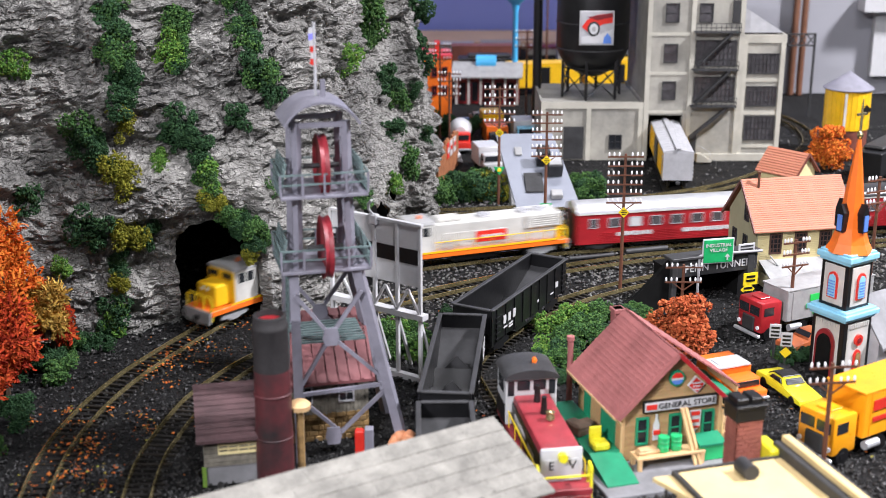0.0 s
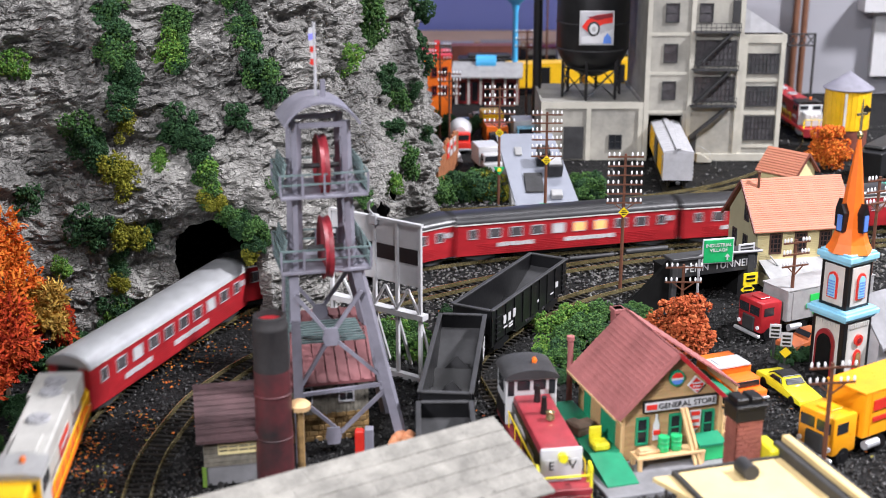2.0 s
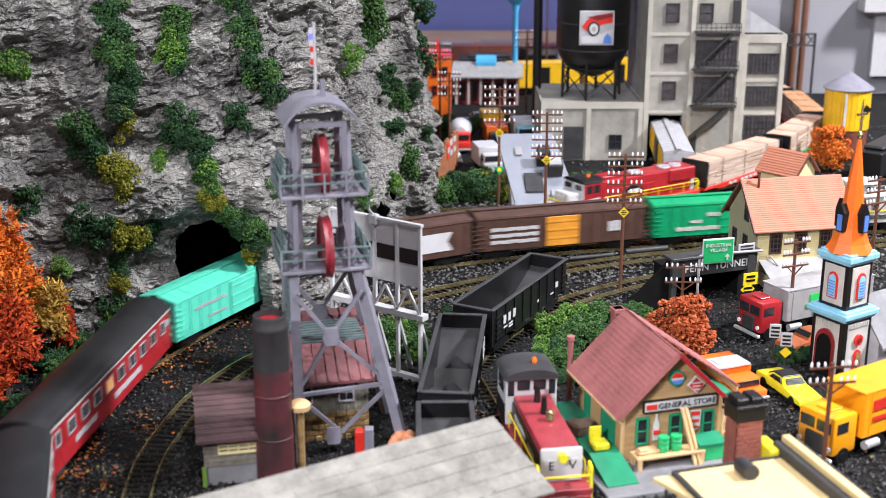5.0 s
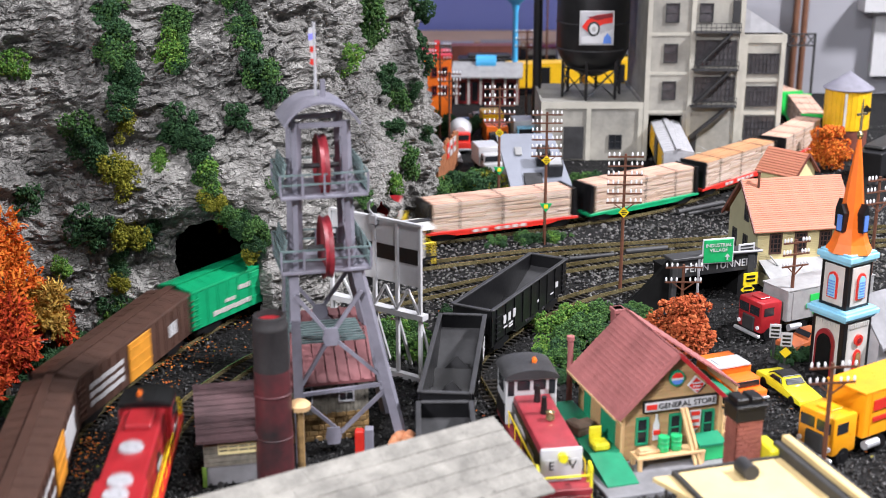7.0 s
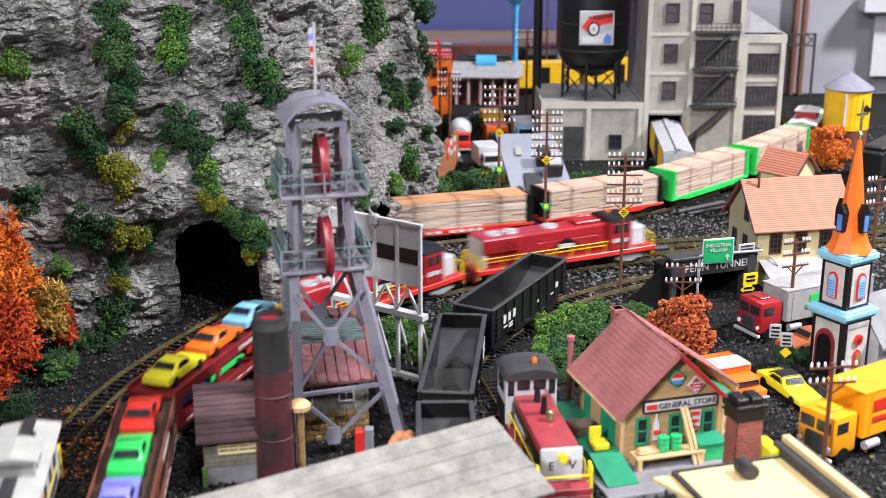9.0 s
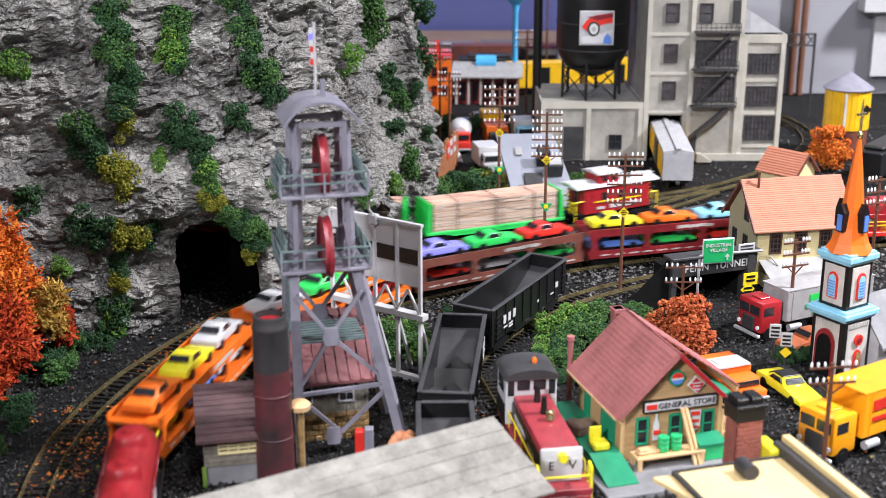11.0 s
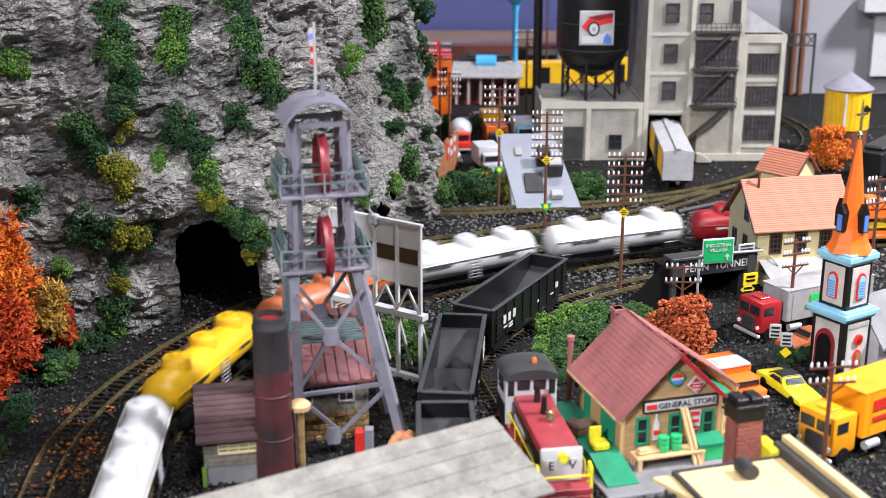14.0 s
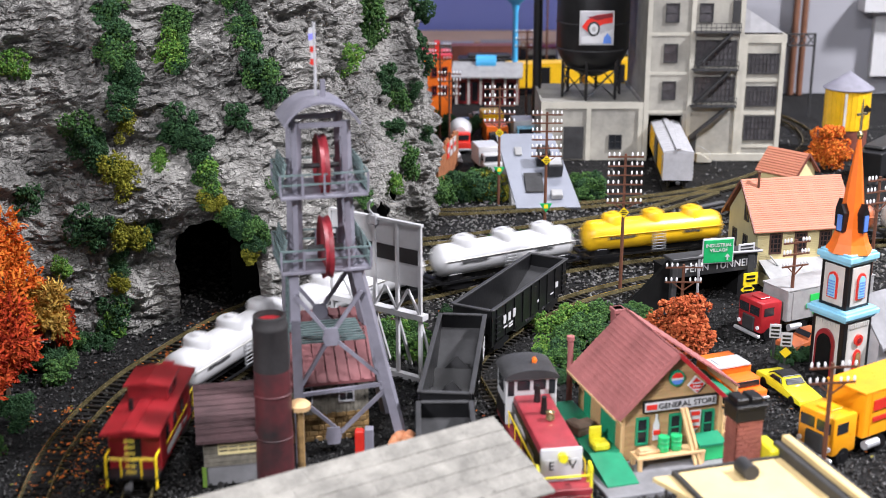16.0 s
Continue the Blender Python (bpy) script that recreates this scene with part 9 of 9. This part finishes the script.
def scatter(name, mt, pts, sizes, label, category, squash=0.7):
    """Small uneven octahedra at pts, one mesh of stuff."""
    rng = np.random.default_rng(3)
    n = len(pts)
    base = np.array([(1, 0, 0), (-1, 0, 0), (0, 1, 0), (0, -1, 0), (0, 0, 1), (0, 0, -1)], float)
    tri = np.array([(0, 2, 4), (2, 1, 4), (1, 3, 4), (3, 0, 4), (2, 0, 5), (1, 2, 5), (3, 1, 5), (0, 3, 5)])
    v = base[None] * rng.uniform(0.6, 1.3, (n, 6, 1)) * sizes[:, None, None]
    v[:, :, 2] *= squash
    a = rng.uniform(0, 6.283, n)
    t = rng.uniform(-0.7, 0.7, n)
    c, s, ct, st = np.cos(a), np.sin(a), np.cos(t), np.sin(t)
    x, y, z = v[..., 0], v[..., 1], v[..., 2]
    y, z = y * ct[:, None] - z * st[:, None], y * st[:, None] + z * ct[:, None]
    x, y = x * c[:, None] - y * s[:, None], x * s[:, None] + y * c[:, None]
    v = np.stack([x, y, z], -1) + pts[:, None, :]
    f = tri[None] + (np.arange(n) * 6)[:, None, None]
    me = bpy.data.meshes.new(name)
    me.from_pydata(v.reshape(-1, 3).tolist(), [], f.reshape(-1, 3).tolist())
    me.materials.append(M[mt])
    tagged(new(name, me), label, category, kind="stuff")


def gravel():
    rng = np.random.default_rng(11)
    n = 60000
    y = 0.66 + (1.75 - 0.66) * rng.random(n) ** 1.35
    x = (rng.random(n) * 2 - 1) * (0.10 + 0.36 * y)
    size = rng.uniform(0.0005, 0.0016, n) * np.where(rng.random(n) < 0.06, 1.6, 1.0)
    keep = np.ones(n, bool)
    for root, line, s0, s1 in TIES:
        q = line.q[::8]
        d = np.min((x[:, None] - q[None, :, 0]) ** 2 + (y[:, None] - q[None, :, 1]) ** 2, axis=1) ** 0.5
        keep &= (d > 0.0095) | (size < 0.0014)
        keep &= np.abs(d - 0.00825) > 0.0014
    keep &= (y < 1.335 + 0.012 * np.sin(x * 40)) | (rng.random(n) < 0.12)
    x, y, size = x[keep], y[keep], size[keep]
    pts = np.stack([x, y, size * 0.35 + 0.0003], -1)
    back = y > np.where(x > 0.17, 1.10, 1.0) + 0.05 * np.sin(x * 30) + rng.normal(0, 0.03, len(x))
    scatter("gravel", "gravel", pts[~back], size[~back], "loose black coal gravel on the ground", "gravel")
    scatter("ballast", "ballast", pts[back], size[back] * 1.35, "grey track ballast round the rear tracks", "ballast")
    # fallen leaves, thick along the inner track and thin elsewhere
    px, py = [], []
    r2 = random.Random(21)
    for k in range(70):
        s = r2.uniform(3.45, 4.02)
        p = TRACK_ONE.at(s)
        cx, cy = p.x + r2.gauss(0.012, 0.022), p.y + r2.gauss(0, 0.012)
        for i in range(r2.randint(4, 26)):
            px.append(cx + r2.gauss(0, 0.006))
            py.append(cy + r2.gauss(0, 0.006))
    for k in range(160):
        px.append(r2.uniform(-0.28, 0.30))
        py.append(r2.uniform(0.68, 1.05))
    m = len(px)
    scatter("leaf_litter", "litter", np.stack([px, py, np.full(m, 0.0022)], -1), rng.uniform(0.0006, 0.0015, m), "fallen orange leaves scattered on the black ground", "leaves", 0.25)


gravel()


def motions():
    run_train(TRAIN_ONE, TRACK_ONE, RUN_ONE)
    run_train(TRAIN_TWO, TRACK_TWO, RUN_TWO)
    run_train(TRAIN_THREE, TRACK_FOUR, RUN_THREE)


motions()
